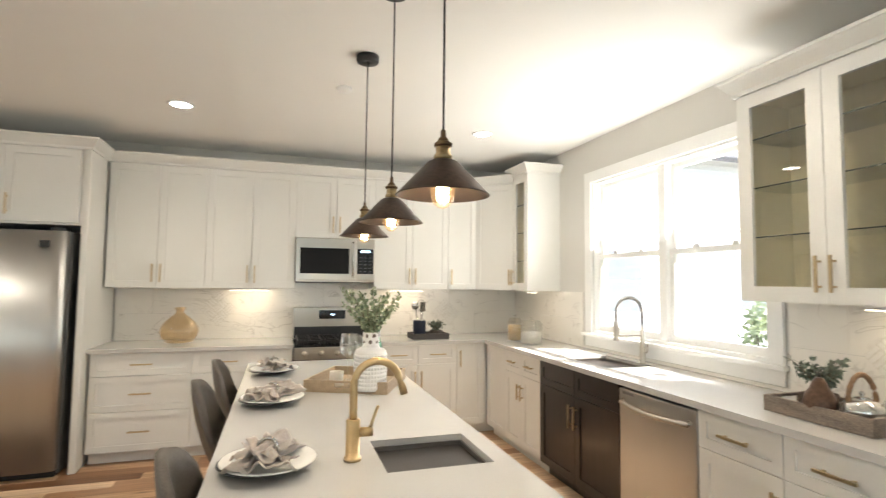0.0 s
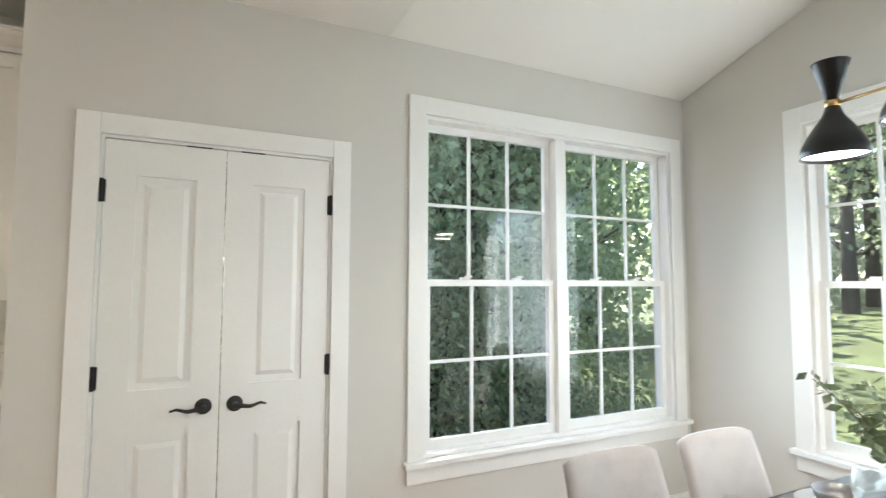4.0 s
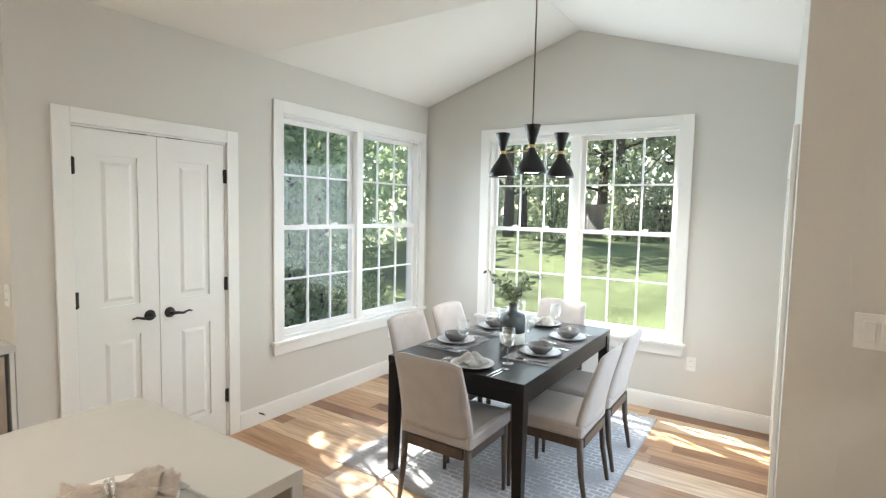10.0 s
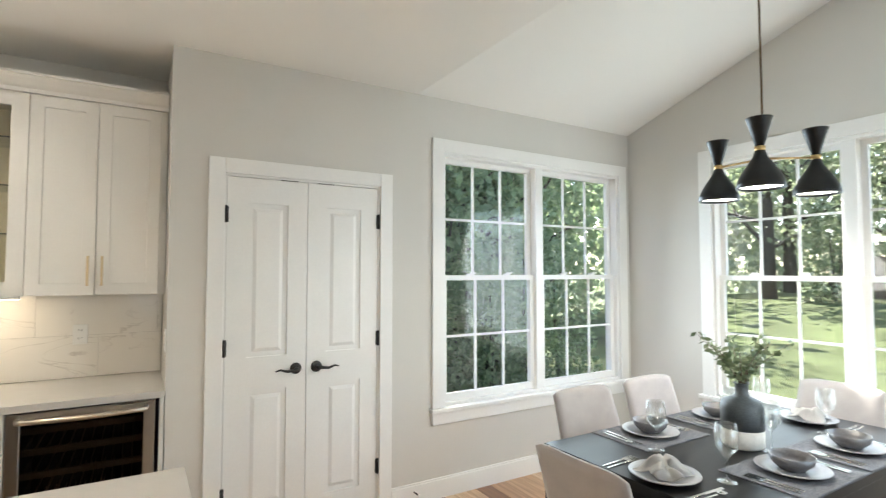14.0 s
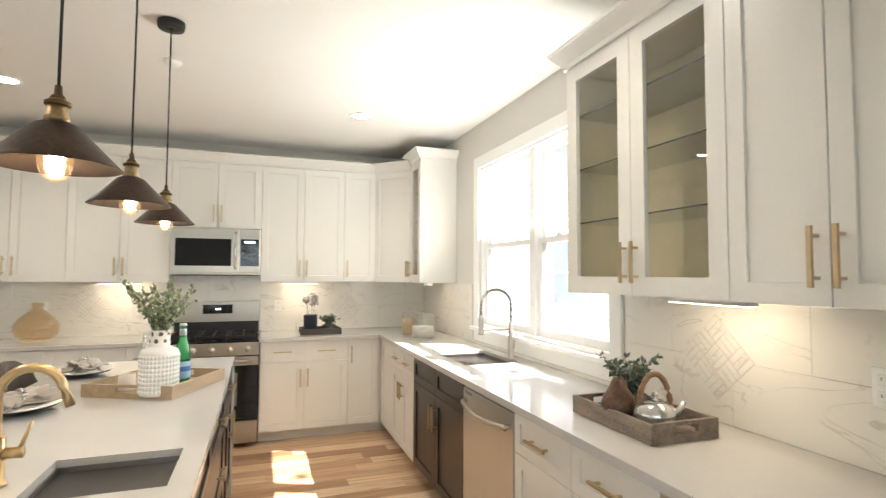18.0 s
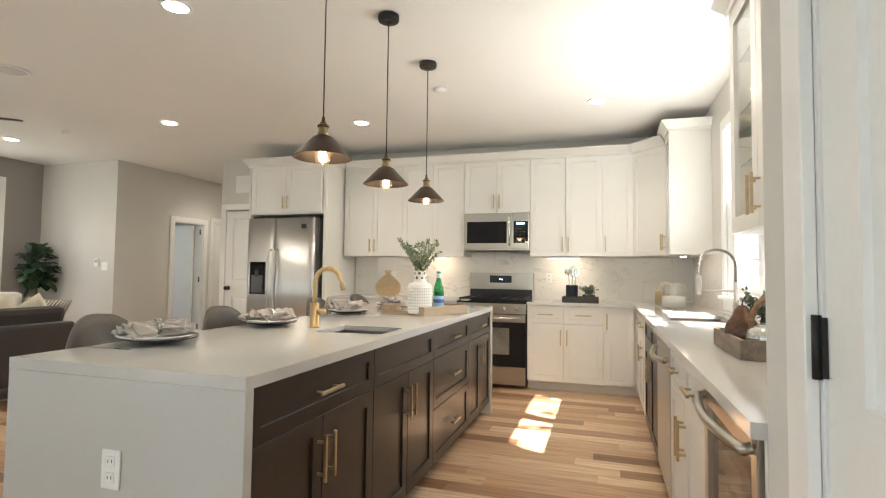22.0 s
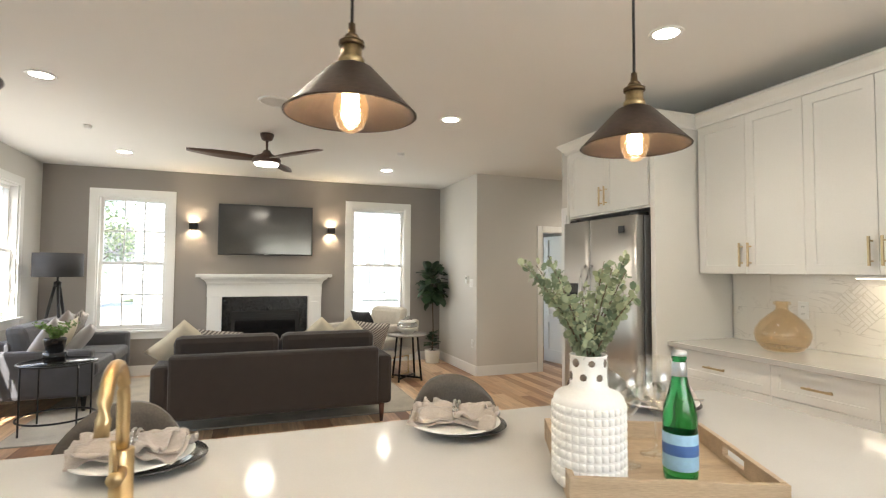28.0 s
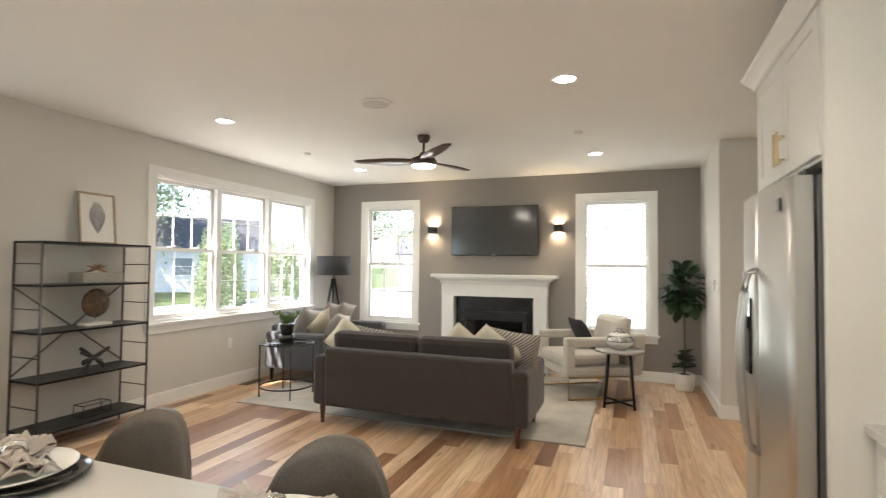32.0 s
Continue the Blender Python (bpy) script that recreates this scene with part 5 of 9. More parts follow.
# ---- lamps of the kitchen ----
BULB = glow("filament_glow", (1.0, 0.84, 0.62), 24.0)
BRONZE = mat("dark_bronze", (0.13, 0.085, 0.045), 0.4, 0.9, var=0.2, fine=150, bump=0.05)
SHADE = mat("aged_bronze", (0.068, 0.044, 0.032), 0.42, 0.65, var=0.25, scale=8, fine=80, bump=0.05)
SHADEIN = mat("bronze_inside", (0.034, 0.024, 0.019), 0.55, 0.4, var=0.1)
AMBER = glass_mat("bulb_glass", (1.0, 0.90, 0.74), glow_by=0.045)
AGED = mat("aged_brass", (0.36, 0.27, 0.145), 0.36, 1.0, var=0.2, scale=20, fine=120, bump=0.05)


def pendant(y):
    th = thing("pendant_lamp", "dark bronze cone pendant with a brass socket and glowing bulb", "pendant lamp", pose(-2.165, y, 1.735), "pendants over the island")
    part("canopy", lathe(bmesh.new(), [(0.0, 1.0), (0.012, 0.99), (0.06, 0.988), (0.064, 1.0), (0.064, 1.022)], 24), IRON, th)
    part("cord", tube(bmesh.new(), [(0, 0, 0.185), (0, 0, 0.99)], 0.0036, 6), BLACKP, th)
    sh = part("shade", lathe(bmesh.new(), [(0.026, 0.104), (0.044, 0.096), (0.131, 0.004), (0.135, 0.0), (0.131, 0.0), (0.042, 0.091), (0.026, 0.099)], 40), [SHADE], th)
    part("shade_lining", lathe(bmesh.new(), [(0.129, 0.0), (0.040, 0.090), (0.0, 0.097)], 40, hollow=True), SHADEIN, sh, "brown bronze lining")
    sk_ = part("socket", lathe(bmesh.new(), [(0.0, 0.158), (0.018, 0.157), (0.0215, 0.150), (0.0215, 0.121), (0.024, 0.119), (0.0265, 0.114), (0.0265, 0.102)], 24), AGED, th, "aged brass socket")
    part("socket_collar", lathe(bmesh.new(), [(0.0225, 0.141), (0.0265, 0.143), (0.0265, 0.151), (0.0225, 0.153)], 24, hollow=True), BRONZE, sk_, "dark bronze collar")
    part("cord_grip", lathe(bmesh.new(), [(0.0175, 0.1575), (0.013, 0.166), (0.0085, 0.170), (0.0075, 0.190), (0.0, 0.191)], 16), BRONZE, sk_, "dark bronze cord grip")
    bulb = part("bulb", lathe(bmesh.new(), [(0.013, 0.096), (0.014, 0.078), (0.026, 0.050), (0.0355, 0.020), (0.034, -0.004), (0.024, -0.026), (0.010, -0.036), (0.0, -0.038)], 18), AMBER, th, "clear amber filament bulb")
    bulb.visible_shadow = False
    coil = [(0.013 * math.cos(a), 0.013 * math.sin(a), -0.014 + 0.070 * a / (12 * math.pi)) for a in [k * math.pi / 5 for k in range(61)]]
    part("filament", tube(bmesh.new(), coil, 0.0045, 6), BULB, bulb)
    lamp = new("pendant_light", bpy.data.lights.new("pendant_light", "POINT"))
    lamp.data.energy, lamp.data.color, lamp.data.shadow_soft_size = PEND_W, (1.0, 0.79, 0.56), 0.03
    lamp.parent = th
    lamp.matrix_basis = pose(0, 0, 0.015)


for y in (-4.01, -3.295, -2.575):
    pendant(y)

CANLENS = glow("can_lens", (1.0, 0.93, 0.82), 14.0)


def can_light(x, y, watts=None):
    th = thing("recessed_light", "round white recessed ceiling light, switched on", "ceiling light", pose(x, y, H), "recessed lights")
    part("trim_ring", lathe(bmesh.new(), [(0.068, -0.001), (0.07, -0.006), (0.09, -0.006), (0.094, 0.0)], 28), TRIM, th)
    part("lens", lathe(bmesh.new(), [(0.069, -0.001), (0.069, -0.003), (0.0, -0.003)], 24), CANLENS, th)
    lamp = new("can_lamp", bpy.data.lights.new("can_lamp", "AREA"))
    lamp.data.shape, lamp.data.size, lamp.data.energy, lamp.data.color = "DISK", 0.13, watts or CAN_W, (1.0, 0.89, 0.74)
    lamp.data.spread = radians(125)
    lamp.parent = th
    lamp.matrix_basis = pose(0, 0, -0.006)


for x, y in ((-3.33, -3.74), (-3.33, -1.33), (-0.98, -1.38), (-0.97, -3.74), (-5.30, -1.86), (-7.75, -1.82), (-5.37, -4.88), (-7.83, -4.88)):
    can_light(x, y)
can_light(-6.75, 0.95, 1.5)
for x, y, r in ((-2.235, -2.05, 0.05), (-6.74, -1.91, 0.04), (-6.72, -4.95, 0.035)):
    solo("smoke_detector", lathe(bmesh.new(), [(0.0, -0.03), (r * 0.8, -0.028), (r, -0.015), (r, 0.0)], 20), TRIM, "small white smoke detector on the ceiling", "smoke detector", at=pose(x, y, H))
sp = thing("ceiling_speaker", "round white flush ceiling speaker", "speaker", pose(-5.36, -3.34, H))
part("ring", lathe(bmesh.new(), [(0.11, -0.004), (0.112, -0.012), (0.125, -0.012), (0.13, 0.0)], 28), TRIM, sp)
part("grille", lathe(bmesh.new(), [(0.111, -0.002), (0.10, -0.009), (0.0, -0.011)], 28), mat("speaker_mesh", (0.66, 0.65, 0.62), 0.7, fine=400, bump=0.3), sp)

# light bars under the upper cabinets
for at, ln in ((S(-3.05), 0.34), (S(-1.52), 0.34), (K(-0.76), 0.12), (K(-3.86), 0.34)):
    th = thing("undercabinet_light", "slim white light bar under the wall cabinet, switched on", "light bar", at)
    part("housing", box(0, ln, -0.24, -0.19, UB - 0.02, UB - 0.001, 0.003), TRIM, th)
    part("lens", box(0.005, ln - 0.005, -0.236, -0.194, UB - 0.0225, UB - 0.0202), glow("bar_lens", (1.0, 0.86, 0.66), 2.2) if ln == 0.34 and "bar_lens" not in bpy.data.materials else bpy.data.materials["bar_lens"], th)
    lamp = new("bar_lamp", bpy.data.lights.new("bar_lamp", "AREA"))
    lamp.data.shape, lamp.data.size, lamp.data.size_y, lamp.data.energy, lamp.data.color = "RECTANGLE", ln * 0.9, 0.03, BAR_W * ln / 0.34, (1.0, 0.80, 0.55)
    lamp.parent = th
    lamp.matrix_basis = pose(ln / 2, -0.2, UB - 0.026, 25, 0, 0)


# ---- counter stools ----
LEATHER = mat("taupe_leather", (0.098, 0.082, 0.067), 0.46, var=0.18, scale=9, fine=160, bump=0.12)


def shell_mesh(w, d, z, back):
    """A bucket seat: pan and curved back in one padded shell."""
    bm = bmesh.new()
    nu, nv = 16, 18
    grid = []
    for off in (0.0, 0.028):
        rows = []
        for j in range(nv + 1):
            v = j / nv
            row = []
            for i in range(nu + 1):
                u = 2 * i / nu - 1
                if v < 0.45:
                    k = v / 0.45
                    y, zz, hw = d / 2 - k * d * 0.86, z + 0.015 * (1 - k) ** 2 - 0.02 * math.sin(math.pi * k), w / 2 * (0.80 + 0.2 * math.sin(k * 1.4))
                    p = Vector((u * hw, y, zz + 0.035 * abs(u) ** 3))
                    nrm = Vector((0, 0, -1))
                else:
                    k = (v - 0.45) / 0.55
                    a = k * 1.42
                    hw = w / 2 * (1.0 - 0.30 * k ** 2.6)
                    y = -d * 0.36 - 0.10 * math.sin(a)
                    zz = z - 0.01 + back * k ** 1.15
                    p = Vector((u * hw, y + 0.11 * u * u * (1 - 0.5 * k), zz - 0.085 * (abs(u) ** 2.6) * k))
                    nrm = Vector((0, -1, -0.35 * (1 - k)))
                row.append(bm.verts.new(p + off * nrm.normalized()))
            rows.append(row)
        grid.append(rows)
    for s, rows in enumerate(grid):
        for j in range(nv):
            for i in range(nu):
                q = (rows[j][i], rows[j][i + 1], rows[j + 1][i + 1], rows[j + 1][i])
                f = bm.faces.new(q if s == 0 else q[::-1])
                f.smooth = True
    a, b = grid
    edge = [(0, i) for i in range(nu + 1)] + [(j, nu) for j in range(1, nv + 1)] + [(nv, i) for i in range(nu - 1, -1, -1)] + [(j, 0) for j in range(nv - 1, 0, -1)]
    for (j, i), (m, n) in zip(edge, edge[1:] + edge[:1]):
        f = bm.faces.new((a[j][i], b[j][i], b[m][n], a[m][n]))
        f.smooth = True
    return bm


st0 = thing("counter_stool", "taupe leather bucket stool pulled up to the island", "stool", pose(-3.0, -4.0, 0, 0, 0, -90), "stools at the island")
part("seat_shell", shell_mesh(0.43, 0.44, 0.66, 0.375), LEATHER, st0)
for sx, sy in ((-1, -1), (1, -1), (1, 1), (-1, 1)):
    part("leg", tube(bmesh.new(), [(sx * 0.15, sy * 0.13, 0.60), (sx * 0.21, sy * 0.2, 0.0)], [0.012, 0.009], 8), IRON, st0)
bm = tube(bmesh.new(), [(-0.19, 0.175, 0.22), (0.19, 0.175, 0.22), (0.19, -0.175, 0.22), (-0.19, -0.175, 0.22)], 0.007, 6, close=True)
part("foot_ring", bm, IRON, st0)
STOOLS = [(-2.69, -4.44, -90), (-2.62, -3.815, -90), (-2.69, -2.77, -90), (-2.68, -2.135, -90)]

for x, y, a in STOOLS[1:]:
    copy_thing(st0, pose(x, y, 0, 0, 0, a))
st0.matrix_basis = pose(STOOLS[0][0], STOOLS[0][1], 0, 0, 0, STOOLS[0][2])

# ---- dining bay ----
BLACKW = mat("black_stained_wood", (0.012, 0.0105, 0.010), 0.30, spec=0.22, var=0.25, scale=3, fine=40, stretch=(8, 1, 1), bump=0.03, coat=0.0)
WALNUT = mat("walnut_leg", (0.085, 0.060, 0.045), 0.45, var=0.25, scale=4, fine=40, stretch=(6, 6, 0.6), bump=0.04)
LINEN = mat("beige_linen", (0.40, 0.365, 0.345), 0.9, var=0.06, scale=14, fine=420, bump=0.25, sheen=0.3, spec=0.2)


def woven_rug(name, ground, line, worn):
    """A flat weave of short pale lines, rubbed away in patches."""
    m = mat(name, ground, 0.95, var=0.2, scale=3.2, fine=90, bump=0.5, spec=0.1, tint=worn)
    n, l = m.node_tree.nodes, m.node_tree.links
    b = n["Principled BSDF"]
    base = b.inputs["Base Color"].links[0].from_socket
    co, br, no, rp, mx = n.new("ShaderNodeTexCoord"), n.new("ShaderNodeTexBrick"), n.new("ShaderNodeTexNoise"), n.new("ShaderNodeValToRGB"), n.new("ShaderNodeMix")
    br.inputs["Color1"].default_value = br.inputs["Color2"].default_value = (0, 0, 0, 1)
    br.inputs["Mortar"].default_value = (1, 1, 1, 1)
    br.inputs["Scale"].default_value, br.inputs["Mortar Size"].default_value = 1.0, 0.006
    br.inputs["Brick Width"].default_value, br.inputs["Row Height"].default_value = 0.085, 0.042
    no.inputs["Scale"].default_value, no.inputs["Detail"].default_value = 4.0, 5
    rp.color_ramp.elements[0].position, rp.color_ramp.elements[1].position = 0.40, 0.60
    ml = n.new("ShaderNodeMath")
    ml.operation = "MULTIPLY"
    mx.data_type = "RGBA"
    mx.inputs["B"].default_value = (*line, 1)
    l.new(co.outputs["Object"], br.inputs[0])
    l.new(co.outputs["Object"], no.inputs[0])
    l.new(no.outputs[0], rp.inputs[0])
    l.new(br.outputs["Color"], ml.inputs[0])
    l.new(rp.outputs[0], ml.inputs[1])
    l.new(ml.outputs[0], mx.inputs["Factor"])
    l.new(base, mx.inputs["A"])
    l.new(mx.outputs["Result"], b.inputs["Base Color"])
    return m


RUGM = woven_rug("grey_rug", (0.43, 0.425, 0.435), (0.70, 0.69, 0.68), (0.34, 0.335, 0.35))
FRINGE = mat("rug_edge", (0.35, 0.35, 0.35), 0.95)

rug = thing("dining_rug", "pale grey distressed area rug under the dining table", "rug", pose(-2.33, -7.26, 0))
part("rug_field", box(-0.79, 0.79, -1.00, 1.00, 0.001, 0.012, 0.003), RUGM, rug)
part("border", box(-0.80, 0.80, -1.01, 1.01, 0.0008, 0.006), FRINGE, rug)

TX, TY = -2.34, -7.16
tb = thing("dining_table", "rectangular black wooden dining table", "table", pose(TX, TY, 0.012))
part("tabletop", box(-0.46, 0.46, -0.81, 0.81, 0.70, 0.74, 0.003), BLACKW, tb)
for sx in (-1, 1):
    part("apron", box(sx * 0.438 - 0.011, sx * 0.438 + 0.011, -0.735, 0.735, 0.615, 0.699), BLACKW, tb)
for sy in (-1, 1):
    part("apron", box(-0.385, 0.385, sy * 0.788 - 0.011, sy * 0.788 + 0.011, 0.615, 0.699), BLACKW, tb)
for sx in (-1, 1):
    for sy in (-1, 1):
        bm = box(sx * 0.422 - 0.036, sx * 0.422 + 0.036, sy * 0.772 - 0.036, sy * 0.772 + 0.036, 0.0, 0.699, 0.003)
        for v in bm.verts:
            k = 1 - 0.30 * (1 - v.co.z / 0.7)
            v.co.x, v.co.y = sx * 0.458 + (v.co.x - sx * 0.458) * k, sy * 0.808 + (v.co.y - sy * 0.808) * k
        part("leg", bm, BLACKW, tb)


def back_mesh():
    """An upholstered back: leaning, rounded at the top, slightly curved."""
    bm = bmesh.new()
    nu, nv = 12, 12
    sides = []
    for off in (0.0, -0.055):
        rows = []
        for j in range(nv + 1):
            v = j / nv
            row = []
            for i in range(nu + 1):
                u = 2 * i / nu - 1
                hw = 0.225 * (1 - 0.07 * v)
                z = 0.46 + 0.425 * v - 0.02 * abs(u) ** 6 * v
                y = -0.20 - 0.115 * v ** 1.3 + 0.02 * (u * u) + off * (1 - 0.25 * v)
                edge = max(abs(u) ** 8, v ** 10)
                y += (0.012 if off else -0.012) * edge
                row.append(bm.verts.new((u * hw, y, z)))
            rows.append(row)
        sides.append(rows)
    for s, rows in enumerate(sides):
        for j in range(nv):
            for i in range(nu):
                q = (rows[j][i], rows[j][i + 1], rows[j + 1][i + 1], rows[j + 1][i])
                f = bm.faces.new(q if s == 0 else q[::-1])
                f.smooth = True
    a, b = sides
    edge = [(0, i) for i in range(nu + 1)] + [(j, nu) for j in range(1, nv + 1)] + [(nv, i) for i in range(nu - 1, -1, -1)] + [(j, 0) for j in range(nv - 1, 0, -1)]
    for (j, i), (m, n) in zip(edge, edge[1:] + edge[:1]):
        bm.faces.new((a[j][i], b[j][i], b[m][n], a[m][n])).smooth = True
    return bm


ch = thing("dining_chair", "beige linen dining chair with walnut legs", "chair", pose(0, 0, 0), "chairs round the dining table")
bm = box(-0.23, 0.23, -0.235, 0.24, 0.40, 0.485, 0.022)
part("seat", bm, LINEN, ch)
part("backrest", back_mesh(), LINEN, ch)
for sx in (-1, 1):
    part("rail", box(sx * 0.2 - 0.012, sx * 0.2 + 0.012, -0.22, 0.21, 0.345, 0.3995, 0.002), WALNUT, ch)
for sy in (-0.225, 0.21):
    part("rail", box(-0.18, 0.18, sy - 0.012, sy + 0.012, 0.345, 0.3992, 0.002), WALNUT, ch)
for sx in (-1, 1):
    for sy, lean in ((0.205, 0.0), (-0.215, -0.05)):
        pts = [(sx * 0.205, sy, 0.399), (sx * 0.207, sy + lean * 0.3, 0.2), (sx * 0.21, sy + lean, 0.0)]
        part("leg", tube(bmesh.new(), pts, [0.021, 0.017, 0.012], 8), WALNUT, ch)
chair_at = [(-2.38, -6.37, 180), (-2.80, -6.84, -90), (-2.80, -7.38, -90), (-1.94, -6.86, 90), (-1.93, -7.42, 90), (-2.31, -7.90, 0)]
for x, y, a in chair_at[1:]:
    copy_thing(ch, pose(x, y, 0.012, 0, 0, a))
ch.matrix_basis = pose(chair_at[0][0], chair_at[0][1], 0.012, 0, 0, chair_at[0][2])

# chandelier of three hourglass shades
BLACKM = mat("satin_black_metal", (0.014, 0.014, 0.014), 0.35, 0.4, var=0.1, bump=0.01)
WHITEIN = mat("white_enamel", (0.75, 0.73, 0.68), 0.5, var=0.02, bump=0)
cl = thing("chandelier", "black hourglass three-light chandelier with brass fittings", "chandelier", pose(-2.32, -7.43, 0))
part("canopy", lathe(bmesh.new(), [(0.0, 3.225), (0.055, 3.226), (0.06, 3.232), (0.06, 3.262), (0.0, 3.272)], 24), BRASS, cl)
part("rod", tube(bmesh.new(), [(0, 0, 2.105), (0, 0, 3.23)], 0.0055, 8), BRONZE, cl, "dark bronze rod")
part("hub", lathe(bmesh.new(), [(0.0, 2.085), (0.016, 2.09), (0.018, 2.115), (0.01, 2.13), (0.0, 2.131)], 14), BRASS, cl)
for deg in (354, 114, 234):
    a = radians(deg)
    x, y = 0.25 * math.cos(a), 0.25 * math.sin(a)
    part("arm", tube(bmesh.new(), [(0, 0, 2.105), (x, y, 2.105)], 0.0055, 8), BRASS, cl)
    sh = part("shade", lathe(bmesh.new(), [(0.020, 2.10), (0.032, 2.065), (0.075, 2.0), (0.097, 1.955), (0.102, 1.925), (0.100, 1.92), (0.097, 1.925), (0.09, 1.955), (0.07, 1.998), (0.028, 2.06), (0.012, 2.075)], 30, (x, y, 0)), BLACKM, cl)
    part("upper_cone", lathe(bmesh.new(), [(0.018, 2.115), (0.055, 2.245), (0.057, 2.25), (0.052, 2.25), (0.012, 2.12)], 26, (x, y, 0)), BLACKM, cl)
    part("collar", lathe(bmesh.new(), [(0.0, 2.095), (0.022, 2.096), (0.023, 2.117), (0.0, 2.118)], 18, (x, y, 0)), BRASS, cl)
    part("diffuser", lathe(bmesh.new(), [(0.094, 1.932), (0.05, 1.930), (0.0, 1.929)], 26, (x, y, 0)), glow("shade_glow", (1.0, 0.95, 0.86), 3.5) if deg == 354 else bpy.data.materials["shade_glow"], sh, "glowing white underside")
    lamp = new("chandelier_lamp", bpy.data.lights.new("chandelier_lamp", "AREA"))
    lamp.data.shape, lamp.data.size, lamp.data.energy, lamp.data.color = "DISK", 0.17, CHAND_W, (1.0, 0.9, 0.76)
    lamp.parent = cl
    lamp.matrix_basis = pose(x, y, 1.924)

# ---- table setting ----
STONEW = mat("stoneware_plate", (0.29, 0.28, 0.28), 0.35, var=0.06, fine=120)
STONEG = mat("grey_stoneware", (0.135, 0.128, 0.132), 0.25, var=0.15, fine=120)
MATG = mat("grey_placemat", (0.17, 0.17, 0.18), 0.9, var=0.38, scale=22, fine=120, stretch=(1, 9, 1), bump=0.5)
NAPK = mat("white_napkin", (0.62, 0.60, 0.57), 0.9, var=0.06, fine=260, bump=0.2)
CLEAR = glass_mat("wine_glass", (0.965, 0.97, 0.962), 1.0, least=0.12)
TT = 0.752


def plate_bm(r=0.13):
    return lathe(bmesh.new(), [(0.0, 0.004), (r * 0.62, 0.004), (r * 0.68, 0.008), (r * 0.97, 0.017), (r, 0.019), (r * 0.985, 0.022), (r * 0.66, 0.012), (r * 0.6, 0.008), (0.0, 0.008)], 36)


def bowl_bm(r=0.08):
    return lathe(bmesh.new(), [(0.0, 0.0), (r * 0.55, 0.0), (r * 0.6, 0.005), (r * 0.92, 0.028), (r, 0.055), (r * 0.96, 0.055), (r * 0.87, 0.030), (r * 0.5, 0.01), (0.0, 0.008)], 30)


def glass_bm():
    return lathe(bmesh.new(), [(0.0, 0.0), (0.036, 0.001), (0.034, 0.004), (0.006, 0.009), (0.0045, 0.03), (0.0045, 0.088), (0.012, 0.097), (0.036, 0.125), (0.043, 0.16), (0.036, 0.215), (0.0345, 0.215), (0.041, 0.16), (0.034, 0.127), (0.008, 0.101), (0.0, 0.099)], 24)


def fork_bm():
    bm = bmesh.new()
    bx(bm, -0.004, 0.004, -0.10, 0.03, 0.001, 0.0035, 0.001)
    bx(bm, -0.011, 0.011, 0.03, 0.055, 0.001, 0.0035, 0.001)
    for k in range(4):
        bx(bm, -0.011 + k * 0.0063, -0.008 + k * 0.0063, 0.055, 0.095, 0.001, 0.0032)
    return bm


def knife_bm():
    bm = bx(bmesh.new(), -0.005, 0.005, -0.105, 0.0, 0.001, 0.005, 0.001)
    bx(bm, -0.008, 0.007, 0.0, 0.11, 0.0015, 0.003, 0.0005)
    return bm


def spoon_bm():
    bm = bx(bmesh.new(), -0.004, 0.004, -0.10, 0.045, 0.001, 0.0035, 0.001)
    lathe(bm, [(0.0, 0.0015), (0.014, 0.002), (0.019, 0.006), (0.017, 0.0065), (0.0, 0.003)], 14, (0, 0.062, 0))
    return bm


def crumple(size, h, seed):
    """One sheet of cloth gathered into a loose heap of folds."""
    rr = random.Random(seed)
    bm = bmesh.new()
    n = 22
    ph = [rr.uniform(0, 6.28) for _ in range(8)]
    rows = []
    for i in range(n + 1):
        row = []
        for j in range(n + 1):
            u, v = 2 * i / n - 1, 2 * j / n - 1
            r, a = math.hypot(u, v), math.atan2(v, u)
            k = size * (0.62 + 0.10 * math.sin(5 * a + ph[0]))
            fold = 0.5 + 0.5 * math.sin(7 * a + ph[1] + 2.5 * r) * min(1, r * 1.6)
            z = h * (math.exp(-1.6 * r * r) * (0.55 + 0.45 * math.sin(3 * u + ph[2]) * math.cos(3.4 * v + ph[3])) + 0.42 * fold * max(0, 1.15 - r))
            row.append(bm.verts.new((u * k + 0.012 * math.sin(4 * v + ph[4]), v * k + 0.012 * math.sin(4 * u + ph[5]), max(0.0, z) + 0.002 * math.sin(11 * u + 9 * v + ph[6]) + 0.003)))
        rows.append(row)
    for i in range(n):
        for j in range(n):
            bm.faces.new((rows[i][j], rows[i + 1][j], rows[i + 1][j + 1], rows[i][j + 1])).smooth = True
    bmesh.ops.solidify(bm, geom=bm.faces[:], thickness=0.0015)
    return bm


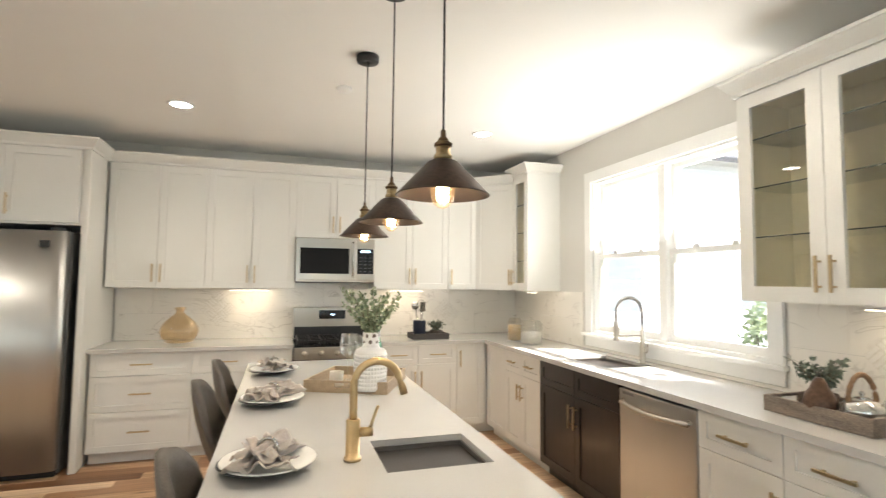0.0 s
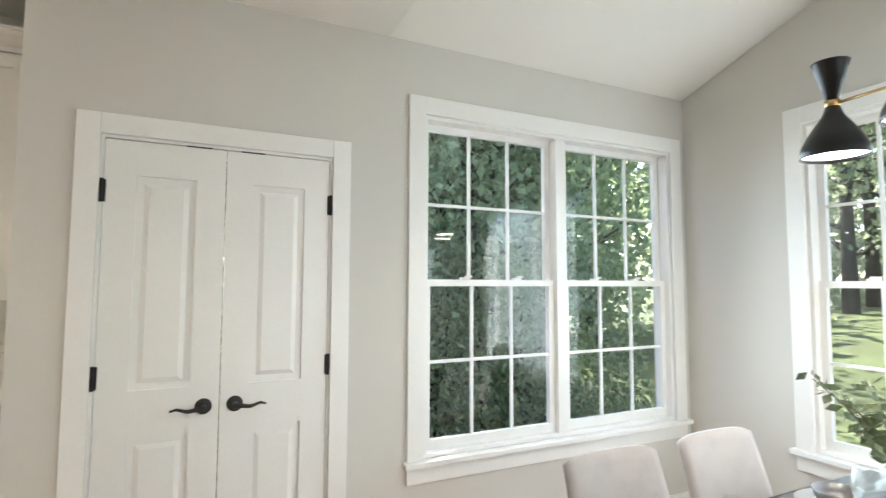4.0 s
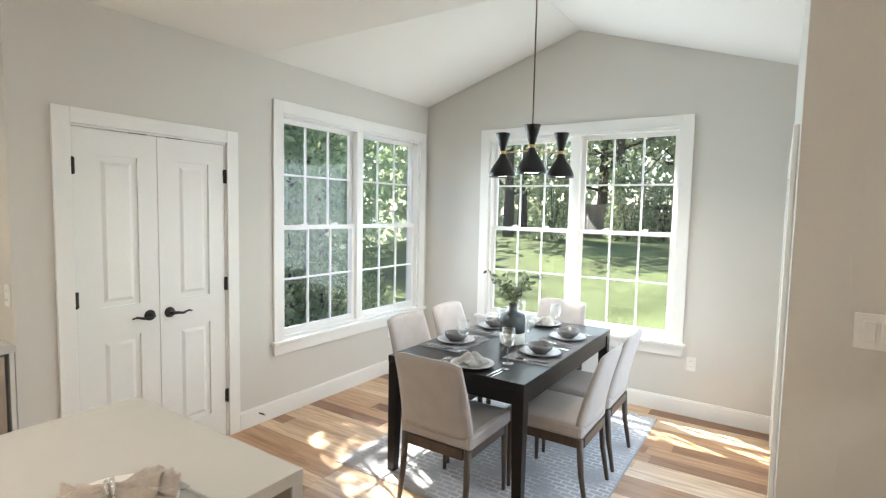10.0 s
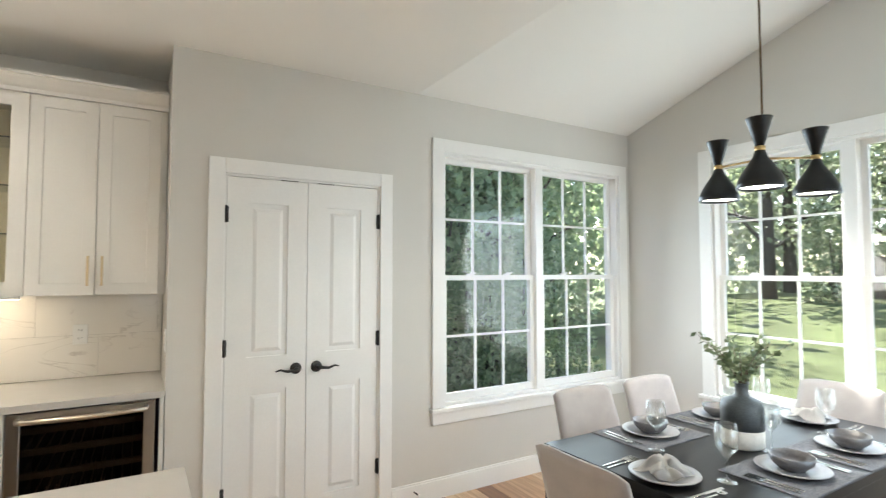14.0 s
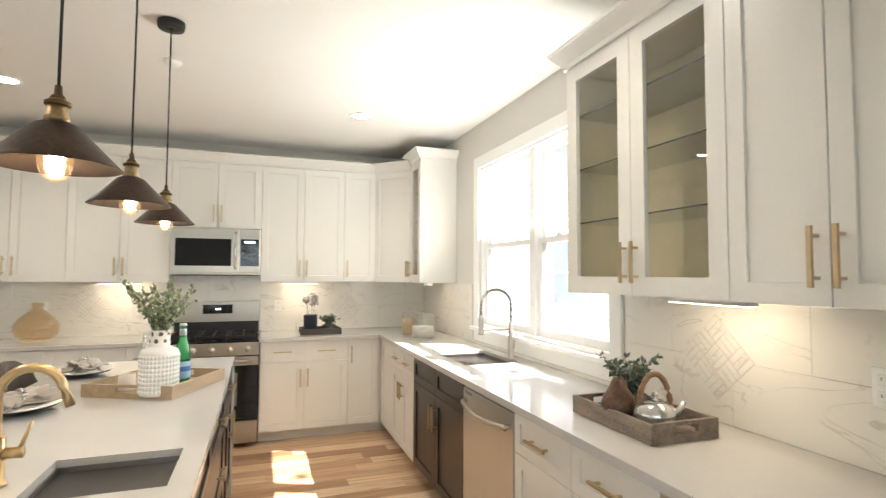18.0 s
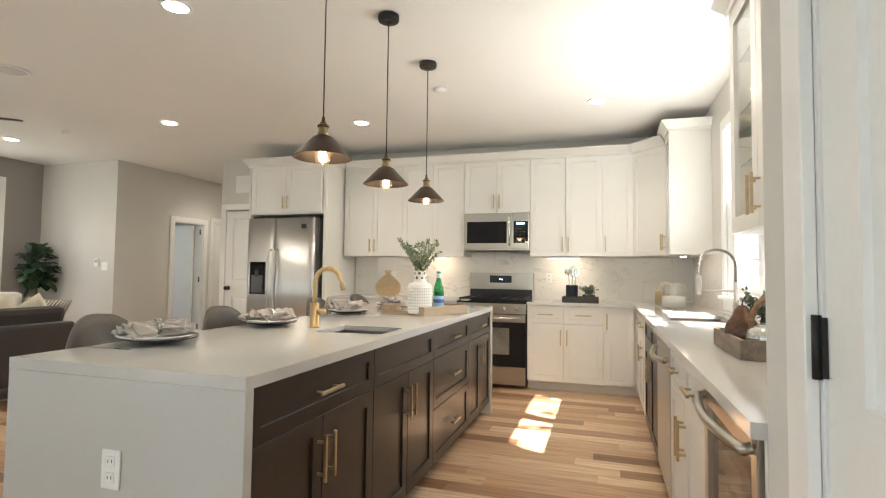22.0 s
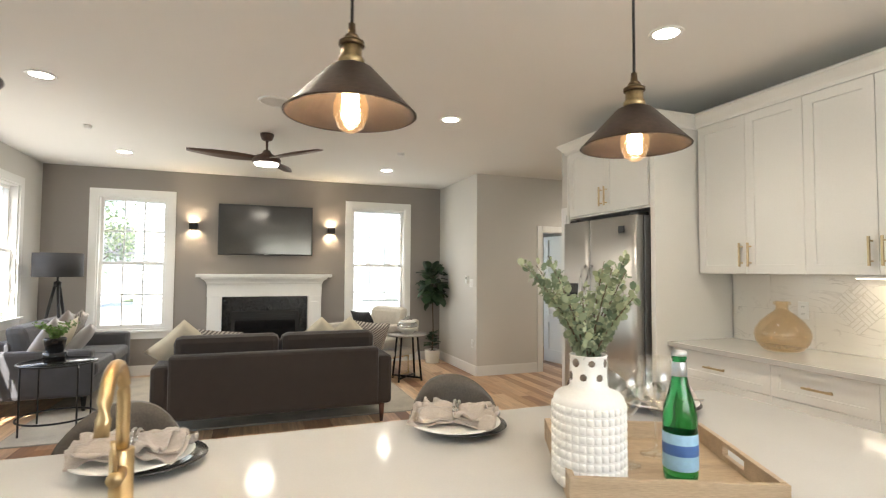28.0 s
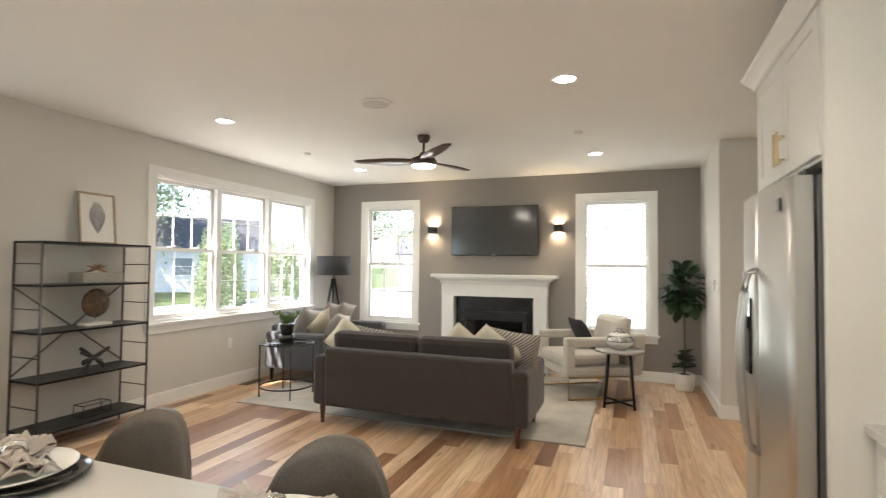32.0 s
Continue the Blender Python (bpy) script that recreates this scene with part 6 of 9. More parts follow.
set_at = [(-2.637, -6.95, -90, True), (-2.637, -7.45, -90, True), (-2.045, -6.88, 90, True), (-2.055, -7.43, 90, True), (-2.41, -6.48, 180, False), (-2.327, -7.785, 0, False)]
for x, y, a, mat_on in set_at:
    m = pose(x, y, TT, 0, 0, a)
    d = 0.004 if mat_on else 0.0
    if mat_on:
        solo("placemat", box(-0.23, 0.23, -0.16, 0.16, 0.0003, 0.0035, 0.001), MATG, "dark grey woven placemat on the dining table", "placemat", "place settings", at=m)
    solo("dinner_plate", plate_bm(), STONEW, "grey stoneware dinner plate on the dining table", "plate", "place settings", at=m @ pose(0, 0, d))
    if mat_on:
        solo("bowl", bowl_bm(), STONEG, "dark grey stoneware bowl on a plate", "bowl", "place settings", at=m @ pose(0, 0, d + 0.0085))
    else:
        solo("napkin", crumple(0.125, 0.085, 3 + len(bpy.data.objects) % 7), NAPK, "crumpled white napkin heaped on a plate", "napkin", "place settings", at=m @ pose(0, 0, d + 0.012))
    for nm, fb, dx in (("fork", fork_bm(), -0.175), ("fork", fork_bm(), -0.20), ("knife", knife_bm(), 0.17), ("spoon", spoon_bm(), 0.195)):
        solo(nm, fb, CHROME, "polished steel %s beside a plate" % nm, nm, "cutlery", at=m @ pose(dx, -0.02, d, 0, 0, 3 if dx < 0 else -3))
    gl = solo("wine_glass", glass_bm(), CLEAR, "clear stemmed wine glass", "glass", "wine glasses", at=m @ pose(0.17 if mat_on else 0.15, 0.16, 0.0))
    gl.visible_shadow = False


def leaves(bm, centre, n, radius, size, rr, squash=1.0, curl=0.25, lo=0.3):
    """Scattered small leaves round a centre, each a folded quad pair."""
    for _ in range(n):
        d = Vector((rr.gauss(0, 1), rr.gauss(0, 1), rr.gauss(0, 1) * squash)).normalized()
        p = Vector(centre) + d * radius * (lo + (1 - lo) * rr.random())
        leaf(bm, p, d, size * rr.uniform(0.6, 1.2), rr, curl)


def leaf(bm, p, d, s, rr, curl=0.25, wide=0.5):
    q = Euler((rr.uniform(-3, 3), rr.uniform(-3, 3), rr.uniform(-3, 3))).to_matrix()
    u = (q @ Vector((1, 0, 0)) + d * 0.8).normalized()
    v = u.cross(q @ Vector((0, 0, 1))).normalized()
    n = u.cross(v)
    a, b, c = p, p + u * s * 0.5 + n * s * curl * 0.3, p + u * s
    l_, r_ = b + v * s * wide * 0.5 - n * s * curl * 0.2, b - v * s * wide * 0.5 - n * s * curl * 0.2
    va, vb, vc, vl, vr = (bm.verts.new(k) for k in (a, b, c, l_, r_))
    for f in ((va, vl, vb), (vb, vl, vc), (va, vb, vr), (vb, vc, vr)):
        bm.faces.new(f)


def round_leaf(bm, p, d, s, rr, curl=0.25, wide=0.85):
    """A nearly round leaf of two cupped halves."""
    q = Euler((rr.uniform(-3, 3), rr.uniform(-3, 3), rr.uniform(-3, 3))).to_matrix()
    u = (q @ Vector((1, 0, 0)) + d * 0.8).normalized()
    v = u.cross(q @ Vector((0, 0, 1))).normalized()
    n = u.cross(v)
    rib = [bm.verts.new(p + u * s * t + n * s * curl * 0.5 * t * (1 - t)) for t in (0.0, 0.5, 1.0)]
    for sg in (-1, 1):
        rim = [bm.verts.new(p + u * s * t + v * (sg * s * wide * w) + n * s * curl * 0.35) for t, w in ((0.18, 0.34), (0.5, 0.5), (0.82, 0.36))]
        for f in ((rib[0], rim[0], rim[1], rib[1]), (rib[1], rim[1], rim[2], rib[2])):
            bm.faces.new(f[::sg]).smooth = True


EUC = leaf_mat("eucalyptus_leaf", (0.13, 0.185, 0.115), (0.42, 0.46, 0.30), 0.35)
OLIVE = leaf_mat("olive_leaf", (0.07, 0.10, 0.045), (0.20, 0.24, 0.13), 0.15)
TWIG = mat("twig", (0.12, 0.08, 0.05), 0.7)


def sprigs(th, base, n, height, spread, leafm, size, seed, per=26, wide=0.6):
    """Branches fanned from a vase's mouth, with leaves along them."""
    rr = random.Random(seed)
    twigs, lv = bmesh.new(), bmesh.new()
    for k in range(n):
        a = 2 * math.pi * (k + rr.random() * 0.6) / n
        r = spread * rr.uniform(0.45, 1.0)
        h = height * rr.uniform(0.65, 1.0)
        pts = [Vector(base) + Vector((r * math.cos(a) * s ** 1.5, r * math.sin(a) * s ** 1.5, h * s)) for s in (0, 0.25, 0.5, 0.75, 1.0)]
        tube(twigs, pts, [0.003, 0.0026, 0.0022, 0.0017, 0.001], 5)
        for j in range(per):
            s = rr.uniform(0.2, 1.0) * 4
            i = min(3, int(s))
            p = pts[i].lerp(pts[i + 1], s - i)
            d = Vector((rr.gauss(0, 1), rr.gauss(0, 1), rr.gauss(0.2, 0.7))).normalized()
            (round_leaf if wide > 0.7 else leaf)(lv, p + d * 0.006, d, size * rr.uniform(0.6, 1.15), rr, 0.25, wide)
    tagged(part("branchwork", twigs, TWIG, th), kind="stuff")
    tagged(part("foliage", lv, leafm, th), kind="stuff")


vs = thing("table_vase", "grey and cream dipped vase with olive branches", "vase", pose(-2.365, -7.10, TT) @ Matrix.Diagonal((1.14, 1.14, 0.94, 1)))
prof = [(0.0, 0.0), (0.07, 0.0), (0.075, 0.01), (0.077, 0.085)]
part("vase_foot", lathe(bmesh.new(), prof + [(0.0, 0.0855)], 30), mat("cream_ceramic", (0.66, 0.62, 0.55), 0.5, var=0.08), vs, "cream lower band")
part("vase_body", lathe(bmesh.new(), [(0.0, 0.086), (0.077, 0.086), (0.078, 0.19), (0.07, 0.215), (0.03, 0.235), (0.024, 0.25), (0.024, 0.29), (0.03, 0.30), (0.026, 0.30), (0.02, 0.26), (0.0, 0.25)], 30), mat("slate_ceramic", (0.075, 0.085, 0.09), 0.45, var=0.2, fine=160, bump=0.08), vs)
sprigs(vs, (0, 0, 0.27), 13, 0.26, 0.22, OLIVE, 0.038, 11)

# ---- living room ----
SOFA = mat("brown_grey_weave", (0.050, 0.041, 0.037), 0.92, var=0.08, scale=10, fine=380, bump=0.25, sheen=0.25, spec=0.2)
GREYS = mat("slate_weave", (0.085, 0.085, 0.092), 0.92, var=0.08, scale=10, fine=380, bump=0.25, sheen=0.2, spec=0.2)
CREAM = mat("cream_boucle", (0.60, 0.56, 0.49), 0.95, var=0.07, scale=25, fine=220, bump=0.5, sheen=0.3, spec=0.2)
OAKY = mat("red_walnut", (0.10, 0.035, 0.02), 0.4, var=0.2, fine=40, stretch=(5, 5, 0.6))
RUG2 = mat("oatmeal_rug", (0.50, 0.46, 0.39), 0.95, var=0.22, scale=4, fine=90, bump=0.5, spec=0.1, tint=(0.36, 0.34, 0.30))


def pillow(at, w, label, material, h=0.13):
    solo("throw_pillow", soft(bmesh.new(), w, w, h, puff=0.55), material, label, "pillow", "throw pillows", at=at)


def stripe_mat(name, base, line, scale, rot=0.0):
    m = bpy.data.materials.new(name)
    m.use_nodes = True
    n, l = m.node_tree.nodes, m.node_tree.links
    b = n["Principled BSDF"]
    tc, mp, wv, rp = n.new("ShaderNodeTexCoord"), n.new("ShaderNodeMapping"), n.new("ShaderNodeTexWave"), n.new("ShaderNodeValToRGB")
    mp.inputs["Rotation"].default_value = (0, 0, rot)
    wv.inputs["Scale"].default_value, wv.inputs["Distortion"].default_value, wv.inputs["Detail"].default_value = scale, 2.5, 1
    rp.color_ramp.elements[0].position, rp.color_ramp.elements[1].position = 0.42, 0.55
    rp.color_ramp.elements[0].color, rp.color_ramp.elements[1].color = (*line, 1), (*base, 1)
    l.new(tc.outputs["Object"], mp.inputs[0])
    l.new(mp.outputs[0], wv.inputs[0])
    l.new(wv.outputs[0], rp.inputs[0])
    l.new(rp.outputs[0], b.inputs["Base Color"])
    b.inputs["Roughness"].default_value = 0.9
    return m


PATT = stripe_mat("patterned_weave", (0.46, 0.42, 0.37), (0.14, 0.12, 0.11), 14, 0.7)
IVORY = mat("ivory_linen", (0.66, 0.60, 0.47), 0.9, var=0.06, fine=300, bump=0.25)
TAUPE = mat("taupe_velvet", (0.23, 0.19, 0.17), 0.8, var=0.12, fine=200, sheen=0.5, bump=0.1)
SILVER = mat("silver_satin", (0.40, 0.38, 0.37), 0.6, var=0.12, fine=160, sheen=0.4, bump=0.1)
NAVYP = stripe_mat("black_print", (0.014, 0.014, 0.017), (0.035, 0.035, 0.04), 9, 0.3)


def sofa(at, w, material, legs, label, cushions=2):
    """Local: back towards -y, seat towards +y, w wide."""
    th = thing("sofa", label, "sofa", at)
    part("back_frame", box(-w / 2 + 0.13, w / 2 - 0.13, 0.0, 0.15, 0.17, 0.70, 0.03), material, th)
    part("base_frame", box(-w / 2 + 0.10, w / 2 - 0.10, 0.02, 0.84, 0.16, 0.33, 0.02), material, th)
    for s in (-1, 1):
        x0, x1 = (-w / 2, -w / 2 + 0.145) if s < 0 else (w / 2 - 0.145, w / 2)
        part("arm", box(x0, x1, 0.015, 0.86, 0.165, 0.62, 0.035), material, th)
    cw = (w - 0.30) / cushions
    for k in range(cushions):
        xa = -w / 2 + 0.15 + k * cw
        part("seat_cushion", box(xa + 0.004, xa + cw - 0.004, 0.16, 0.87, 0.33, 0.47, 0.04), material, th)
        bm = box(xa + 0.004, xa + cw - 0.004, 0.10, 0.28, 0.44, 0.84, 0.06)
        for v in bm.verts:
            v.co.y -= (v.co.z - 0.44) * 0.22 - 0.06
            if v.co.z > 0.7:
                v.co.z += 0.018 * math.cos((v.co.x - xa - cw / 2) * 2.6 / cw)
        part("back_cushion", bm, material, th)
    for s in (-1, 1):
        for y in (0.06, 0.78):
            part("leg", lathe(bmesh.new(), [(0.016, 0.0), (0.028, 0.166), (0.0, 0.167)], 12, (s * (w / 2 - 0.09), y, 0)), legs, th)
    return th


rug = thing("living_rug", "oatmeal area rug under the seating group", "rug", pose(-7.45, -3.58, 0))
part("rug_field", box(-1.30, 1.30, -1.78, 1.78, 0.001, 0.012, 0.003), RUG2, rug)
part("binding", box(-1.31, 1.31, -1.79, 1.79, 0.0008, 0.007), mat("rug_binding", (0.30, 0.29, 0.26), 0.9), rug)

sofa(pose(-5.86, -3.23, 0, 0, 0, 90), 2.03, SOFA, OAKY, "brown-grey upholstered sofa seen from behind")
sofa(pose(-7.93, -5.80, 0, 0, 0, 0), 1.72, GREYS, BLACKM, "slate grey sofa below the triple window heaped with pillows")
# pillows along the brown sofa: x, y, z, lean, turn
for y, tilt, m, lab, s in ((-4.02, -62, IVORY, "ivory linen throw pillow on the sofa", 0.46), (-3.78, -58, PATT, "patterned throw pillow leaning on the sofa", 0.42), (-2.86, -60, IVORY, "ivory linen throw pillow on the sofa", 0.46),
                           (-2.60, -56, IVORY, "soft ivory throw pillow beside the sofa arm", 0.48), (-2.42, -70, PATT, "dark striped throw pillow against the sofa arm", 0.46)):
    pillow(pose(-6.20 - (0.04 if m == PATT else 0), y, 0.70, 0, tilt, 0) @ pose(0, 0, 0, 0, 0, 45 if m == IVORY else 8), s, lab, m)
for x, y, z, tl, m, lab, s in ((-7.36, -5.42, 0.68, 62, SILVER, "silver satin throw pillow on the grey sofa", 0.5), (-7.62, -5.36, 0.66, 58, IVORY, "ivory throw pillow on the grey sofa", 0.42), (-8.05, -5.50, 0.70, 64, TAUPE, "taupe velvet throw pillow on the grey sofa", 0.5),
                               (-8.34, -5.46, 0.70, 60, PATT, "patterned throw pillow on the grey sofa", 0.48), (-7.85, -5.25, 0.62, 55, SILVER, "grey satin throw pillow in front of others", 0.42)):
    pillow(pose(x, y, z, tl, 0, 0) @ pose(0, 0, 0, 0, 0, 12 if m != IVORY else 45), s, lab, m)

# armchair on a brass sled frame
ac = thing("armchair", "cream upholstered armchair on a brass sled base", "armchair", pose(-8.05, -1.96, 0.012, 0, 0, -150) @ Matrix.Diagonal((1.14, 1.1, 1.04, 1)))
for s in (-1, 1):
    x0, x1 = (-0.38, -0.29) if s < 0 else (0.29, 0.38)
    bm = box(x0, x1, -0.36, 0.38, 0.56, 0.66, 0.025)
    part("arm", bm, CREAM, ac)
    part("arm_front", box(x0, x1, 0.28, 0.38, 0.26, 0.575, 0.02), CREAM, ac)
    bm = tube(bmesh.new(), [(s * 0.335, 0.33, 0.012), (s * 0.335, 0.33, 0.24), (s * 0.335, -0.33, 0.24), (s * 0.335, -0.33, 0.012)], 0.012, 6, close=True)
    part("sled_leg", bm, BRASS, ac)
part("seat_base", box(-0.37, 0.37, -0.36, 0.38, 0.25, 0.34, 0.02), CREAM, ac)
part("seat_cushion", box(-0.285, 0.285, -0.26, 0.39, 0.34, 0.47, 0.045), CREAM, ac)
bm = box(-0.38, 0.38, -0.45, -0.33, 0.25, 0.70, 0.03)
for v in bm.verts:
    v.co.y -= max(0, v.co.z - 0.4) * 0.15
part("backrest", bm, CREAM, ac)
bm = box(-0.27, 0.27, -0.34, -0.18, 0.46, 0.86, 0.06)
for v in bm.verts:
    v.co.y -= (v.co.z - 0.46) * 0.22
part("back_cushion", bm, CREAM, ac)
pillow(pose(-8.06, -2.00, 0.68, 0, 0, -150) @ pose(0.1, -0.05, 0, 62, 0, 0), 0.40, "black printed throw pillow on the armchair", NAVYP)

# round side table with a vase, by the armchair
STONET = marble_mat("grey_stone_top", (0.35, 0.33, 0.32), (0.15, 0.14, 0.14), 3.0, 0.25, 0.7, 0.06)
s1 = thing("side_table", "round stone-topped side table with dark crossed legs", "side table", pose(-7.60, -1.56, 0.0))
part("tabletop", lathe(bmesh.new(), [(0.0, 0.575), (0.25, 0.575), (0.255, 0.58), (0.255, 0.595), (0.25, 0.6), (0.0, 0.6)], 40), STONET, s1)
for k in range(4):
    a = math.pi / 4 + k * math.pi / 2
    part("leg", tube(bmesh.new(), [(0.15 * math.cos(a), 0.15 * math.sin(a), 0.574), (0.215 * math.cos(a), 0.215 * math.sin(a), 0.0)], 0.014, 8), BLACKW, s1)
for k in range(2):
    a = math.pi / 4 + k * math.pi / 2
    part("stretcher", tube(bmesh.new(), [(0.2 * math.cos(a), 0.2 * math.sin(a), 0.04 + 0.001 * k), (-0.2 * math.cos(a), -0.2 * math.sin(a), 0.04 + 0.001 * k)], 0.013, 8), BLACKW, s1)
vz = thing("round_vase", "banded white and silver round vase on the side table", "vase", pose(-7.60, -1.56, 0.6))
part("lower_bowl", lathe(bmesh.new(), [(0.0, 0.0), (0.07, 0.0), (0.13, 0.06), (0.137, 0.085)], 32), WHITEIN, vz)
part("silver_band", lathe(bmesh.new(), [(0.137, 0.0855), (0.139, 0.095), (0.13, 0.125), (0.112, 0.145)], 32), CHROME, vz, "mirror silver band")
part("upper_band", lathe(bmesh.new(), [(0.112, 0.1455), (0.10, 0.155), (0.075, 0.175)], 32), WHITEIN, vz)
part("neck", lathe(bmesh.new(), [(0.075, 0.1755), (0.035, 0.195), (0.028, 0.205), (0.033, 0.222), (0.027, 0.222), (0.02, 0.2), (0.0, 0.19)], 32), CHROME, vz)

# round glass side table with a potted fern
s2 = thing("glass_side_table", "round black metal side table with a glass top", "side table", pose(-6.58, -5.07, 0.0))
part("rim", tube(bmesh.new(), [(0.29 * math.cos(a), 0.29 * math.sin(a), 0.59) for a in [2 * math.pi * k / 36 for k in range(36)]], 0.009, 6, close=True), BLACKM, s2)
part("glass_top", lathe(bmesh.new(), [(0.0, 0.59), (0.285, 0.59), (0.285, 0.598), (0.0, 0.598)], 36), glass_mat("dark_glass_top", (0.45, 0.46, 0.47)), s2)
part("lower_ring", tube(bmesh.new(), [(0.285 * math.cos(a), 0.285 * math.sin(a), 0.12) for a in [2 * math.pi * k / 36 for k in range(36)]], 0.009, 6, close=True), BLACKM, s2)
for k in range(4):
    a = math.pi / 4 + k * math.pi / 2
    part("leg", tube(bmesh.new(), [(0.29 * math.cos(a), 0.29 * math.sin(a), 0.0), (0.29 * math.cos(a), 0.29 * math.sin(a), 0.59)], 0.008, 6), BLACKM, s2)
FERN = leaf_mat("fern_leaf", (0.05, 0.12, 0.02), (0.18, 0.30, 0.07), 0.25)
pt = thing("potted_fern", "green fern in a black glazed pot on a glass table", "potted plant", pose(-6.62, -5.11, 0.599))
part("saucer", lathe(bmesh.new(), [(0.0, 0.0), (0.08, 0.0), (0.095, 0.03), (0.09, 0.075), (0.075, 0.08), (0.0, 0.081)], 24), BLACKG, pt)
part("pot", lathe(bmesh.new(), [(0.0, 0.082), (0.065, 0.082), (0.085, 0.19), (0.082, 0.20), (0.07, 0.19), (0.0, 0.185)], 24), BLACKG, pt)
sprigs(pt, (0, 0, 0.18), 16, 0.17, 0.17, FERN, 0.03, 21, 34)

# fireplace
fp = thing("fireplace", "white fireplace mantel round a black gas firebox", "fireplace", pose(LX + 0.001, -3.29, 0, 0, 0, 90))
MW = 0.765
for s in (-1, 1):
    x0, x1 = (-MW, -MW + 0.185) if s < 0 else (MW - 0.185, MW)
    lg = part("pilaster", box(x0, x1, -0.15, 0, 0.15, 1.04, 0.003), TRIM, fp)
    part("plinth", box(x0 - 0.012, x1 + 0.012, -0.165, 0, 0.0, 0.15, 0.003), TRIM, lg)
    part("panel_moulding", box(x0 + 0.04, x1 - 0.04, -0.156, -0.1502, 0.22, 0.96, 0.002), TRIM, lg)
part("frieze", box(-MW - 0.005, MW + 0.005, -0.155, 0, 1.041, 1.21, 0.003), TRIM, fp)
prof = [(0.155, 1.211), (0.165, 1.225), (0.17, 1.25), (0.195, 1.275), (0.225, 1.29), (0.23, 1.311)]
bm = bmesh.new()
ring = [[bm.verts.new(p) for p in ((-MW - d + 0.15, 0, z), (-MW - d + 0.15, -d, z), (MW + d - 0.15, -d, z), (MW + d - 0.15, 0, z))] for d, z in prof]
for a, b in zip(ring, ring[1:]):
    for i in range(3):
        bm.faces.new((a[i], a[i + 1], b[i + 1], b[i]))
bm.faces.new(ring[0])
bm.faces.new(ring[-1])
part("cornice", bm, TRIM, fp)
part("mantel_shelf", box(-0.905, 0.905, -0.255, 0, 1.312, 1.357, 0.005), TRIM, fp)
part("surround_slab", box(-MW + 0.186, MW - 0.186, -0.03, 0, 0.0, 1.04, 0.002), mat("black_granite", (0.016, 0.016, 0.017), 0.25, var=0.3, scale=30, fine=150), fp, "black granite surround")
fb = part("firebox_frame", box(-0.46, 0.46, -0.045, -0.031, 0.10, 0.83, 0.004), IRON, fp)
part("firebox_glass", box(-0.41, 0.41, -0.05, -0.0455, 0.22, 0.70, 0.001), BLACKG, fb)
for z in (0.73, 0.755, 0.78, 0.13, 0.155, 0.18):
    part("louvre", box(-0.42, 0.42, -0.056, -0.0455, z, z + 0.012, 0.001), BLACKP, fb)
solo("hearth", box(LX + 0.002, LX + 0.42, -4.08, -2.53, 0.001, 0.03, 0.004), bpy.data.materials["black_granite"], "low black granite hearth slab", "hearth")

# television, sconces, fan
tv = thing("television", "large flat black television above the mantel", "television", pose(LX + 0.002, -3.30, 1.985, 0, 0, 90))
part("bracket", box(-0.25, 0.25, -0.035, -0.001, -0.15, 0.15), BLACKP, tv)
part("case", box(-0.64, 0.64, -0.075, -0.036, -0.358, 0.358, 0.006), BLACKP, tv)
# base grey stands in for the room mirrored in a black screen
part("screen", box(-0.625, 0.625, -0.0775, -0.0753, -0.34, 0.344, 0.0006), mat("tv_screen", (0.045, 0.043, 0.041), 0.14, var=0.05, bump=0, spec=0.9), tv)
part("logo_bar", box(-0.03, 0.03, -0.0765, -0.0753, -0.353, -0.345), STEEL, tv)
for y in (-4.25, -2.385):
    sc = thing("wall_sconce", "black box wall sconce shining up and down", "wall lamp", pose(LX + 0.001, y, 2.01, 0, 0, 90), "sconces by the television")
    bm = bmesh.new()
    bx(bm, -0.055, -0.047, -0.11, 0, -0.045, 0.045)
    bx(bm, 0.047, 0.055, -0.11, 0, -0.045, 0.045)
    bx(bm, -0.047, 0.047, -0.11, -0.102, -0.045, 0.045)
    bx(bm, -0.047, 0.047, -0.012, 0, -0.045, 0.045)
    part("shell", bm, BLACKM, sc)
    part("emitter", box(-0.04, 0.04, -0.09, -0.02, -0.006, 0.006), glow("sconce_glow", (1.0, 0.82, 0.58), 20.0) if y < -4 else bpy.data.materials["sconce_glow"], sc)
    for s in (-1, 1):
        lamp = new("sconce_lamp", bpy.data.lights.new("sconce_lamp", "AREA"))
        lamp.data.shape, lamp.data.size, lamp.data.size_y, lamp.data.energy, lamp.data.color = "RECTANGLE", 0.07, 0.06, SCONCE_W, (1.0, 0.74, 0.46)
        lamp.parent = sc
        lamp.matrix_basis = pose(0, -0.055, s * 0.012, 0 if s < 0 else 180, 0, 0)

FANW = mat("fan_wood", (0.095, 0.052, 0.036), 0.4, var=0.2, scale=4, fine=40, stretch=(1, 8, 1))
fn = thing("ceiling_fan", "dark bronze three-blade ceiling fan with a lit disc", "ceiling fan", pose(-6.42, -3.37, 0))
part("canopy", lathe(bmesh.new(), [(0.025, 2.69), (0.05, 2.70), (0.065, 2.74), (0.066, 2.76)], 24), FANW, fn)
part("downrod", tube(bmesh.new(), [(0, 0, 2.58), (0, 0, 2.70)], 0.012, 10), FANW, fn)
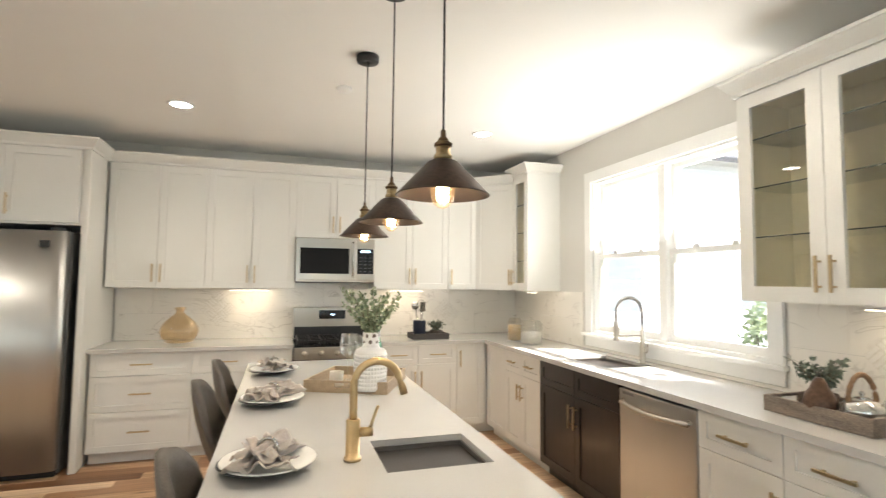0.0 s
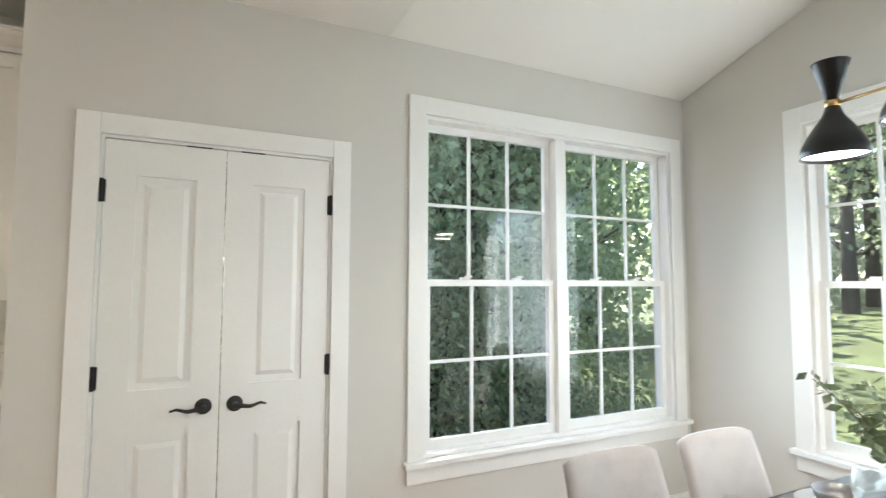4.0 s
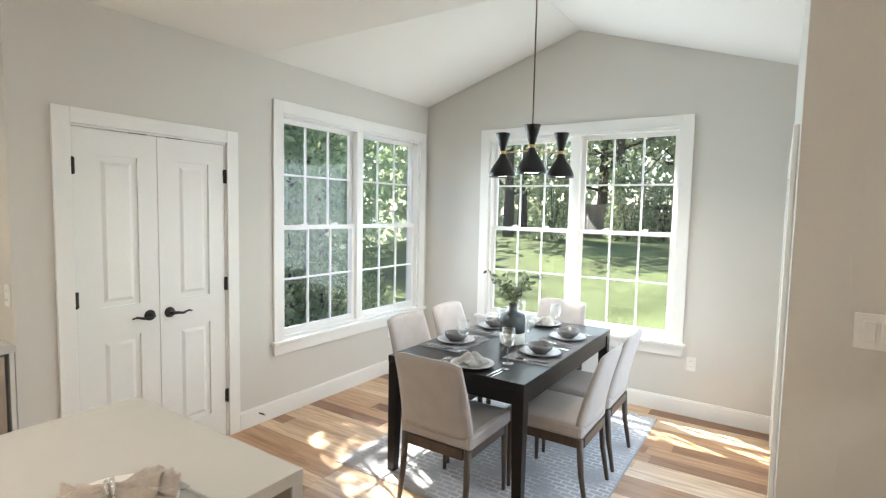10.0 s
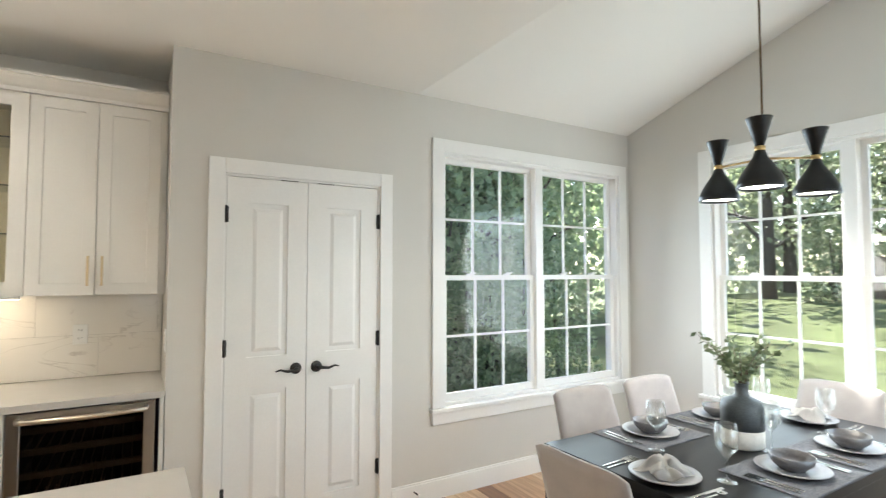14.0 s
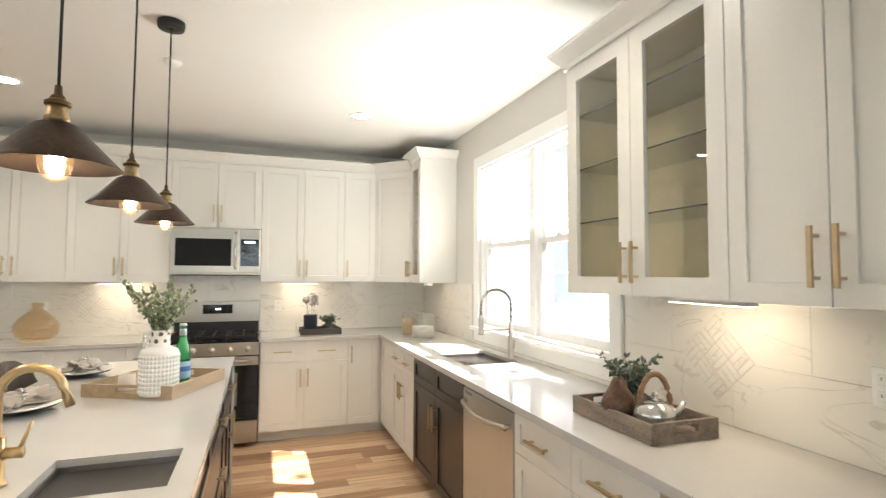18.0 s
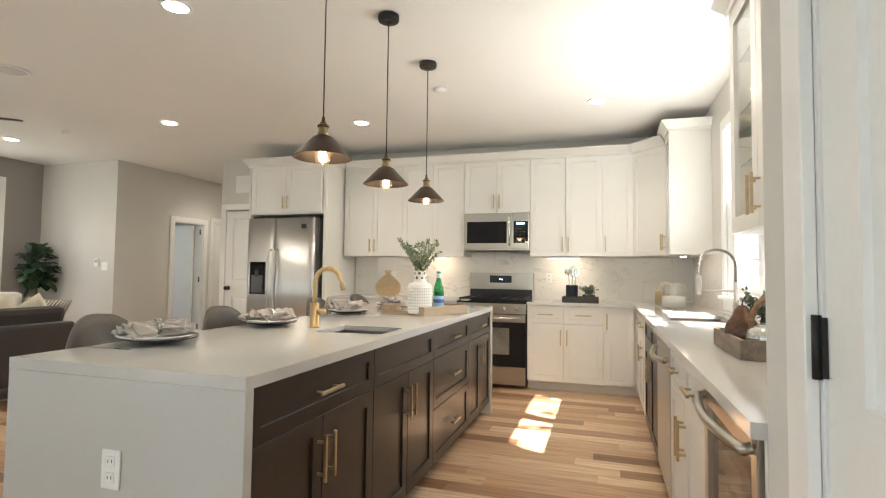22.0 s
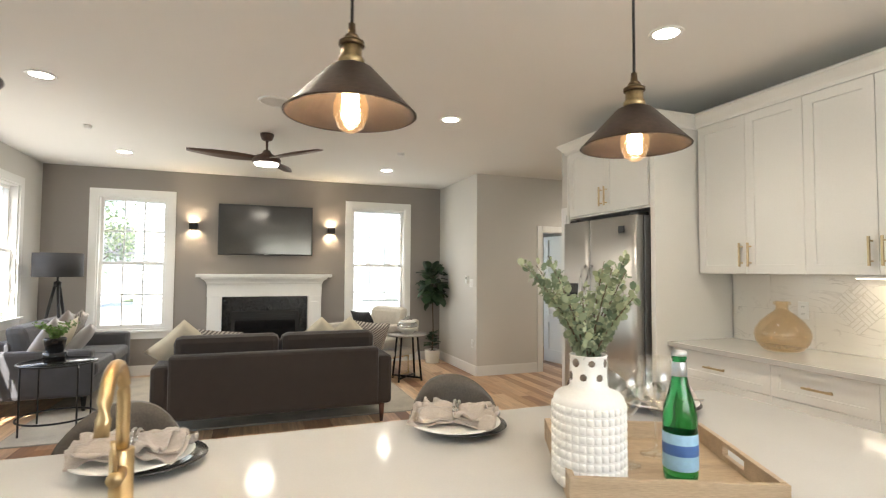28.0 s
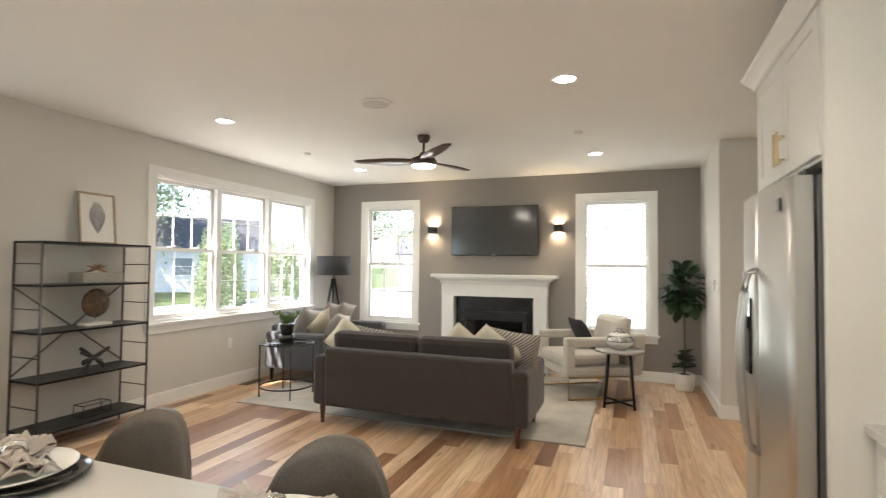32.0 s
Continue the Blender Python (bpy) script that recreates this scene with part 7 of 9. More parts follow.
part("motor", lathe(bmesh.new(), [(0.0, 2.60), (0.03, 2.595), (0.05, 2.56), (0.12, 2.53), (0.135, 2.50), (0.135, 2.475), (0.12, 2.465), (0.0, 2.464)], 32), FANW, fn)
part("light_disc", lathe(bmesh.new(), [(0.115, 2.463), (0.11, 2.45), (0.06, 2.444), (0.0, 2.442)], 32), glow("fan_glow", (1.0, 0.93, 0.82), 5.0), fn, "glowing white light disc")
for k in range(3):
    a = radians(35 + 120 * k)
    bm = bmesh.new()
    rows = []
    for i in range(13):
        s = i / 12
        r = 0.11 + 0.60 * s
        wd = 0.055 + 0.035 * math.sin(math.pi * min(1, s * 1.15)) - 0.05 * max(0, s - 0.9) * 5
        off = 0.06 * s * s
        tw = 0.20 - 0.10 * s
        rows.append([bm.verts.new((r, off + c * wd, 2.505 + c * wd * tw + dz + 0.012 * s)) for c, dz in ((-1, 0), (1, 0), (1, 0.009), (-1, 0.009))])
    for p, q in zip(rows, rows[1:]):
        for i in range(4):
            bm.faces.new((p[i], p[(i + 1) % 4], q[(i + 1) % 4], q[i])).smooth = True
    bm.faces.new(rows[0][::-1])
    bm.faces.new(rows[-1])
    part("blade", bm, FANW, fn, at=pose(0, 0, 0, 0, 0, math.degrees(a)))
lamp = new("fan_lamp", bpy.data.lights.new("fan_lamp", "AREA"))
lamp.data.shape, lamp.data.size, lamp.data.energy, lamp.data.color = "DISK", 0.2, FAN_W, (1.0, 0.88, 0.72)
lamp.parent = fn
lamp.matrix_basis = pose(0, 0, 2.438)

# floor lamp
fl = thing("floor_lamp", "black drum floor lamp on a dark tripod", "floor lamp", pose(-8.40, -5.64, 0))
part("shade", lathe(bmesh.new(), [(0.245, 1.32), (0.25, 1.32), (0.25, 1.60), (0.245, 1.60), (0.243, 1.33)], 36, hollow=True), mat("black_shade", (0.03, 0.03, 0.033), 0.8, fine=300, bump=0.15), fl)
part("hub", lathe(bmesh.new(), [(0.0, 1.20), (0.04, 1.20), (0.04, 1.26), (0.012, 1.27), (0.012, 1.40), (0.0, 1.401)], 14), BLACKW, fl)
part("spider", tube(bmesh.new(), [(-0.244, 0, 1.40), (0.244, 0, 1.40)], 0.004, 6), BLACKM, fl)
for k in range(3):
    a = radians(30 + 120 * k)
    part("leg", tube(bmesh.new(), [(0.02 * math.cos(a), 0.02 * math.sin(a), 1.24), (0.27 * math.cos(a), 0.27 * math.sin(a), 0.0)], [0.018, 0.012], 8), BLACKW, fl)

# fiddle-leaf tree
FIG = leaf_mat("fig_leaf", (0.012, 0.032, 0.014), (0.045, 0.085, 0.035), 0.10)
tr = thing("potted_tree", "artificial fiddle-leaf tree in a white pot", "potted plant", pose(-8.66, -0.84, 0))
part("pot", lathe(bmesh.new(), [(0.0, 0.0), (0.10, 0.0), (0.105, 0.02), (0.12, 0.19), (0.115, 0.20), (0.10, 0.19), (0.0, 0.18)], 24), WHITEIN, tr)
part("soil", lathe(bmesh.new(), [(0.10, 0.181), (0.05, 0.188), (0.0, 0.19)], 20), mat("soil", (0.03, 0.02, 0.015), 0.95), tr)
part("trunk", tube(bmesh.new(), [(0, 0, 0.18), (0.012, 0.008, 0.5), (-0.008, 0.004, 0.8), (0.0, 0, 1.12), (0.02, 0.01, 1.45)], [0.013, 0.011, 0.010, 0.009, 0.005], 8), TWIG, tr)


def big_leaf(bm, p, d, s, rr):
    """A broad leaf, cupped along its rib."""
    up = Vector((0, 0, 1))
    v = d.cross(up).normalized()
    n = v.cross(d).normalized()
    spine = [p + d * s * t - up * s * 0.22 * t * t for t in (0, 0.25, 0.5, 0.75, 1.0)]
    wid = (0.10, 0.34, 0.45, 0.42, 0.12)
    rows = [[bm.verts.new(c + v * s * w * k + n * s * 0.10 * abs(k)) for k in (-1, 0, 1)] for c, w in zip(spine, wid)]
    for a, b in zip(rows, rows[1:]):
        for i in range(2):
            bm.faces.new((a[i], a[i + 1], b[i + 1], b[i])).smooth = True


rr = random.Random(8)
bm = bmesh.new()
for _ in range(120):
    o = Vector((rr.gauss(0, 1), rr.gauss(0, 1), rr.gauss(0, 1))).normalized()
    d = (o + Vector((rr.gauss(0, 0.45), rr.gauss(0, 0.45), rr.gauss(0.1, 0.5)))).normalized()
    big_leaf(bm, Vector((0.01, 0, 1.22)) + Vector((o.x * 0.18, o.y * 0.18, o.z * 0.30)) * rr.random() ** 0.5, d, rr.uniform(0.11, 0.17), rr)
for _ in range(20):
    a, e = rr.uniform(0, 6.28), rr.uniform(0.0, 1.2)
    d = Vector((math.cos(a) * math.cos(e), math.sin(a) * math.cos(e), math.sin(e)))
    big_leaf(bm, Vector((0, 0, rr.uniform(0.24, 0.42))) + d * 0.03, d, rr.uniform(0.10, 0.15), rr)
tagged(part("foliage", bm, FIG, tr), kind="stuff")

# open metal bookcase with a framed print
bk = thing("bookcase", "open dark metal bookcase with five thin shelves", "bookcase", pose(-4.82, LY + 0.025, 0))
BWD, BDP = 0.92, 0.34
ROD = mat("gunmetal", (0.10, 0.095, 0.09), 0.4, 0.8, var=0.1)
for x in (-BWD / 2, BWD / 2):
    for y in (0.01, BDP):
        part("post", tube(bmesh.new(), [(x, y, 0.0), (x, y, 1.63)], 0.009, 8), ROD, bk)
shelfz = (0.14, 0.53, 0.91, 1.275, 1.615)
for z in shelfz:
    part("shelf", box(-BWD / 2 - 0.006, BWD / 2 + 0.006, 0.002, BDP + 0.008, z, z + 0.018, 0.002), BLACKW, bk)
for za, zb in zip(shelfz, shelfz[1:]):
    for x in (-BWD / 2, BWD / 2):
        part("side_rung", tube(bmesh.new(), [(x, 0.012, (za + zb) / 2 + 0.01), (x, BDP - 0.002, (za + zb) / 2 + 0.01)], 0.005, 6), ROD, bk)
for s in (-1, 1):
    part("brace", tube(bmesh.new(), [(-s * BWD / 2, 0.006 + 0.004 * s, 0.56), (s * BWD / 2, 0.006 + 0.004 * s, 1.27)], 0.006, 6), ROD, bk)
pf = thing("framed_print", "thin framed feather print standing on the bookcase", "picture frame", pose(-4.98, LY + 0.09, 1.634, -6, 0, 180))
bm = bmesh.new()
bx(bm, -0.17, -0.152, -0.02, 0, 0, 0.46, 0.002)
bx(bm, 0.152, 0.17, -0.02, 0, 0, 0.46, 0.002)
bx(bm, -0.152, 0.152, -0.0198, -0.0002, 0, 0.018)
bx(bm, -0.152, 0.152, -0.0198, -0.0002, 0.442, 0.46)
part("frame", bm, mat("champagne_frame", (0.32, 0.25, 0.17), 0.4, 0.5), pf)
part("paper", box(-0.152, 0.152, -0.010, -0.004, 0.018, 0.442), mat("print_paper", (0.70, 0.68, 0.63), 0.8), pf)
bm = bmesh.new()
for k in range(26):
    z, s = 0.09 + k * 0.0105, math.sin(math.pi * (k + 2) / 29)
    for sg in (-1, 1):
        q = [bm.verts.new(p) for p in ((0, -0.0105, z), (sg * 0.075 * s, -0.0105, z + 0.028), (sg * 0.07 * s, -0.0105, z + 0.035), (0, -0.0105, z + 0.007))]
        bm.faces.new(q)
part("feather", bm, mat("ink_blue_grey", (0.13, 0.13, 0.15), 0.8), pf)
solo("decor_box", box(-0.18, 0.18, -0.09, 0.09, 0, 0.09, 0.004), mat("grey_weave_box", (0.33, 0.31, 0.27), 0.85, fine=120, bump=0.5), "woven grey box on the bookcase shelf", "box", at=pose(-4.905, LY + 0.2, 1.294))
bm = bmesh.new()
for k in range(6):
    a = radians(60 * k + 10)
    tube(bm, [(0, 0, 0.035), (0.10 * math.cos(a), 0.10 * math.sin(a), 0.035 + 0.05 * math.sin(a * 2))], [0.018, 0.004], 6)
solo("starfish", bm, mat("coral_orange", (0.38, 0.20, 0.11), 0.7), "orange coral star ornament on a box", "ornament", at=pose(-4.905, LY + 0.2, 1.388))
dk = thing("disc_sculpture", "round wood and metal disc ornament on a white foot", "ornament", pose(-4.905, LY + 0.2, 0.928))
part("foot", box(-0.12, 0.12, -0.05, 0.05, 0, 0.02, 0.003), WHITEIN, dk)
part("stem", tube(bmesh.new(), [(0, 0, 0.02), (0, 0, 0.07)], 0.008, 8), CHROME, dk)
part("disc", lathe(bmesh.new(), [(0.0, -0.02), (0.11, -0.015), (0.125, 0.0), (0.11, 0.015), (0.0, 0.02)], 30, (0, 0, 0.19), "y"), mat("burnt_wood", (0.16, 0.10, 0.06), 0.5, var=0.5, scale=4, fine=30), dk)
bm = bmesh.new()
for d in ((1, 0.2, 0.5), (-0.7, 0.5, 0.6), (0.3, -0.8, 0.55), (0.9, 0.4, -0.1)):
    v = Vector(d).normalized() * 0.14
    tube(bm, [Vector((0, 0, 0.1)) - v * 0.7, Vector((0, 0, 0.1)) + v], 0.015, 6)
tube(bm, [(-0.09, 0, 0.012), (0, 0, 0.1), (0.09, 0.02, 0.012)], 0.014, 6)
solo("jack_sculpture", bm, ROD, "dark metal crossed-rod sculpture on a shelf", "ornament", at=pose(-4.90, LY + 0.2, 0.548))
bm = tube(bmesh.new(), [(-0.12, -0.06, 0.004), (0.12, -0.06, 0.004), (0.12, 0.06, 0.004), (-0.12, 0.06, 0.004)], 0.004, 6, close=True)
tube(bm, [(-0.12, -0.06, 0.10), (0.12, -0.06, 0.10), (0.12, 0.06, 0.10), (-0.12, 0.06, 0.10)], 0.004, 6, close=True)
for x in (-0.12, 0.12):
    for y in (-0.06, 0.06):
        tube(bm, [(x, y, 0.004), (x, y, 0.10)], 0.004, 6)
solo("wire_basket", bm, ROD, "open wire box on the lowest shelf", "ornament", at=pose(-4.905, LY + 0.2, 0.158))
fv = thing("floor_vent", "brown floor register by the wall", "vent", pose(-6.95, LY + 0.14, 0.0))
part("frame", box(-0.16, 0.16, -0.06, 0.06, 0.0005, 0.005, 0.001), mat("brown_metal", (0.10, 0.07, 0.05), 0.5, 0.3), fv)
for k in range(10):
    part("slat", box(-0.14 + k * 0.029, -0.125 + k * 0.029, -0.045, 0.045, 0.0052, 0.0065), BLACKP, fv)


# ---- outdoors ----
# uneven grass; the strong patches also stand in for dappled tree shade
GRASS = mat("lawn", (0.088, 0.110, 0.048), 0.95, var=0.40, scale=0.6, fine=25, bump=0.6, spec=0.1, space="Object")
GZ = -0.55
solo("ground", box(-400, 400, -400, 400, GZ - 0.3, GZ), GRASS, "mown lawn round the house", "ground", kind="structure")
BARK = mat("bark", (0.07, 0.055, 0.042), 0.9, var=0.35, scale=5, fine=30, stretch=(4, 4, 0.6), bump=0.6)


def lift(x, y):
    """Height of the lawn's gentle rise towards the back fence."""
    a = min(1.0, max(0.0, (-12.5 - y) / 14.0))
    b = min(1.0, max(0.0, (x + 17.0) / 7.0)) * min(1.0, max(0.0, (14.0 - x) / 4.0))
    return 1.05 * a * a * (3 - 2 * a) * b * b * (3 - 2 * b)


bm = bmesh.new()
rise = [[bm.verts.new((x, y, GZ + 0.006 + lift(x, y) if lift(x, y) > 0 else GZ - 0.02)) for x in range(-18, 16)] for y in range(-46, -11)]
for ra, rb in zip(rise, rise[1:]):
    for q in zip(ra, ra[1:], rb[1:], rb):
        bm.faces.new(q).smooth = True
solo("lawn_rise", bm, GRASS, "mown lawn rising gently to a fence", "ground", kind="structure")
# leaf colours lifted and greyed in place of light and haze on shaded crowns
LEAF_D = leaf_mat("woodland_leaf", (0.165, 0.235, 0.12), (0.39, 0.47, 0.27), 0.66)
LEAF_L = leaf_mat("garden_leaf", (0.165, 0.215, 0.12), (0.37, 0.42, 0.26), 0.62)


def tree(name, at, h, spread, leafm, n, seed, label, size=0.22, low=0.25, clumps=26):
    """A tapered trunk with limbs and a broken crown of leaves in clumps."""
    rr = random.Random(seed)
    th = thing(name, label, "tree", at, "garden trees")
    tb_, lv = bmesh.new(), bmesh.new()
    bend = Vector((rr.uniform(-0.3, 0.3), rr.uniform(-0.3, 0.3), 0))
    trunk = [Vector((0, 0, 0)) + bend * (s * s) + Vector((0, 0, h * 0.85 * s)) for s in (0, 0.2, 0.4, 0.6, 0.8, 1.0)]
    tube(tb_, trunk, [h * 0.024 * (1 - 0.85 * s) for s in (0, 0.2, 0.4, 0.6, 0.8, 1.0)], 8)
    cs = []
    for k in range(clumps):
        s = rr.uniform(low, 1.0)
        i = min(4, int(s * 5))
        p = trunk[i].lerp(trunk[i + 1], s * 5 - i)
        a = rr.uniform(0, 6.28)
        r = spread * rr.uniform(0.25, 1.0) * (1.15 - 0.6 * s)
        q = p + Vector((r * math.cos(a), r * math.sin(a), rr.uniform(0.0, 0.22) * h))
        tube(tb_, [p, p.lerp(q, 0.5) + Vector((0, 0, -0.1)), q], [h * 0.008, h * 0.005, h * 0.002], 5)
        cs.append(q)
    for _ in range(n):
        c = cs[rr.randrange(len(cs))]
        d = Vector((rr.gauss(0, 1), rr.gauss(0, 1), rr.gauss(0, 0.7)))
        leaf(lv, c + d * spread * 0.22, d.normalized(), size * rr.uniform(0.6, 1.3), rr, 0.3, 0.55)
    part("trunk", tb_, BARK, th)
    tagged(part("crown", lv, leafm, th), kind="stuff")
    return th


t1 = tree("tree", pose(4.6, -6.2, GZ), 8.0, 2.4, LEAF_D, 8000, 1, "dense dark green tree close to the house", 0.16, 0.08, 42)
t2 = tree("tree", pose(5.4, -9.4, GZ), 9.0, 2.6, LEAF_D, 8000, 2, "dense dark green tree in the side garden", 0.16, 0.08, 42)
t3 = tree("tree", pose(-1.0, -33, GZ + 1.05), 12.0, 3.2, LEAF_L, 5500, 3, "tall leafy tree at the lawn's edge", 0.28, 0.18, 40)
# includes trees added in the sun's path to dapple light on the dining bay
for x, y, s, a in ((4.2, -8.0, 0.8, 40), (6.6, -12.4, 1.0, 80), (7.2, -7.6, 1.15, 150), (8.2, -10.4, 1.25, 200), (10.5, -5.4, 1.2, 30), (5.7, -10.9, 1.25, 110), (5.0, -9.9, 1.15, 260), (6.8, -12.0, 1.4, 330)):
    c = copy_thing(t1 if a % 80 else t2, pose(x, y, GZ, 0, 0, a))
    c.scale = (s, s, s)
for x, y, s, a in ((-5.5, -31, 1.0, 60), (-9.5, -34, 1.1, 130), (3.0, -30.5, 1.0, 200), (7.0, -26, 1.0, 320), (-3.2, -37, 1.35, 20), (1.5, -38, 1.4, 250), (-13, -30, 1.0, 90), (12.5, -19, 1.0, 15), (-7.5, -39, 1.4, 175), (5.5, -36, 1.3, 100), (-17, -36, 1.2, 45), (9.5, -33, 1.2, 140)):
    c = copy_thing(t3, pose(x, y, GZ + lift(x, y), 0, 0, a))
    c.scale = (s, s, s)


def shrub(at, w, h, leafm, n, seed, label):
    rr = random.Random(seed)
    th = thing("shrub", label, "shrub", at, "garden shrubs")
    lv, tw = bmesh.new(), bmesh.new()
    for k in range(9):
        a = rr.uniform(0, 6.28)
        tube(tw, [(0, 0, 0), (w * 0.3 * math.cos(a), w * 0.3 * math.sin(a), h * 0.75)], [0.02, 0.006], 5)
    for _ in range(n):
        a, e, r = rr.uniform(0, 6.28), rr.random(), rr.uniform(0.55, 1.0)
        p = Vector((w / 2 * r * math.cos(a) * (1 - 0.5 * e * e), w / 2 * r * math.sin(a) * (1 - 0.5 * e * e), h * e * rr.uniform(0.8, 1.05)))
        leaf(lv, p, Vector((math.cos(a), math.sin(a), 0.6)).normalized(), 0.10 * rr.uniform(0.6, 1.4), rr, 0.3, 0.6)
    part("branchwork", tw, BARK, th)
    tagged(part("foliage", lv, leafm, th), kind="stuff")
    return th


sA = shrub(pose(2.2, -2.95, GZ), 1.4, 2.4, LEAF_L, 2800, 31, "bright green shrub outside the kitchen window")
for x, y, s, a in ((2.6, -1.7, 0.85, 60), (3.2, -0.7, 0.8, 120), (2.6, -4.6, 1.0, 90), (3.0, -6.6, 1.1, 200), (3.1, -8.2, 1.2, 140), (3.2, -9.8, 1.0, 20), (-1.2, -28.2, 1.3, 10), (1.8, -27.5, 1.5, 130), (4.6, -25.5, 1.5, 250), (0.4, -28.0, 1.2, 60), (-18.5, -17.5, 1.4, 300), (-22, -21, 1.7, 60), (-25, -19.5, 1.5, 110), (-9.5, -13.5, 1.0, 70)):
    c = copy_thing(sA, pose(x, y, GZ + lift(x, y), 0, 0, a))
    c.scale = (s, s, s)

# board fence behind the lawn
FENCE = mat("weathered_fence", (0.20, 0.155, 0.12), 0.85, var=0.3, scale=3, fine=30, stretch=(6, 6, 0.5), bump=0.3, rand=0.2)
fe = thing("board_fence", "weathered board fence along the lawn's end", "fence", pose(0, -29.5, GZ + 0.95))
fb_me = mesh_of(box(-0.068, 0.068, 0, 0.02, 0.05, 1.75, 0.003), "fence_board", FENCE)
for k in range(110):
    ob = new("board", fb_me)
    ob.parent = fe
    ob.matrix_basis = pose(-10 + k * 0.145, 0, 0.01 * math.sin(k * 2.3))
for z in (0.4, 1.4):
    part("rail", box(-10.1, 6.1, 0.021, 0.06, z, z + 0.09), FENCE, fe)

# the neighbour's sided house west of the hearth wall, and houses over the street
SIDING = mat("white_siding", (0.72, 0.72, 0.71), 0.6, var=0.03)
ROOFM = mat("asphalt_shingle", (0.075, 0.075, 0.08), 0.9, var=0.3, scale=2, fine=20, bump=0.4)


def house(at, w, d, h, label, wins, siding=None):
    th = thing("house", label, "house", at, "neighbouring houses")
    bm = bmesh.new()
    bx(bm, -w / 2, w / 2, -d, 0, 0, h)
    for s in (-w / 2, w / 2):
        v = [bm.verts.new(p) for p in ((s, -d, h), (s, 0, h), (s, -d / 2, h + d * 0.32))]
        bm.faces.new(v)
    siding = siding or SIDING
    wl = part("wall", bm, siding, th)
    n = int(h / 0.13)
    bm = bmesh.new()
    for k in range(n):
        z = k * 0.13
        a = [bm.verts.new(p) for p in ((-w / 2, 0.004, z + 0.13), (w / 2, 0.004, z + 0.13), (w / 2, 0.022, z), (-w / 2, 0.022, z))]
        b = [bm.verts.new(p) for p in ((-w / 2, 0.004, z), (w / 2, 0.004, z))]
        bm.faces.new(a)
        bm.faces.new((a[3], a[2], b[1], b[0]))
    tagged(part("siding", bm, siding, wl), kind="stuff")
    bm = bmesh.new()
    for s in (1, -1):
        y0, y1 = (0.35, -d / 2) if s > 0 else (-d - 0.35, -d / 2)
        z0, z1 = h - 0.22, h + d * 0.32
        v = [bm.verts.new(p) for p in ((-w / 2 - 0.3, y0, z0), (w / 2 + 0.3, y0, z0), (w / 2 + 0.3, y1, z1), (-w / 2 - 0.3, y1, z1))]
        u = [bm.verts.new(q.co + Vector((0, 0, 0.12))) for q in v]
        bm.faces.new(v)
        bm.faces.new(u[::-1])
        for i in range(4):
            bm.faces.new((v[i], v[(i + 1) % 4], u[(i + 1) % 4], u[i]))
    part("roof", bm, ROOFM, th)
    for x, z, ww, hh in wins:
        wn_ = part("window", box(x - ww / 2 - 0.09, x + ww / 2 + 0.09, 0.024, 0.06, z - 0.09, z + hh + 0.09), TRIM, th)
        for r in (0, 1):
            # the sky's reflection is put into the pane's grey
            part("pane", box(x - ww / 2, x + ww / 2, 0.061, 0.065, z + r * hh / 2 + 0.02, z + (r + 1) * hh / 2 - 0.02), mat("far_pane", (0.22, 0.24, 0.26), 0.1, bump=0), wn_)
    return th


house(pose(-14.5, -1.5, GZ, 0, 0, -90), 9.0, 7.0, 5.6, "pale grey sided house next door", [(-1.2, 1.3, 0.8, 1.4), (2.2, 1.3, 0.8, 1.4), (-1.2, 3.8, 0.8, 1.3)], mat("pale_grey_siding", (0.36, 0.39, 0.38), 0.6, var=0.03))
house(pose(-29, -31, GZ, 0, 0, -45), 10.0, 7.0, 3.2, "white single-storey house across the street", [(-3.0, 1.2, 1.2, 1.2), (0.0, 1.2, 1.2, 1.2), (3.0, 1.2, 0.9, 1.2)])
house(pose(-46, -17, GZ, 0, 0, -70), 10.0, 7.0, 3.2, "pale sided house down the street", [(-3.0, 1.2, 1.2, 1.2), (0.0, 1.2, 1.2, 1.2), (3.0, 1.2, 0.9, 1.2)])
solo("road", box(-60, -5.0, -22, -10.95, GZ + 0.004, GZ + 0.012), mat("street_concrete", (0.44, 0.43, 0.41), 0.9, var=0.10, fine=40, bump=0.3), "sunlit pale street beyond the front garden", "road", kind="structure")
t4 = copy_thing(t3, pose(-30, -11.5, GZ, 0, 0, 77))
t4.scale = (0.8, 0.8, 0.7)
for x, y, s, a in ((-10.5, -25.5, 0.8, 10), (-27, -33, 1.1, 220), (-33, -19, 0.9, 300), (-15, -32, 1.0, 30), (-38, -8, 0.9, 200)):
    c = copy_thing(t3, pose(x, y, GZ + lift(x, y), 0, 0, a))
    c.scale = (s, s, s)

# the timber deck and rail outside the dining bay
DECK = mat("deck_board", (0.24, 0.19, 0.15), 0.8, var=0.2, fine=30, stretch=(1, 8, 1), bump=0.2, rand=0.15)
dk_ = thing("deck", "weathered timber deck outside the sliding door", "deck", pose(0, 0, 0))
part("frame", box(-6.6, DW - TH - 0.01, -9.3, LY - TH - 0.05, -0.35, -0.08), DECK, dk_)
for k in range(19):
    x = -6.6 + k * 0.142
    if x + 0.138 < DW - TH:
        part("board", box(x, x + 0.138, -9.3, LY - TH - 0.02, -0.079, -0.05), DECK, dk_)

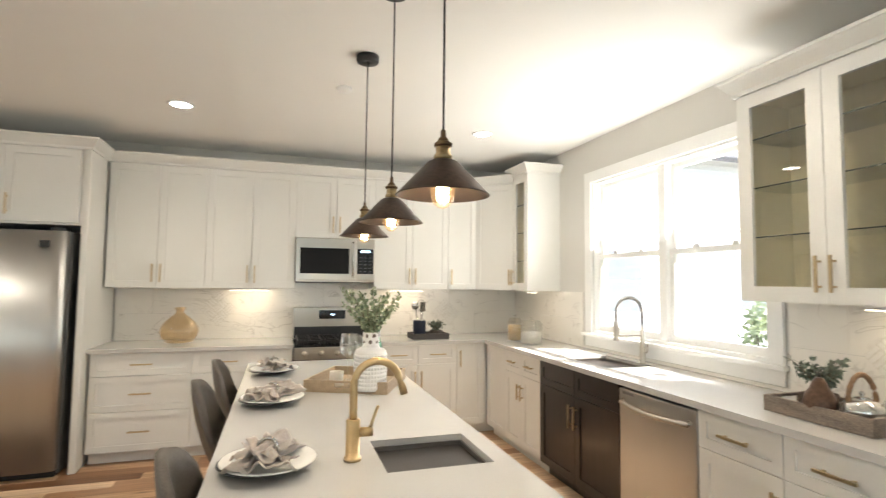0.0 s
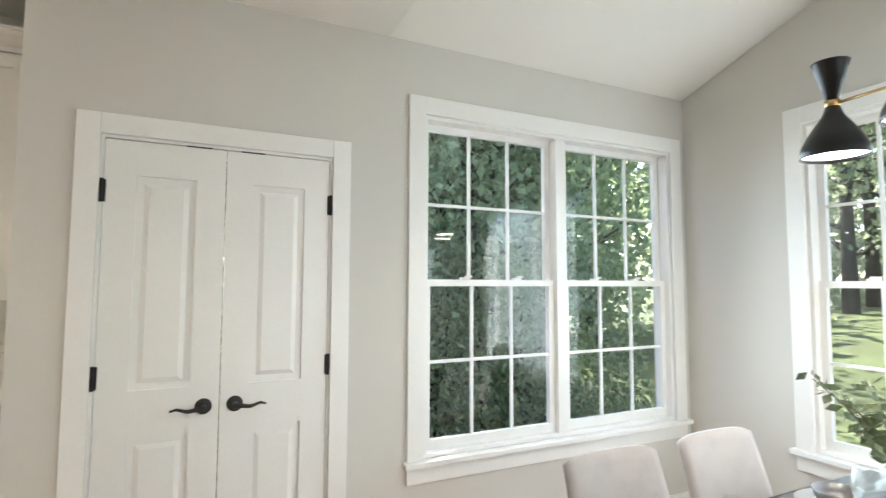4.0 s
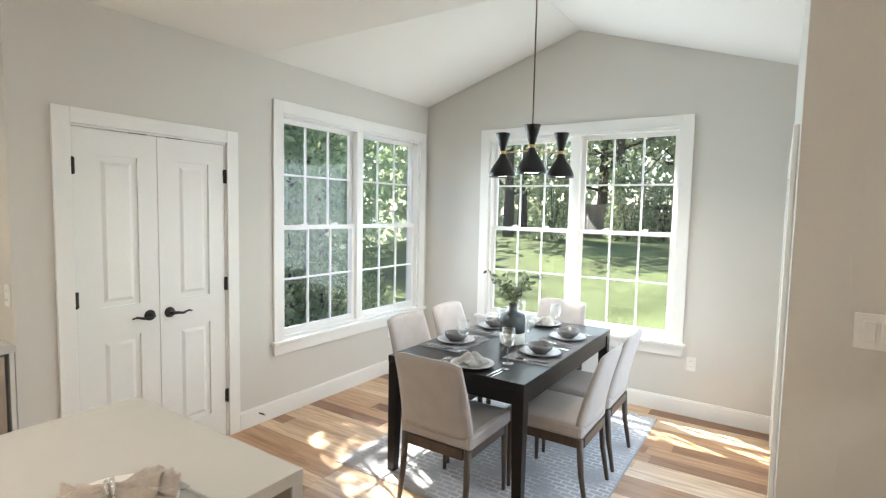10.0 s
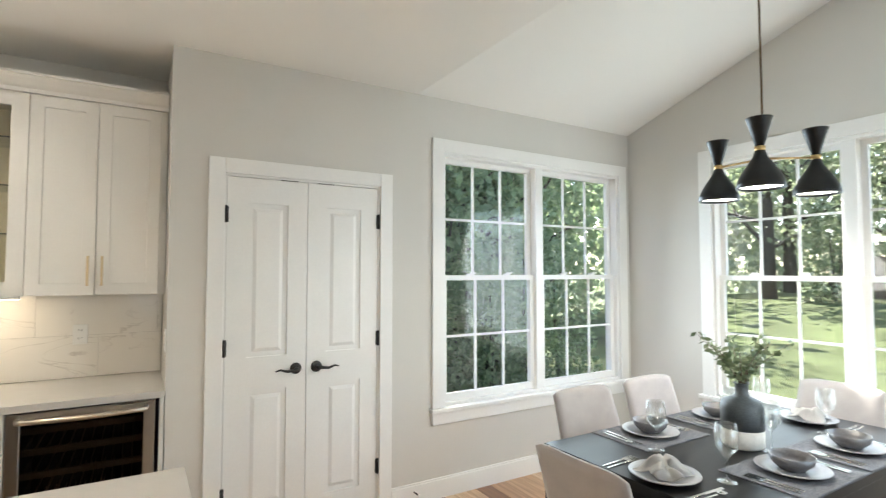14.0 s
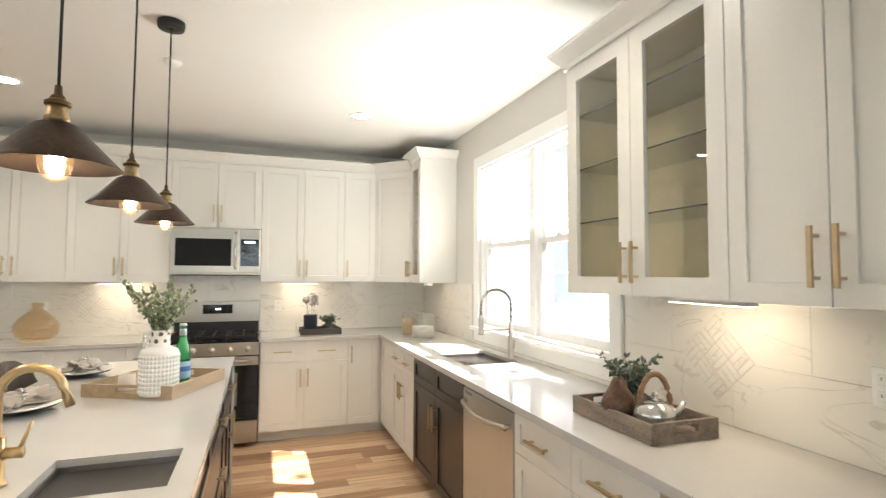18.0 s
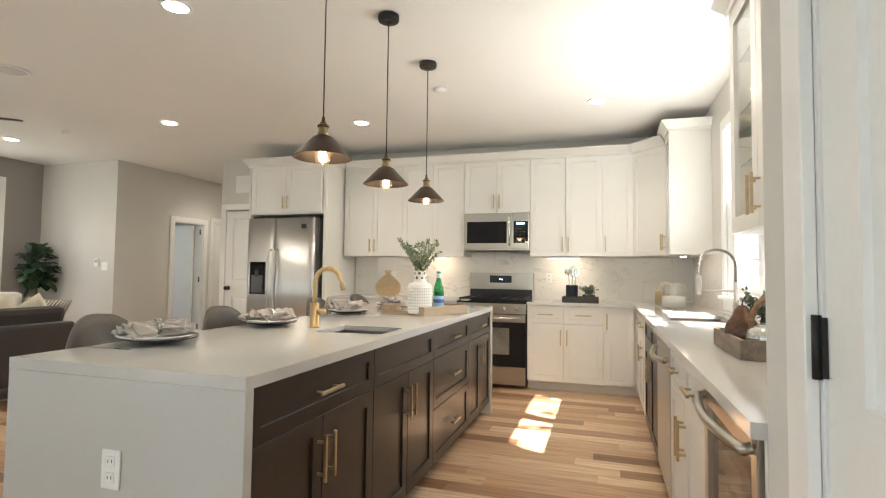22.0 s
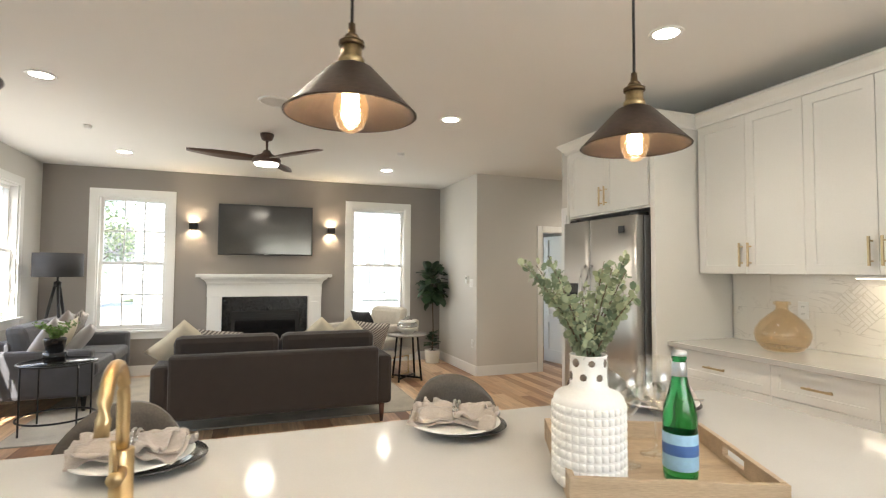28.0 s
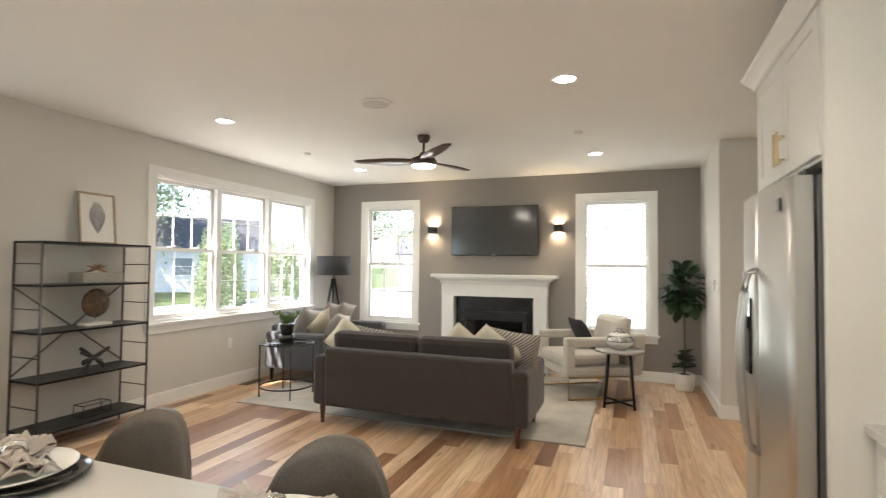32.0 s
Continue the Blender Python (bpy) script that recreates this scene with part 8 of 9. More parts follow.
# woods closing the view, and the clipped hedge by the dining bay
rr = random.Random(77)
# distant haze is mixed into these pale leaf colours
WOOD = leaf_mat("far_leaf", (0.20, 0.24, 0.165), (0.41, 0.45, 0.325), 0.6)
bm = bmesh.new()
for k in range(15000):
    if k % 5 < 3:
        p = Vector((rr.uniform(-34, 24), -44 + rr.gauss(0, 1.6), 0))
        top = 10.5 + 2.5 * math.sin(p.x * 0.45) + 1.5 * math.sin(p.x * 1.3)
    else:
        p = Vector((14 + rr.gauss(0, 1.3), rr.uniform(-40, -5.5), 0))
        top = 9.5 + 2.0 * math.sin(p.y * 0.5) + 1.2 * math.sin(p.y * 1.7)
    p.z = GZ + 0.2 + lift(p.x, p.y) + top * rr.random() ** 0.85
    leaf(bm, p, Vector((rr.gauss(0, 1), rr.gauss(0, 1), 0.4)).normalized(), rr.uniform(0.5, 1.0), rr, 0.3, 0.6)
solo("woods", bm, WOOD, "line of mixed woodland behind the gardens", "trees", kind="stuff")
hg = thing("hedge", "tall dense green hedge beside the dining windows", "hedge", pose(2.7, -7.9, GZ))
bm, tw_ = bmesh.new(), bmesh.new()
for k in range(11000):
    y, u = rr.uniform(-3.2, 2.6), rr.random()
    hgt = 2.5 + 0.35 * math.sin(y * 2.1) + 0.25 * math.sin(y * 5.3)
    z = hgt * u
    wdt = 0.62 * (1 - 0.35 * u * u)
    leaf(bm, Vector((-wdt + abs(rr.gauss(0, 0.22)) if k % 4 else rr.uniform(-wdt, wdt), y, z)), Vector((-1, rr.gauss(0, 0.5), 0.3)).normalized(), rr.uniform(0.06, 0.13), rr, 0.3, 0.55)
for k in range(9):
    y = -2.9 + k * 0.66
    tube(tw_, [(0, y, 0), (0.05, y + 0.05, 1.2), (0.0, y + 0.1, 2.3)], [0.035, 0.025, 0.01], 6)
part("branchwork", tw_, BARK, hg)
tagged(part("foliage", bm, LEAF_D, hg), kind="stuff")
CONC = mat("pale_concrete", (0.52, 0.51, 0.48), 0.85, var=0.10, scale=0.6, fine=20, bump=0.2)
solo("driveway", box(-36, -12.2, -10.9, 1.0, GZ + 0.003, GZ + 0.010), CONC, "pale concrete drive beside the neighbour's house", "driveway", kind="structure")
# made-up pale ground, so the kitchen window's view burns out to white
solo("glare_pad", box(1.4, 17.0, -3.6, 4.3, GZ + 0.003, GZ + 0.010), CONC, "added pale pad standing in for glare outside the kitchen", "driveway", kind="structure")
house(pose(9.2, 4.4, GZ, 0, 0, 180), 17.0, 7.0, 5.2, "white sided house beyond the kitchen window", [(-6.8, 1.4, 0.9, 1.4), (-3.4, 1.4, 0.9, 1.4), (0.6, 1.4, 0.9, 1.4), (4.4, 1.4, 0.9, 1.4)])


# ---- small things in the kitchen ----
TOPZ = 0.922
PALEW = mat("pale_oak", (0.42, 0.31, 0.20), 0.6, var=0.16, scale=3, fine=50, stretch=(1, 9, 9), bump=0.12)
GREYW = mat("weathered_wood", (0.235, 0.185, 0.145), 0.8, var=0.3, scale=4, fine=40, stretch=(1.5, 9, 9), bump=0.35)
DARKW = mat("dark_tray_wood", (0.055, 0.045, 0.040), 0.6, var=0.2, fine=60, bump=0.1)
NAPG = mat("taupe_napkin", (0.46, 0.405, 0.355), 0.9, var=0.12, scale=20, fine=380, bump=0.35, sheen=0.3, spec=0.2)
WHITEC = mat("white_ceramic", (0.78, 0.765, 0.73), 0.35, var=0.03, fine=140, bump=0.06)
CHARGER = mat("dark_glass_charger", (0.05, 0.048, 0.048), 0.12, var=0.15, spec=0.7)


def slotted(bm, x0, x1, y0, y1, h, along_y):
    """One upright side of a tray with a grip cut through its middle."""
    a, b = (y0, y1) if along_y else (x0, x1)
    c, g = (a + b) / 2, 0.055
    for p, q, z0, z1 in ((a, b, 0, h * 0.42), (a, b, h * 0.82, h), (a, c - g, h * 0.42, h * 0.82), (c + g, b, h * 0.42, h * 0.82)):
        if along_y:
            bx(bm, x0, x1, p, q, z0, z1)
        else:
            bx(bm, p, q, y0, y1, z0, z1)
    return bm


def tray(at, w, d, h, t, material, label, slots=True):
    """A box tray; its long sides run along local x, its grips are in the sides at both ends of x."""
    th = thing("tray", label, "tray", at)
    part("tray_base", box(-w / 2 + t, w / 2 - t, -d / 2 + t, d / 2 - t, 0.001, 0.012), material, th)
    for s in (-1, 1):
        part("tray_side", box(-w / 2, w / 2, s * (d / 2 - t / 2) - t / 2, s * (d / 2 - t / 2) + t / 2, 0.0005, h, 0.002), material, th)
        x0, x1 = (-w / 2 + 0.0005, -w / 2 + t) if s < 0 else (w / 2 - t, w / 2 - 0.0005)
        bm = bmesh.new()
        if slots:
            slotted(bm, x0, x1, -d / 2 + t, d / 2 - t, h, True)
        else:
            bx(bm, x0, x1, -d / 2 + t, d / 2 - t, 0.0005, h)
        part("tray_end", bm, material, th)
    return th


def bow(bm, length, wid, rise, rr, z=0.0, turn=0.0):
    """A cloth gathered in the middle, its two ends fanned out in pleats."""
    nu, nv = 22, 20
    ph, ph2 = rr.uniform(0, 6), rr.uniform(0, 6)
    c, s = math.cos(turn), math.sin(turn)
    top, low = [], []
    for i in range(nu + 1):
        u = 2 * i / nu - 1
        r0, r1 = [], []
        for j in range(nv + 1):
            v = 2 * j / nv - 1
            f = abs(u) ** 0.75
            x = u * length / 2 * (1 - 0.12 * v * v + 0.05 * math.sin(5 * v + ph))
            y = v * (0.016 + wid / 2 * f) + 0.010 * f * math.sin(3 * u + ph2)
            zz = z + 0.030 * (1 - v * v) * (1 - 0.45 * f) + rise * f * (0.5 + 0.5 * math.sin(v * 8.5 + ph + 1.5 * u)) * (1 - 0.3 * abs(v)) + 0.006 * math.sin(15 * v + 9 * u + ph2) + 0.009 * math.sin(6 * u + 4 * v + ph) * f
            zz = max(zz, z + 0.004)
            p = (c * x - s * y, s * x + c * y, zz)
            r0.append(bm.verts.new(p))
            r1.append(bm.verts.new((p[0], p[1], p[2] - 0.004)))
        top.append(r0)
        low.append(r1)
    for rows, flip in ((top, False), (low, True)):
        for i in range(nu):
            for j in range(nv):
                q = (rows[i][j], rows[i + 1][j], rows[i + 1][j + 1], rows[i][j + 1])
                bm.faces.new(q[::-1] if flip else q).smooth = True
    rim = [(i, 0) for i in range(nu + 1)] + [(nu, j) for j in range(1, nv + 1)] + [(i, nv) for i in range(nu - 1, -1, -1)] + [(0, j) for j in range(nv - 1, 0, -1)]
    for (i, j), (k, m) in zip(rim, rim[1:] + rim[:1]):
        bm.faces.new((top[i][j], low[i][j], low[k][m], top[k][m]))
    return bm


def torus(bm, at, big, small, axis, seg=20):
    pts = []
    for k in range(seg):
        a = 2 * math.pi * k / seg
        o = (0, big * math.cos(a), big * math.sin(a)) if axis == "x" else (big * math.cos(a), 0, big * math.sin(a)) if axis == "y" else (big * math.cos(a), big * math.sin(a), 0)
        pts.append((at[0] + o[0], at[1] + o[1], at[2] + o[2]))
    return tube(bm, pts, small, 8, close=True)


# place settings along the island's seating side
for k, (y, turn) in enumerate(((-4.46, 70), (-3.745, 82), (-2.88, 60), (-2.09, 100))):
    m = pose(-2.62, y, TOPZ, 0, 0, turn)
    solo("charger_plate", plate_bm(0.135), CHARGER, "dark glass charger plate on the island", "plate", "island place settings", at=pose(-2.632, y + 0.035, TOPZ + 0.0005))
    solo("dinner_plate", plate_bm(0.14), WHITEC, "white stoneware plate on a dark charger", "plate", "island place settings", at=pose(-2.617, y, TOPZ + 0.0165))
    rr = random.Random(60 + k)
    nk = thing("napkin", "taupe linen napkin gathered in a silver ring", "napkin", m @ pose(0, 0, 0.034), "island place settings")
    cloth = part("cloth", bow(bmesh.new(), 0.27, 0.17, 0.022, rr, 0.0), NAPG, nk)
    part("fold", bow(bmesh.new(), 0.24, 0.12, 0.024, rr, 0.012, 0.16), NAPG, cloth)
    part("fold", bow(bmesh.new(), 0.20, 0.10, 0.026, rr, 0.018, -0.2), NAPG, cloth)
    bm = torus(bmesh.new(), (0.0, 0, 0.034), 0.027, 0.005, "x")
    torus(bm, (0.012, 0, 0.034), 0.026, 0.004, "x")
    part("napkin_ring", bm, CHROME, nk, "polished silver ring")
    if k == 0:
        solo("fork", fork_bm(), CHROME, "polished steel fork beside a plate", "fork", "cutlery", at=pose(-2.66, y - 0.17, TOPZ, 0, 0, -88))

# oak tray with vase, bottle and glasses
TR = pose(-2.178, -2.54, TOPZ, 0, 0, 65)
tray(TR, 0.45, 0.44, 0.06, 0.014, PALEW, "pale oak tray with grip holes on the island")
TZ = 0.0125
vz = thing("ceramic_vase", "ribbed white vase with brown dots and eucalyptus branches", "vase", pose(-2.144, -2.735, TOPZ + TZ) @ Matrix.Diagonal((0.89, 0.89, 1.0, 1)))
prof = [(0.0, 0.0), (0.086, 0.0), (0.090, 0.004), (0.091, 0.012), (0.091, 0.186), (0.088, 0.196), (0.080, 0.204), (0.054, 0.213), (0.048, 0.221), (0.047, 0.288), (0.049, 0.291), (0.044, 0.291), (0.041, 0.23), (0.0, 0.225)]
vb = part("vase_body", lathe(bmesh.new(), prof, 40), WHITEC, vz)
bm = bmesh.new()
for row in range(9):
    for k in range(32):
        a0, z = 2 * math.pi * k / 32, 0.018 + row * 0.0195
        rings = []
        for r, sa, sz in ((0.0905, 0.082, 0.0078), (0.0948, 0.070, 0.0062), (0.0960, 0.048, 0.0040)):
            rings.append([bm.verts.new((r * math.cos(a0 + p * sa), r * math.sin(a0 + p * sa), z + q * sz)) for p, q in ((-1, -1), (1, -1), (1, 1), (-1, 1))])
        for p, q in zip(rings, rings[1:]):
            for n in range(4):
                bm.faces.new((p[n], p[(n + 1) % 4], q[(n + 1) % 4], q[n])).smooth = True
        bm.faces.new(rings[-1]).smooth = True
tagged(part("hobnail_relief", bm, WHITEC, vb), kind="stuff")
dot_rng = random.Random(44)
DOTM = mat("brown_glaze_dot", (0.16, 0.12, 0.095), 0.5, var=0.2)
for row, (z, n) in enumerate(((0.243, 7), (0.275, 7))):
    for k in range(n):
        a = 2 * math.pi * (k + 0.5 * row) / n
        bm = bmesh.new()
        lathe(bm, [(0.0, 0.0015), (0.008, 0.001), (0.0105, 0.0)], 12)
        part("painted_dot", bm, DOTM, vb, at=Matrix.Translation((0.0472 * math.cos(a), 0.0472 * math.sin(a), z)) @ Matrix.Rotation(a, 4, "Z") @ Matrix.Rotation(math.pi / 2, 4, "Y") @ Matrix.Diagonal((dot_rng.uniform(0.7, 1.1), dot_rng.uniform(0.7, 1.15), 1, 1)))
sprigs(vz, (0, 0, 0.24), 15, 0.29, 0.20, EUC, 0.021, 71, 76, 0.85)

GREEN = solid_glass("green_bottle_glass", (0.05, 0.52, 0.16), 0.02)
bt = thing("glass_bottle", "green glass water bottle with a pale blue label", "bottle", pose(-2.075, -2.53, TOPZ + TZ) @ Matrix.Diagonal((1.02, 1.02, 1.04, 1)))
part("bottle_body", lathe(bmesh.new(), [(0.0, 0.006), (0.030, 0.0), (0.036, 0.004), (0.0375, 0.02), (0.0375, 0.135), (0.034, 0.165), (0.022, 0.205), (0.0155, 0.235), (0.0145, 0.268), (0.0165, 0.27), (0.0165, 0.276), (0.0, 0.2765)], 28), GREEN, bt)
LBL = mat("pale_blue_label", (0.30, 0.50, 0.66), 0.5, var=0.08)
lb = part("label_band", lathe(bmesh.new(), [(0.0379, 0.03), (0.0383, 0.031), (0.0383, 0.108), (0.0379, 0.109)], 28, hollow=True), LBL, bt, "pale blue paper label")
part("label_stripe", lathe(bmesh.new(), [(0.0384, 0.062), (0.0387, 0.063), (0.0387, 0.085), (0.0384, 0.086)], 28, hollow=True), mat("label_blue", (0.06, 0.14, 0.36), 0.5), lb, "dark blue stripe")
part("neck_label", lathe(bmesh.new(), [(0.0165, 0.232), (0.0172, 0.234), (0.0160, 0.262), (0.0152, 0.264)], 20, hollow=True), mat("silver_foil", (0.55, 0.58, 0.62), 0.35, 0.8), bt)
part("cap", lathe(bmesh.new(), [(0.0, 0.288), (0.0155, 0.288), (0.0172, 0.284), (0.0172, 0.277), (0.0, 0.277)], 20), mat("cap_silver", (0.66, 0.66, 0.66), 0.35, 0.7), bt)


for x, y in ((-2.197, -2.59), (-2.222, -2.465)):
    g = solo("wine_glass", glass_bm(), CLEAR, "clear stemmed wine glass on the oak tray", "glass", "island wine glasses", at=pose(x, y, TOPZ + TZ) @ Matrix.Diagonal((1.15, 1.15, 1.2, 1)))
    g.visible_shadow = False
cn = thing("candle", "small white candle in a cream cup", "candle", pose(-2.30, -2.60, TOPZ + TZ))
part("cup", lathe(bmesh.new(), [(0.0, 0.0), (0.034, 0.0), (0.036, 0.004), (0.036, 0.075), (0.033, 0.075), (0.033, 0.06), (0.0, 0.0595)], 24), mat("cream_cup", (0.66, 0.60, 0.52), 0.5), cn)
part("wick", tube(bmesh.new(), [(0, 0, 0.06), (0.001, 0, 0.07)], 0.0012, 5), BLACKP, cn)

# amber vase on the side counter
AMBERG = glass_mat("amber_glass", (0.93, 0.862, 0.75), least=0.08)
bm = lathe(bmesh.new(), [(0.0, 0.004), (0.07, 0.0), (0.092, 0.010), (0.118, 0.048), (0.127, 0.085), (0.122, 0.118), (0.098, 0.160), (0.062, 0.197), (0.036, 0.218), (0.029, 0.228), (0.028, 0.247), (0.035, 0.250), (0.039, 0.256), (0.039, 0.264), (0.035, 0.270), (0.029, 0.270), (0.0255, 0.264), (0.0255, 0.228), (0.033, 0.2155), (0.060, 0.194), (0.0955, 0.1575), (0.119, 0.117), (0.124, 0.085), (0.115, 0.049), (0.090, 0.0135), (0.068, 0.004), (0.0, 0.007)], 48)
av_ = solo("glass_vase", bm, AMBERG, "round amber glass vase with a short neck", "vase", at=pose(-3.448, -0.294, TOPZ) @ Matrix.Diagonal((1.26, 1.26, 1.17, 1)))
av_.visible_shadow = False

# dark tray by the range, with a crock of utensils and a plant
t2_ = pose(-1.169, -0.41, TOPZ) @ Matrix.Diagonal((1.2, 1.2, 1.25, 1))
tray(t2_, 0.31, 0.20, 0.045, 0.012, DARKW, "small dark wooden tray beside the range", False)
ck = thing("utensil_crock", "navy ceramic crock holding steel utensils", "utensil holder", t2_ @ pose(-0.075, 0.0, TZ))
part("crock", lathe(bmesh.new(), [(0.0, 0.0), (0.05, 0.0), (0.053, 0.005), (0.053, 0.125), (0.055, 0.13), (0.048, 0.13), (0.048, 0.01), (0.0, 0.009)], 28), mat("navy_ceramic", (0.025, 0.032, 0.055), 0.3, var=0.15, fine=90), ck)
part("ladle", lathe(tube(bmesh.new(), [(-0.01, 0, 0.02), (-0.03, 0.005, 0.22)], 0.004, 6), [(0.0, -0.016), (0.022, -0.012), (0.032, 0.008), (0.029, 0.009), (0.0, -0.010)], 18, (-0.036, 0.005, 0.245), "y"), CHROME, ck)
part("spatula", bx(tube(bmesh.new(), [(0.015, 0.01, 0.02), (0.03, 0.02, 0.20)], 0.004, 6), 0.008, 0.058, 0.020, 0.023, 0.20, 0.275, 0.001), CHROME, ck)
bm = tube(bmesh.new(), [(0.0, -0.015, 0.02), (0.008, -0.02, 0.20)], 0.004, 6)
for k in range(5):
    a = k * math.pi / 5
    tube(bm, [(0.01 + 0.035 * math.sin(b) * math.cos(a), -0.02 + 0.035 * math.sin(b) * math.sin(a), 0.20 + 0.095 * (1 - math.cos(b)) / 2) for b in [2 * math.pi * i / 14 for i in range(14)]], 0.0013, 4, close=True)
part("whisk", bm, CHROME, ck)
SAGE = leaf_mat("sage_leaf", (0.06, 0.085, 0.06), (0.20, 0.24, 0.18), 0.12)
pp = thing("small_plant", "small grey-green plant in a low dark pot", "potted plant", t2_ @ pose(0.07, 0.0, TZ))
part("pot", lathe(bmesh.new(), [(0.0, 0.0), (0.045, 0.0), (0.055, 0.05), (0.05, 0.05), (0.046, 0.04), (0.0, 0.039)], 20), DARKW, pp)
sprigs(pp, (0, 0, 0.04), 16, 0.085, 0.075, SAGE, 0.022, 81, 22)

# glass canisters in the corner
CLEARG = glass_mat("canister_glass", (0.93, 0.93, 0.91), 1.0, least=0.12)
for x, y, r, h, fill, col, lab in ((-0.33, -1.02, 0.105, 0.21, 0.10, (0.74, 0.71, 0.66), "glass canister half full of white flour"), (-0.40, -0.81, 0.072, 0.22, 0.15, (0.52, 0.36, 0.16), "tall glass jar filled with dry pasta")):
    jr = thing("glass_canister", lab, "jar", pose(x, y, TOPZ), "glass canisters")
    j = part("jar", lathe(bmesh.new(), [(0.0, 0.0), (r * 0.94, 0.0), (r, 0.008), (r, h * 0.86), (r * 0.8, h * 0.97), (r * 0.8, h), (r * 0.77, h), (r * 0.77, h * 0.96), (r * 0.965, h * 0.85), (r * 0.965, 0.012), (0.0, 0.008)], 28), CLEARG, jr)
    j.visible_shadow = False
    part("contents", lathe(bmesh.new(), [(0.0, 0.009), (r * 0.94, 0.012), (r * 0.94, fill), (r * 0.5, fill + 0.006), (0.0, fill + 0.002)], 24), mat("canister_filling", col, 0.9, var=0.15, fine=160, bump=0.3), jr)
    ld = part("lid", lathe(bmesh.new(), [(0.0, h + 0.035), (0.012, h + 0.034), (0.018, h + 0.024), (0.010, h + 0.014), (r * 0.55, h + 0.010), (r * 0.84, h + 0.004), (r * 0.84, h + 0.001), (0.0, h + 0.001)], 28), CLEARG, jr, "clear glass lid with a knob")
    ld.visible_shadow = False

# weathered tray by the sink: pear, kettle and plant
TW = pose(-0.33, -3.80, TOPZ, 0, 0, 90)
tray(TW, 0.455, 0.295, 0.07, 0.016, GREYW, "weathered wooden tray with grip holes by the sink")
COPPER = mat("brown_copper", (0.13, 0.075, 0.05), 0.35, 0.6, var=0.25, scale=8, fine=60, bump=0.05)
pr = thing("decor_pear", "dark copper decorative pear with a stem", "ornament", pose(-0.415, -3.785, TOPZ + TZ))
part("pear_body", lathe(bmesh.new(), [(0.0, 0.0), (0.03, 0.002), (0.058, 0.025), (0.066, 0.06), (0.056, 0.095), (0.036, 0.125), (0.027, 0.15), (0.016, 0.166), (0.0, 0.168)], 28), COPPER, pr)
part("stem", tube(bmesh.new(), [(0, 0, 0.164), (0.004, 0.002, 0.185), (0.014, 0.004, 0.20)], [0.004, 0.003, 0.004], 6), DARKW, pr)
kt = thing("teapot", "silver ceramic teapot with a rope-wrapped handle", "teapot", pose(-0.36, -3.915, TOPZ + TZ, 0, 0, 70) @ Matrix.Diagonal((0.9, 0.9, 0.95, 1)))
SILV = mat("mercury_silver", (0.60, 0.59, 0.57), 0.16, 0.75, var=0.12, scale=14, fine=80, bump=0.03)
part("pot_body", lathe(bmesh.new(), [(0.0, 0.0), (0.045, 0.0), (0.07, 0.02), (0.084, 0.055), (0.076, 0.085), (0.05, 0.105), (0.032, 0.112), (0.0, 0.114)], 32), SILV, kt)
part("spout", tube(bmesh.new(), [(0.0, -0.07, 0.055), (0.0, -0.10, 0.075), (0.0, -0.118, 0.105)], [0.02, 0.014, 0.010], 12), SILV, kt)
part("lid_knob", lathe(bmesh.new(), [(0.0, 0.142), (0.010, 0.138), (0.012, 0.128), (0.006, 0.118), (0.03, 0.1145), (0.0, 0.1142)], 16), SILV, kt)
ROPE = mat("rattan_wrap", (0.30, 0.17, 0.09), 0.7, var=0.25, fine=80, stretch=(1, 1, 6), bump=0.5)
hp = [(0.0, 0.062 * math.cos(a), 0.085 + 0.125 * math.sin(a)) for a in [math.pi * k / 16 for k in range(17)]]
part("handle", tube(bmesh.new(), hp, [0.005 if k in (0, 16) else 0.0105 + 0.0015 * (k % 2) for k in range(17)], 10), ROPE, kt, "rattan-wrapped hoop handle")
pl2 = thing("small_plant", "grey-green leafy plant in a brown pot", "potted plant", pose(-0.30, -3.71, TOPZ + TZ))
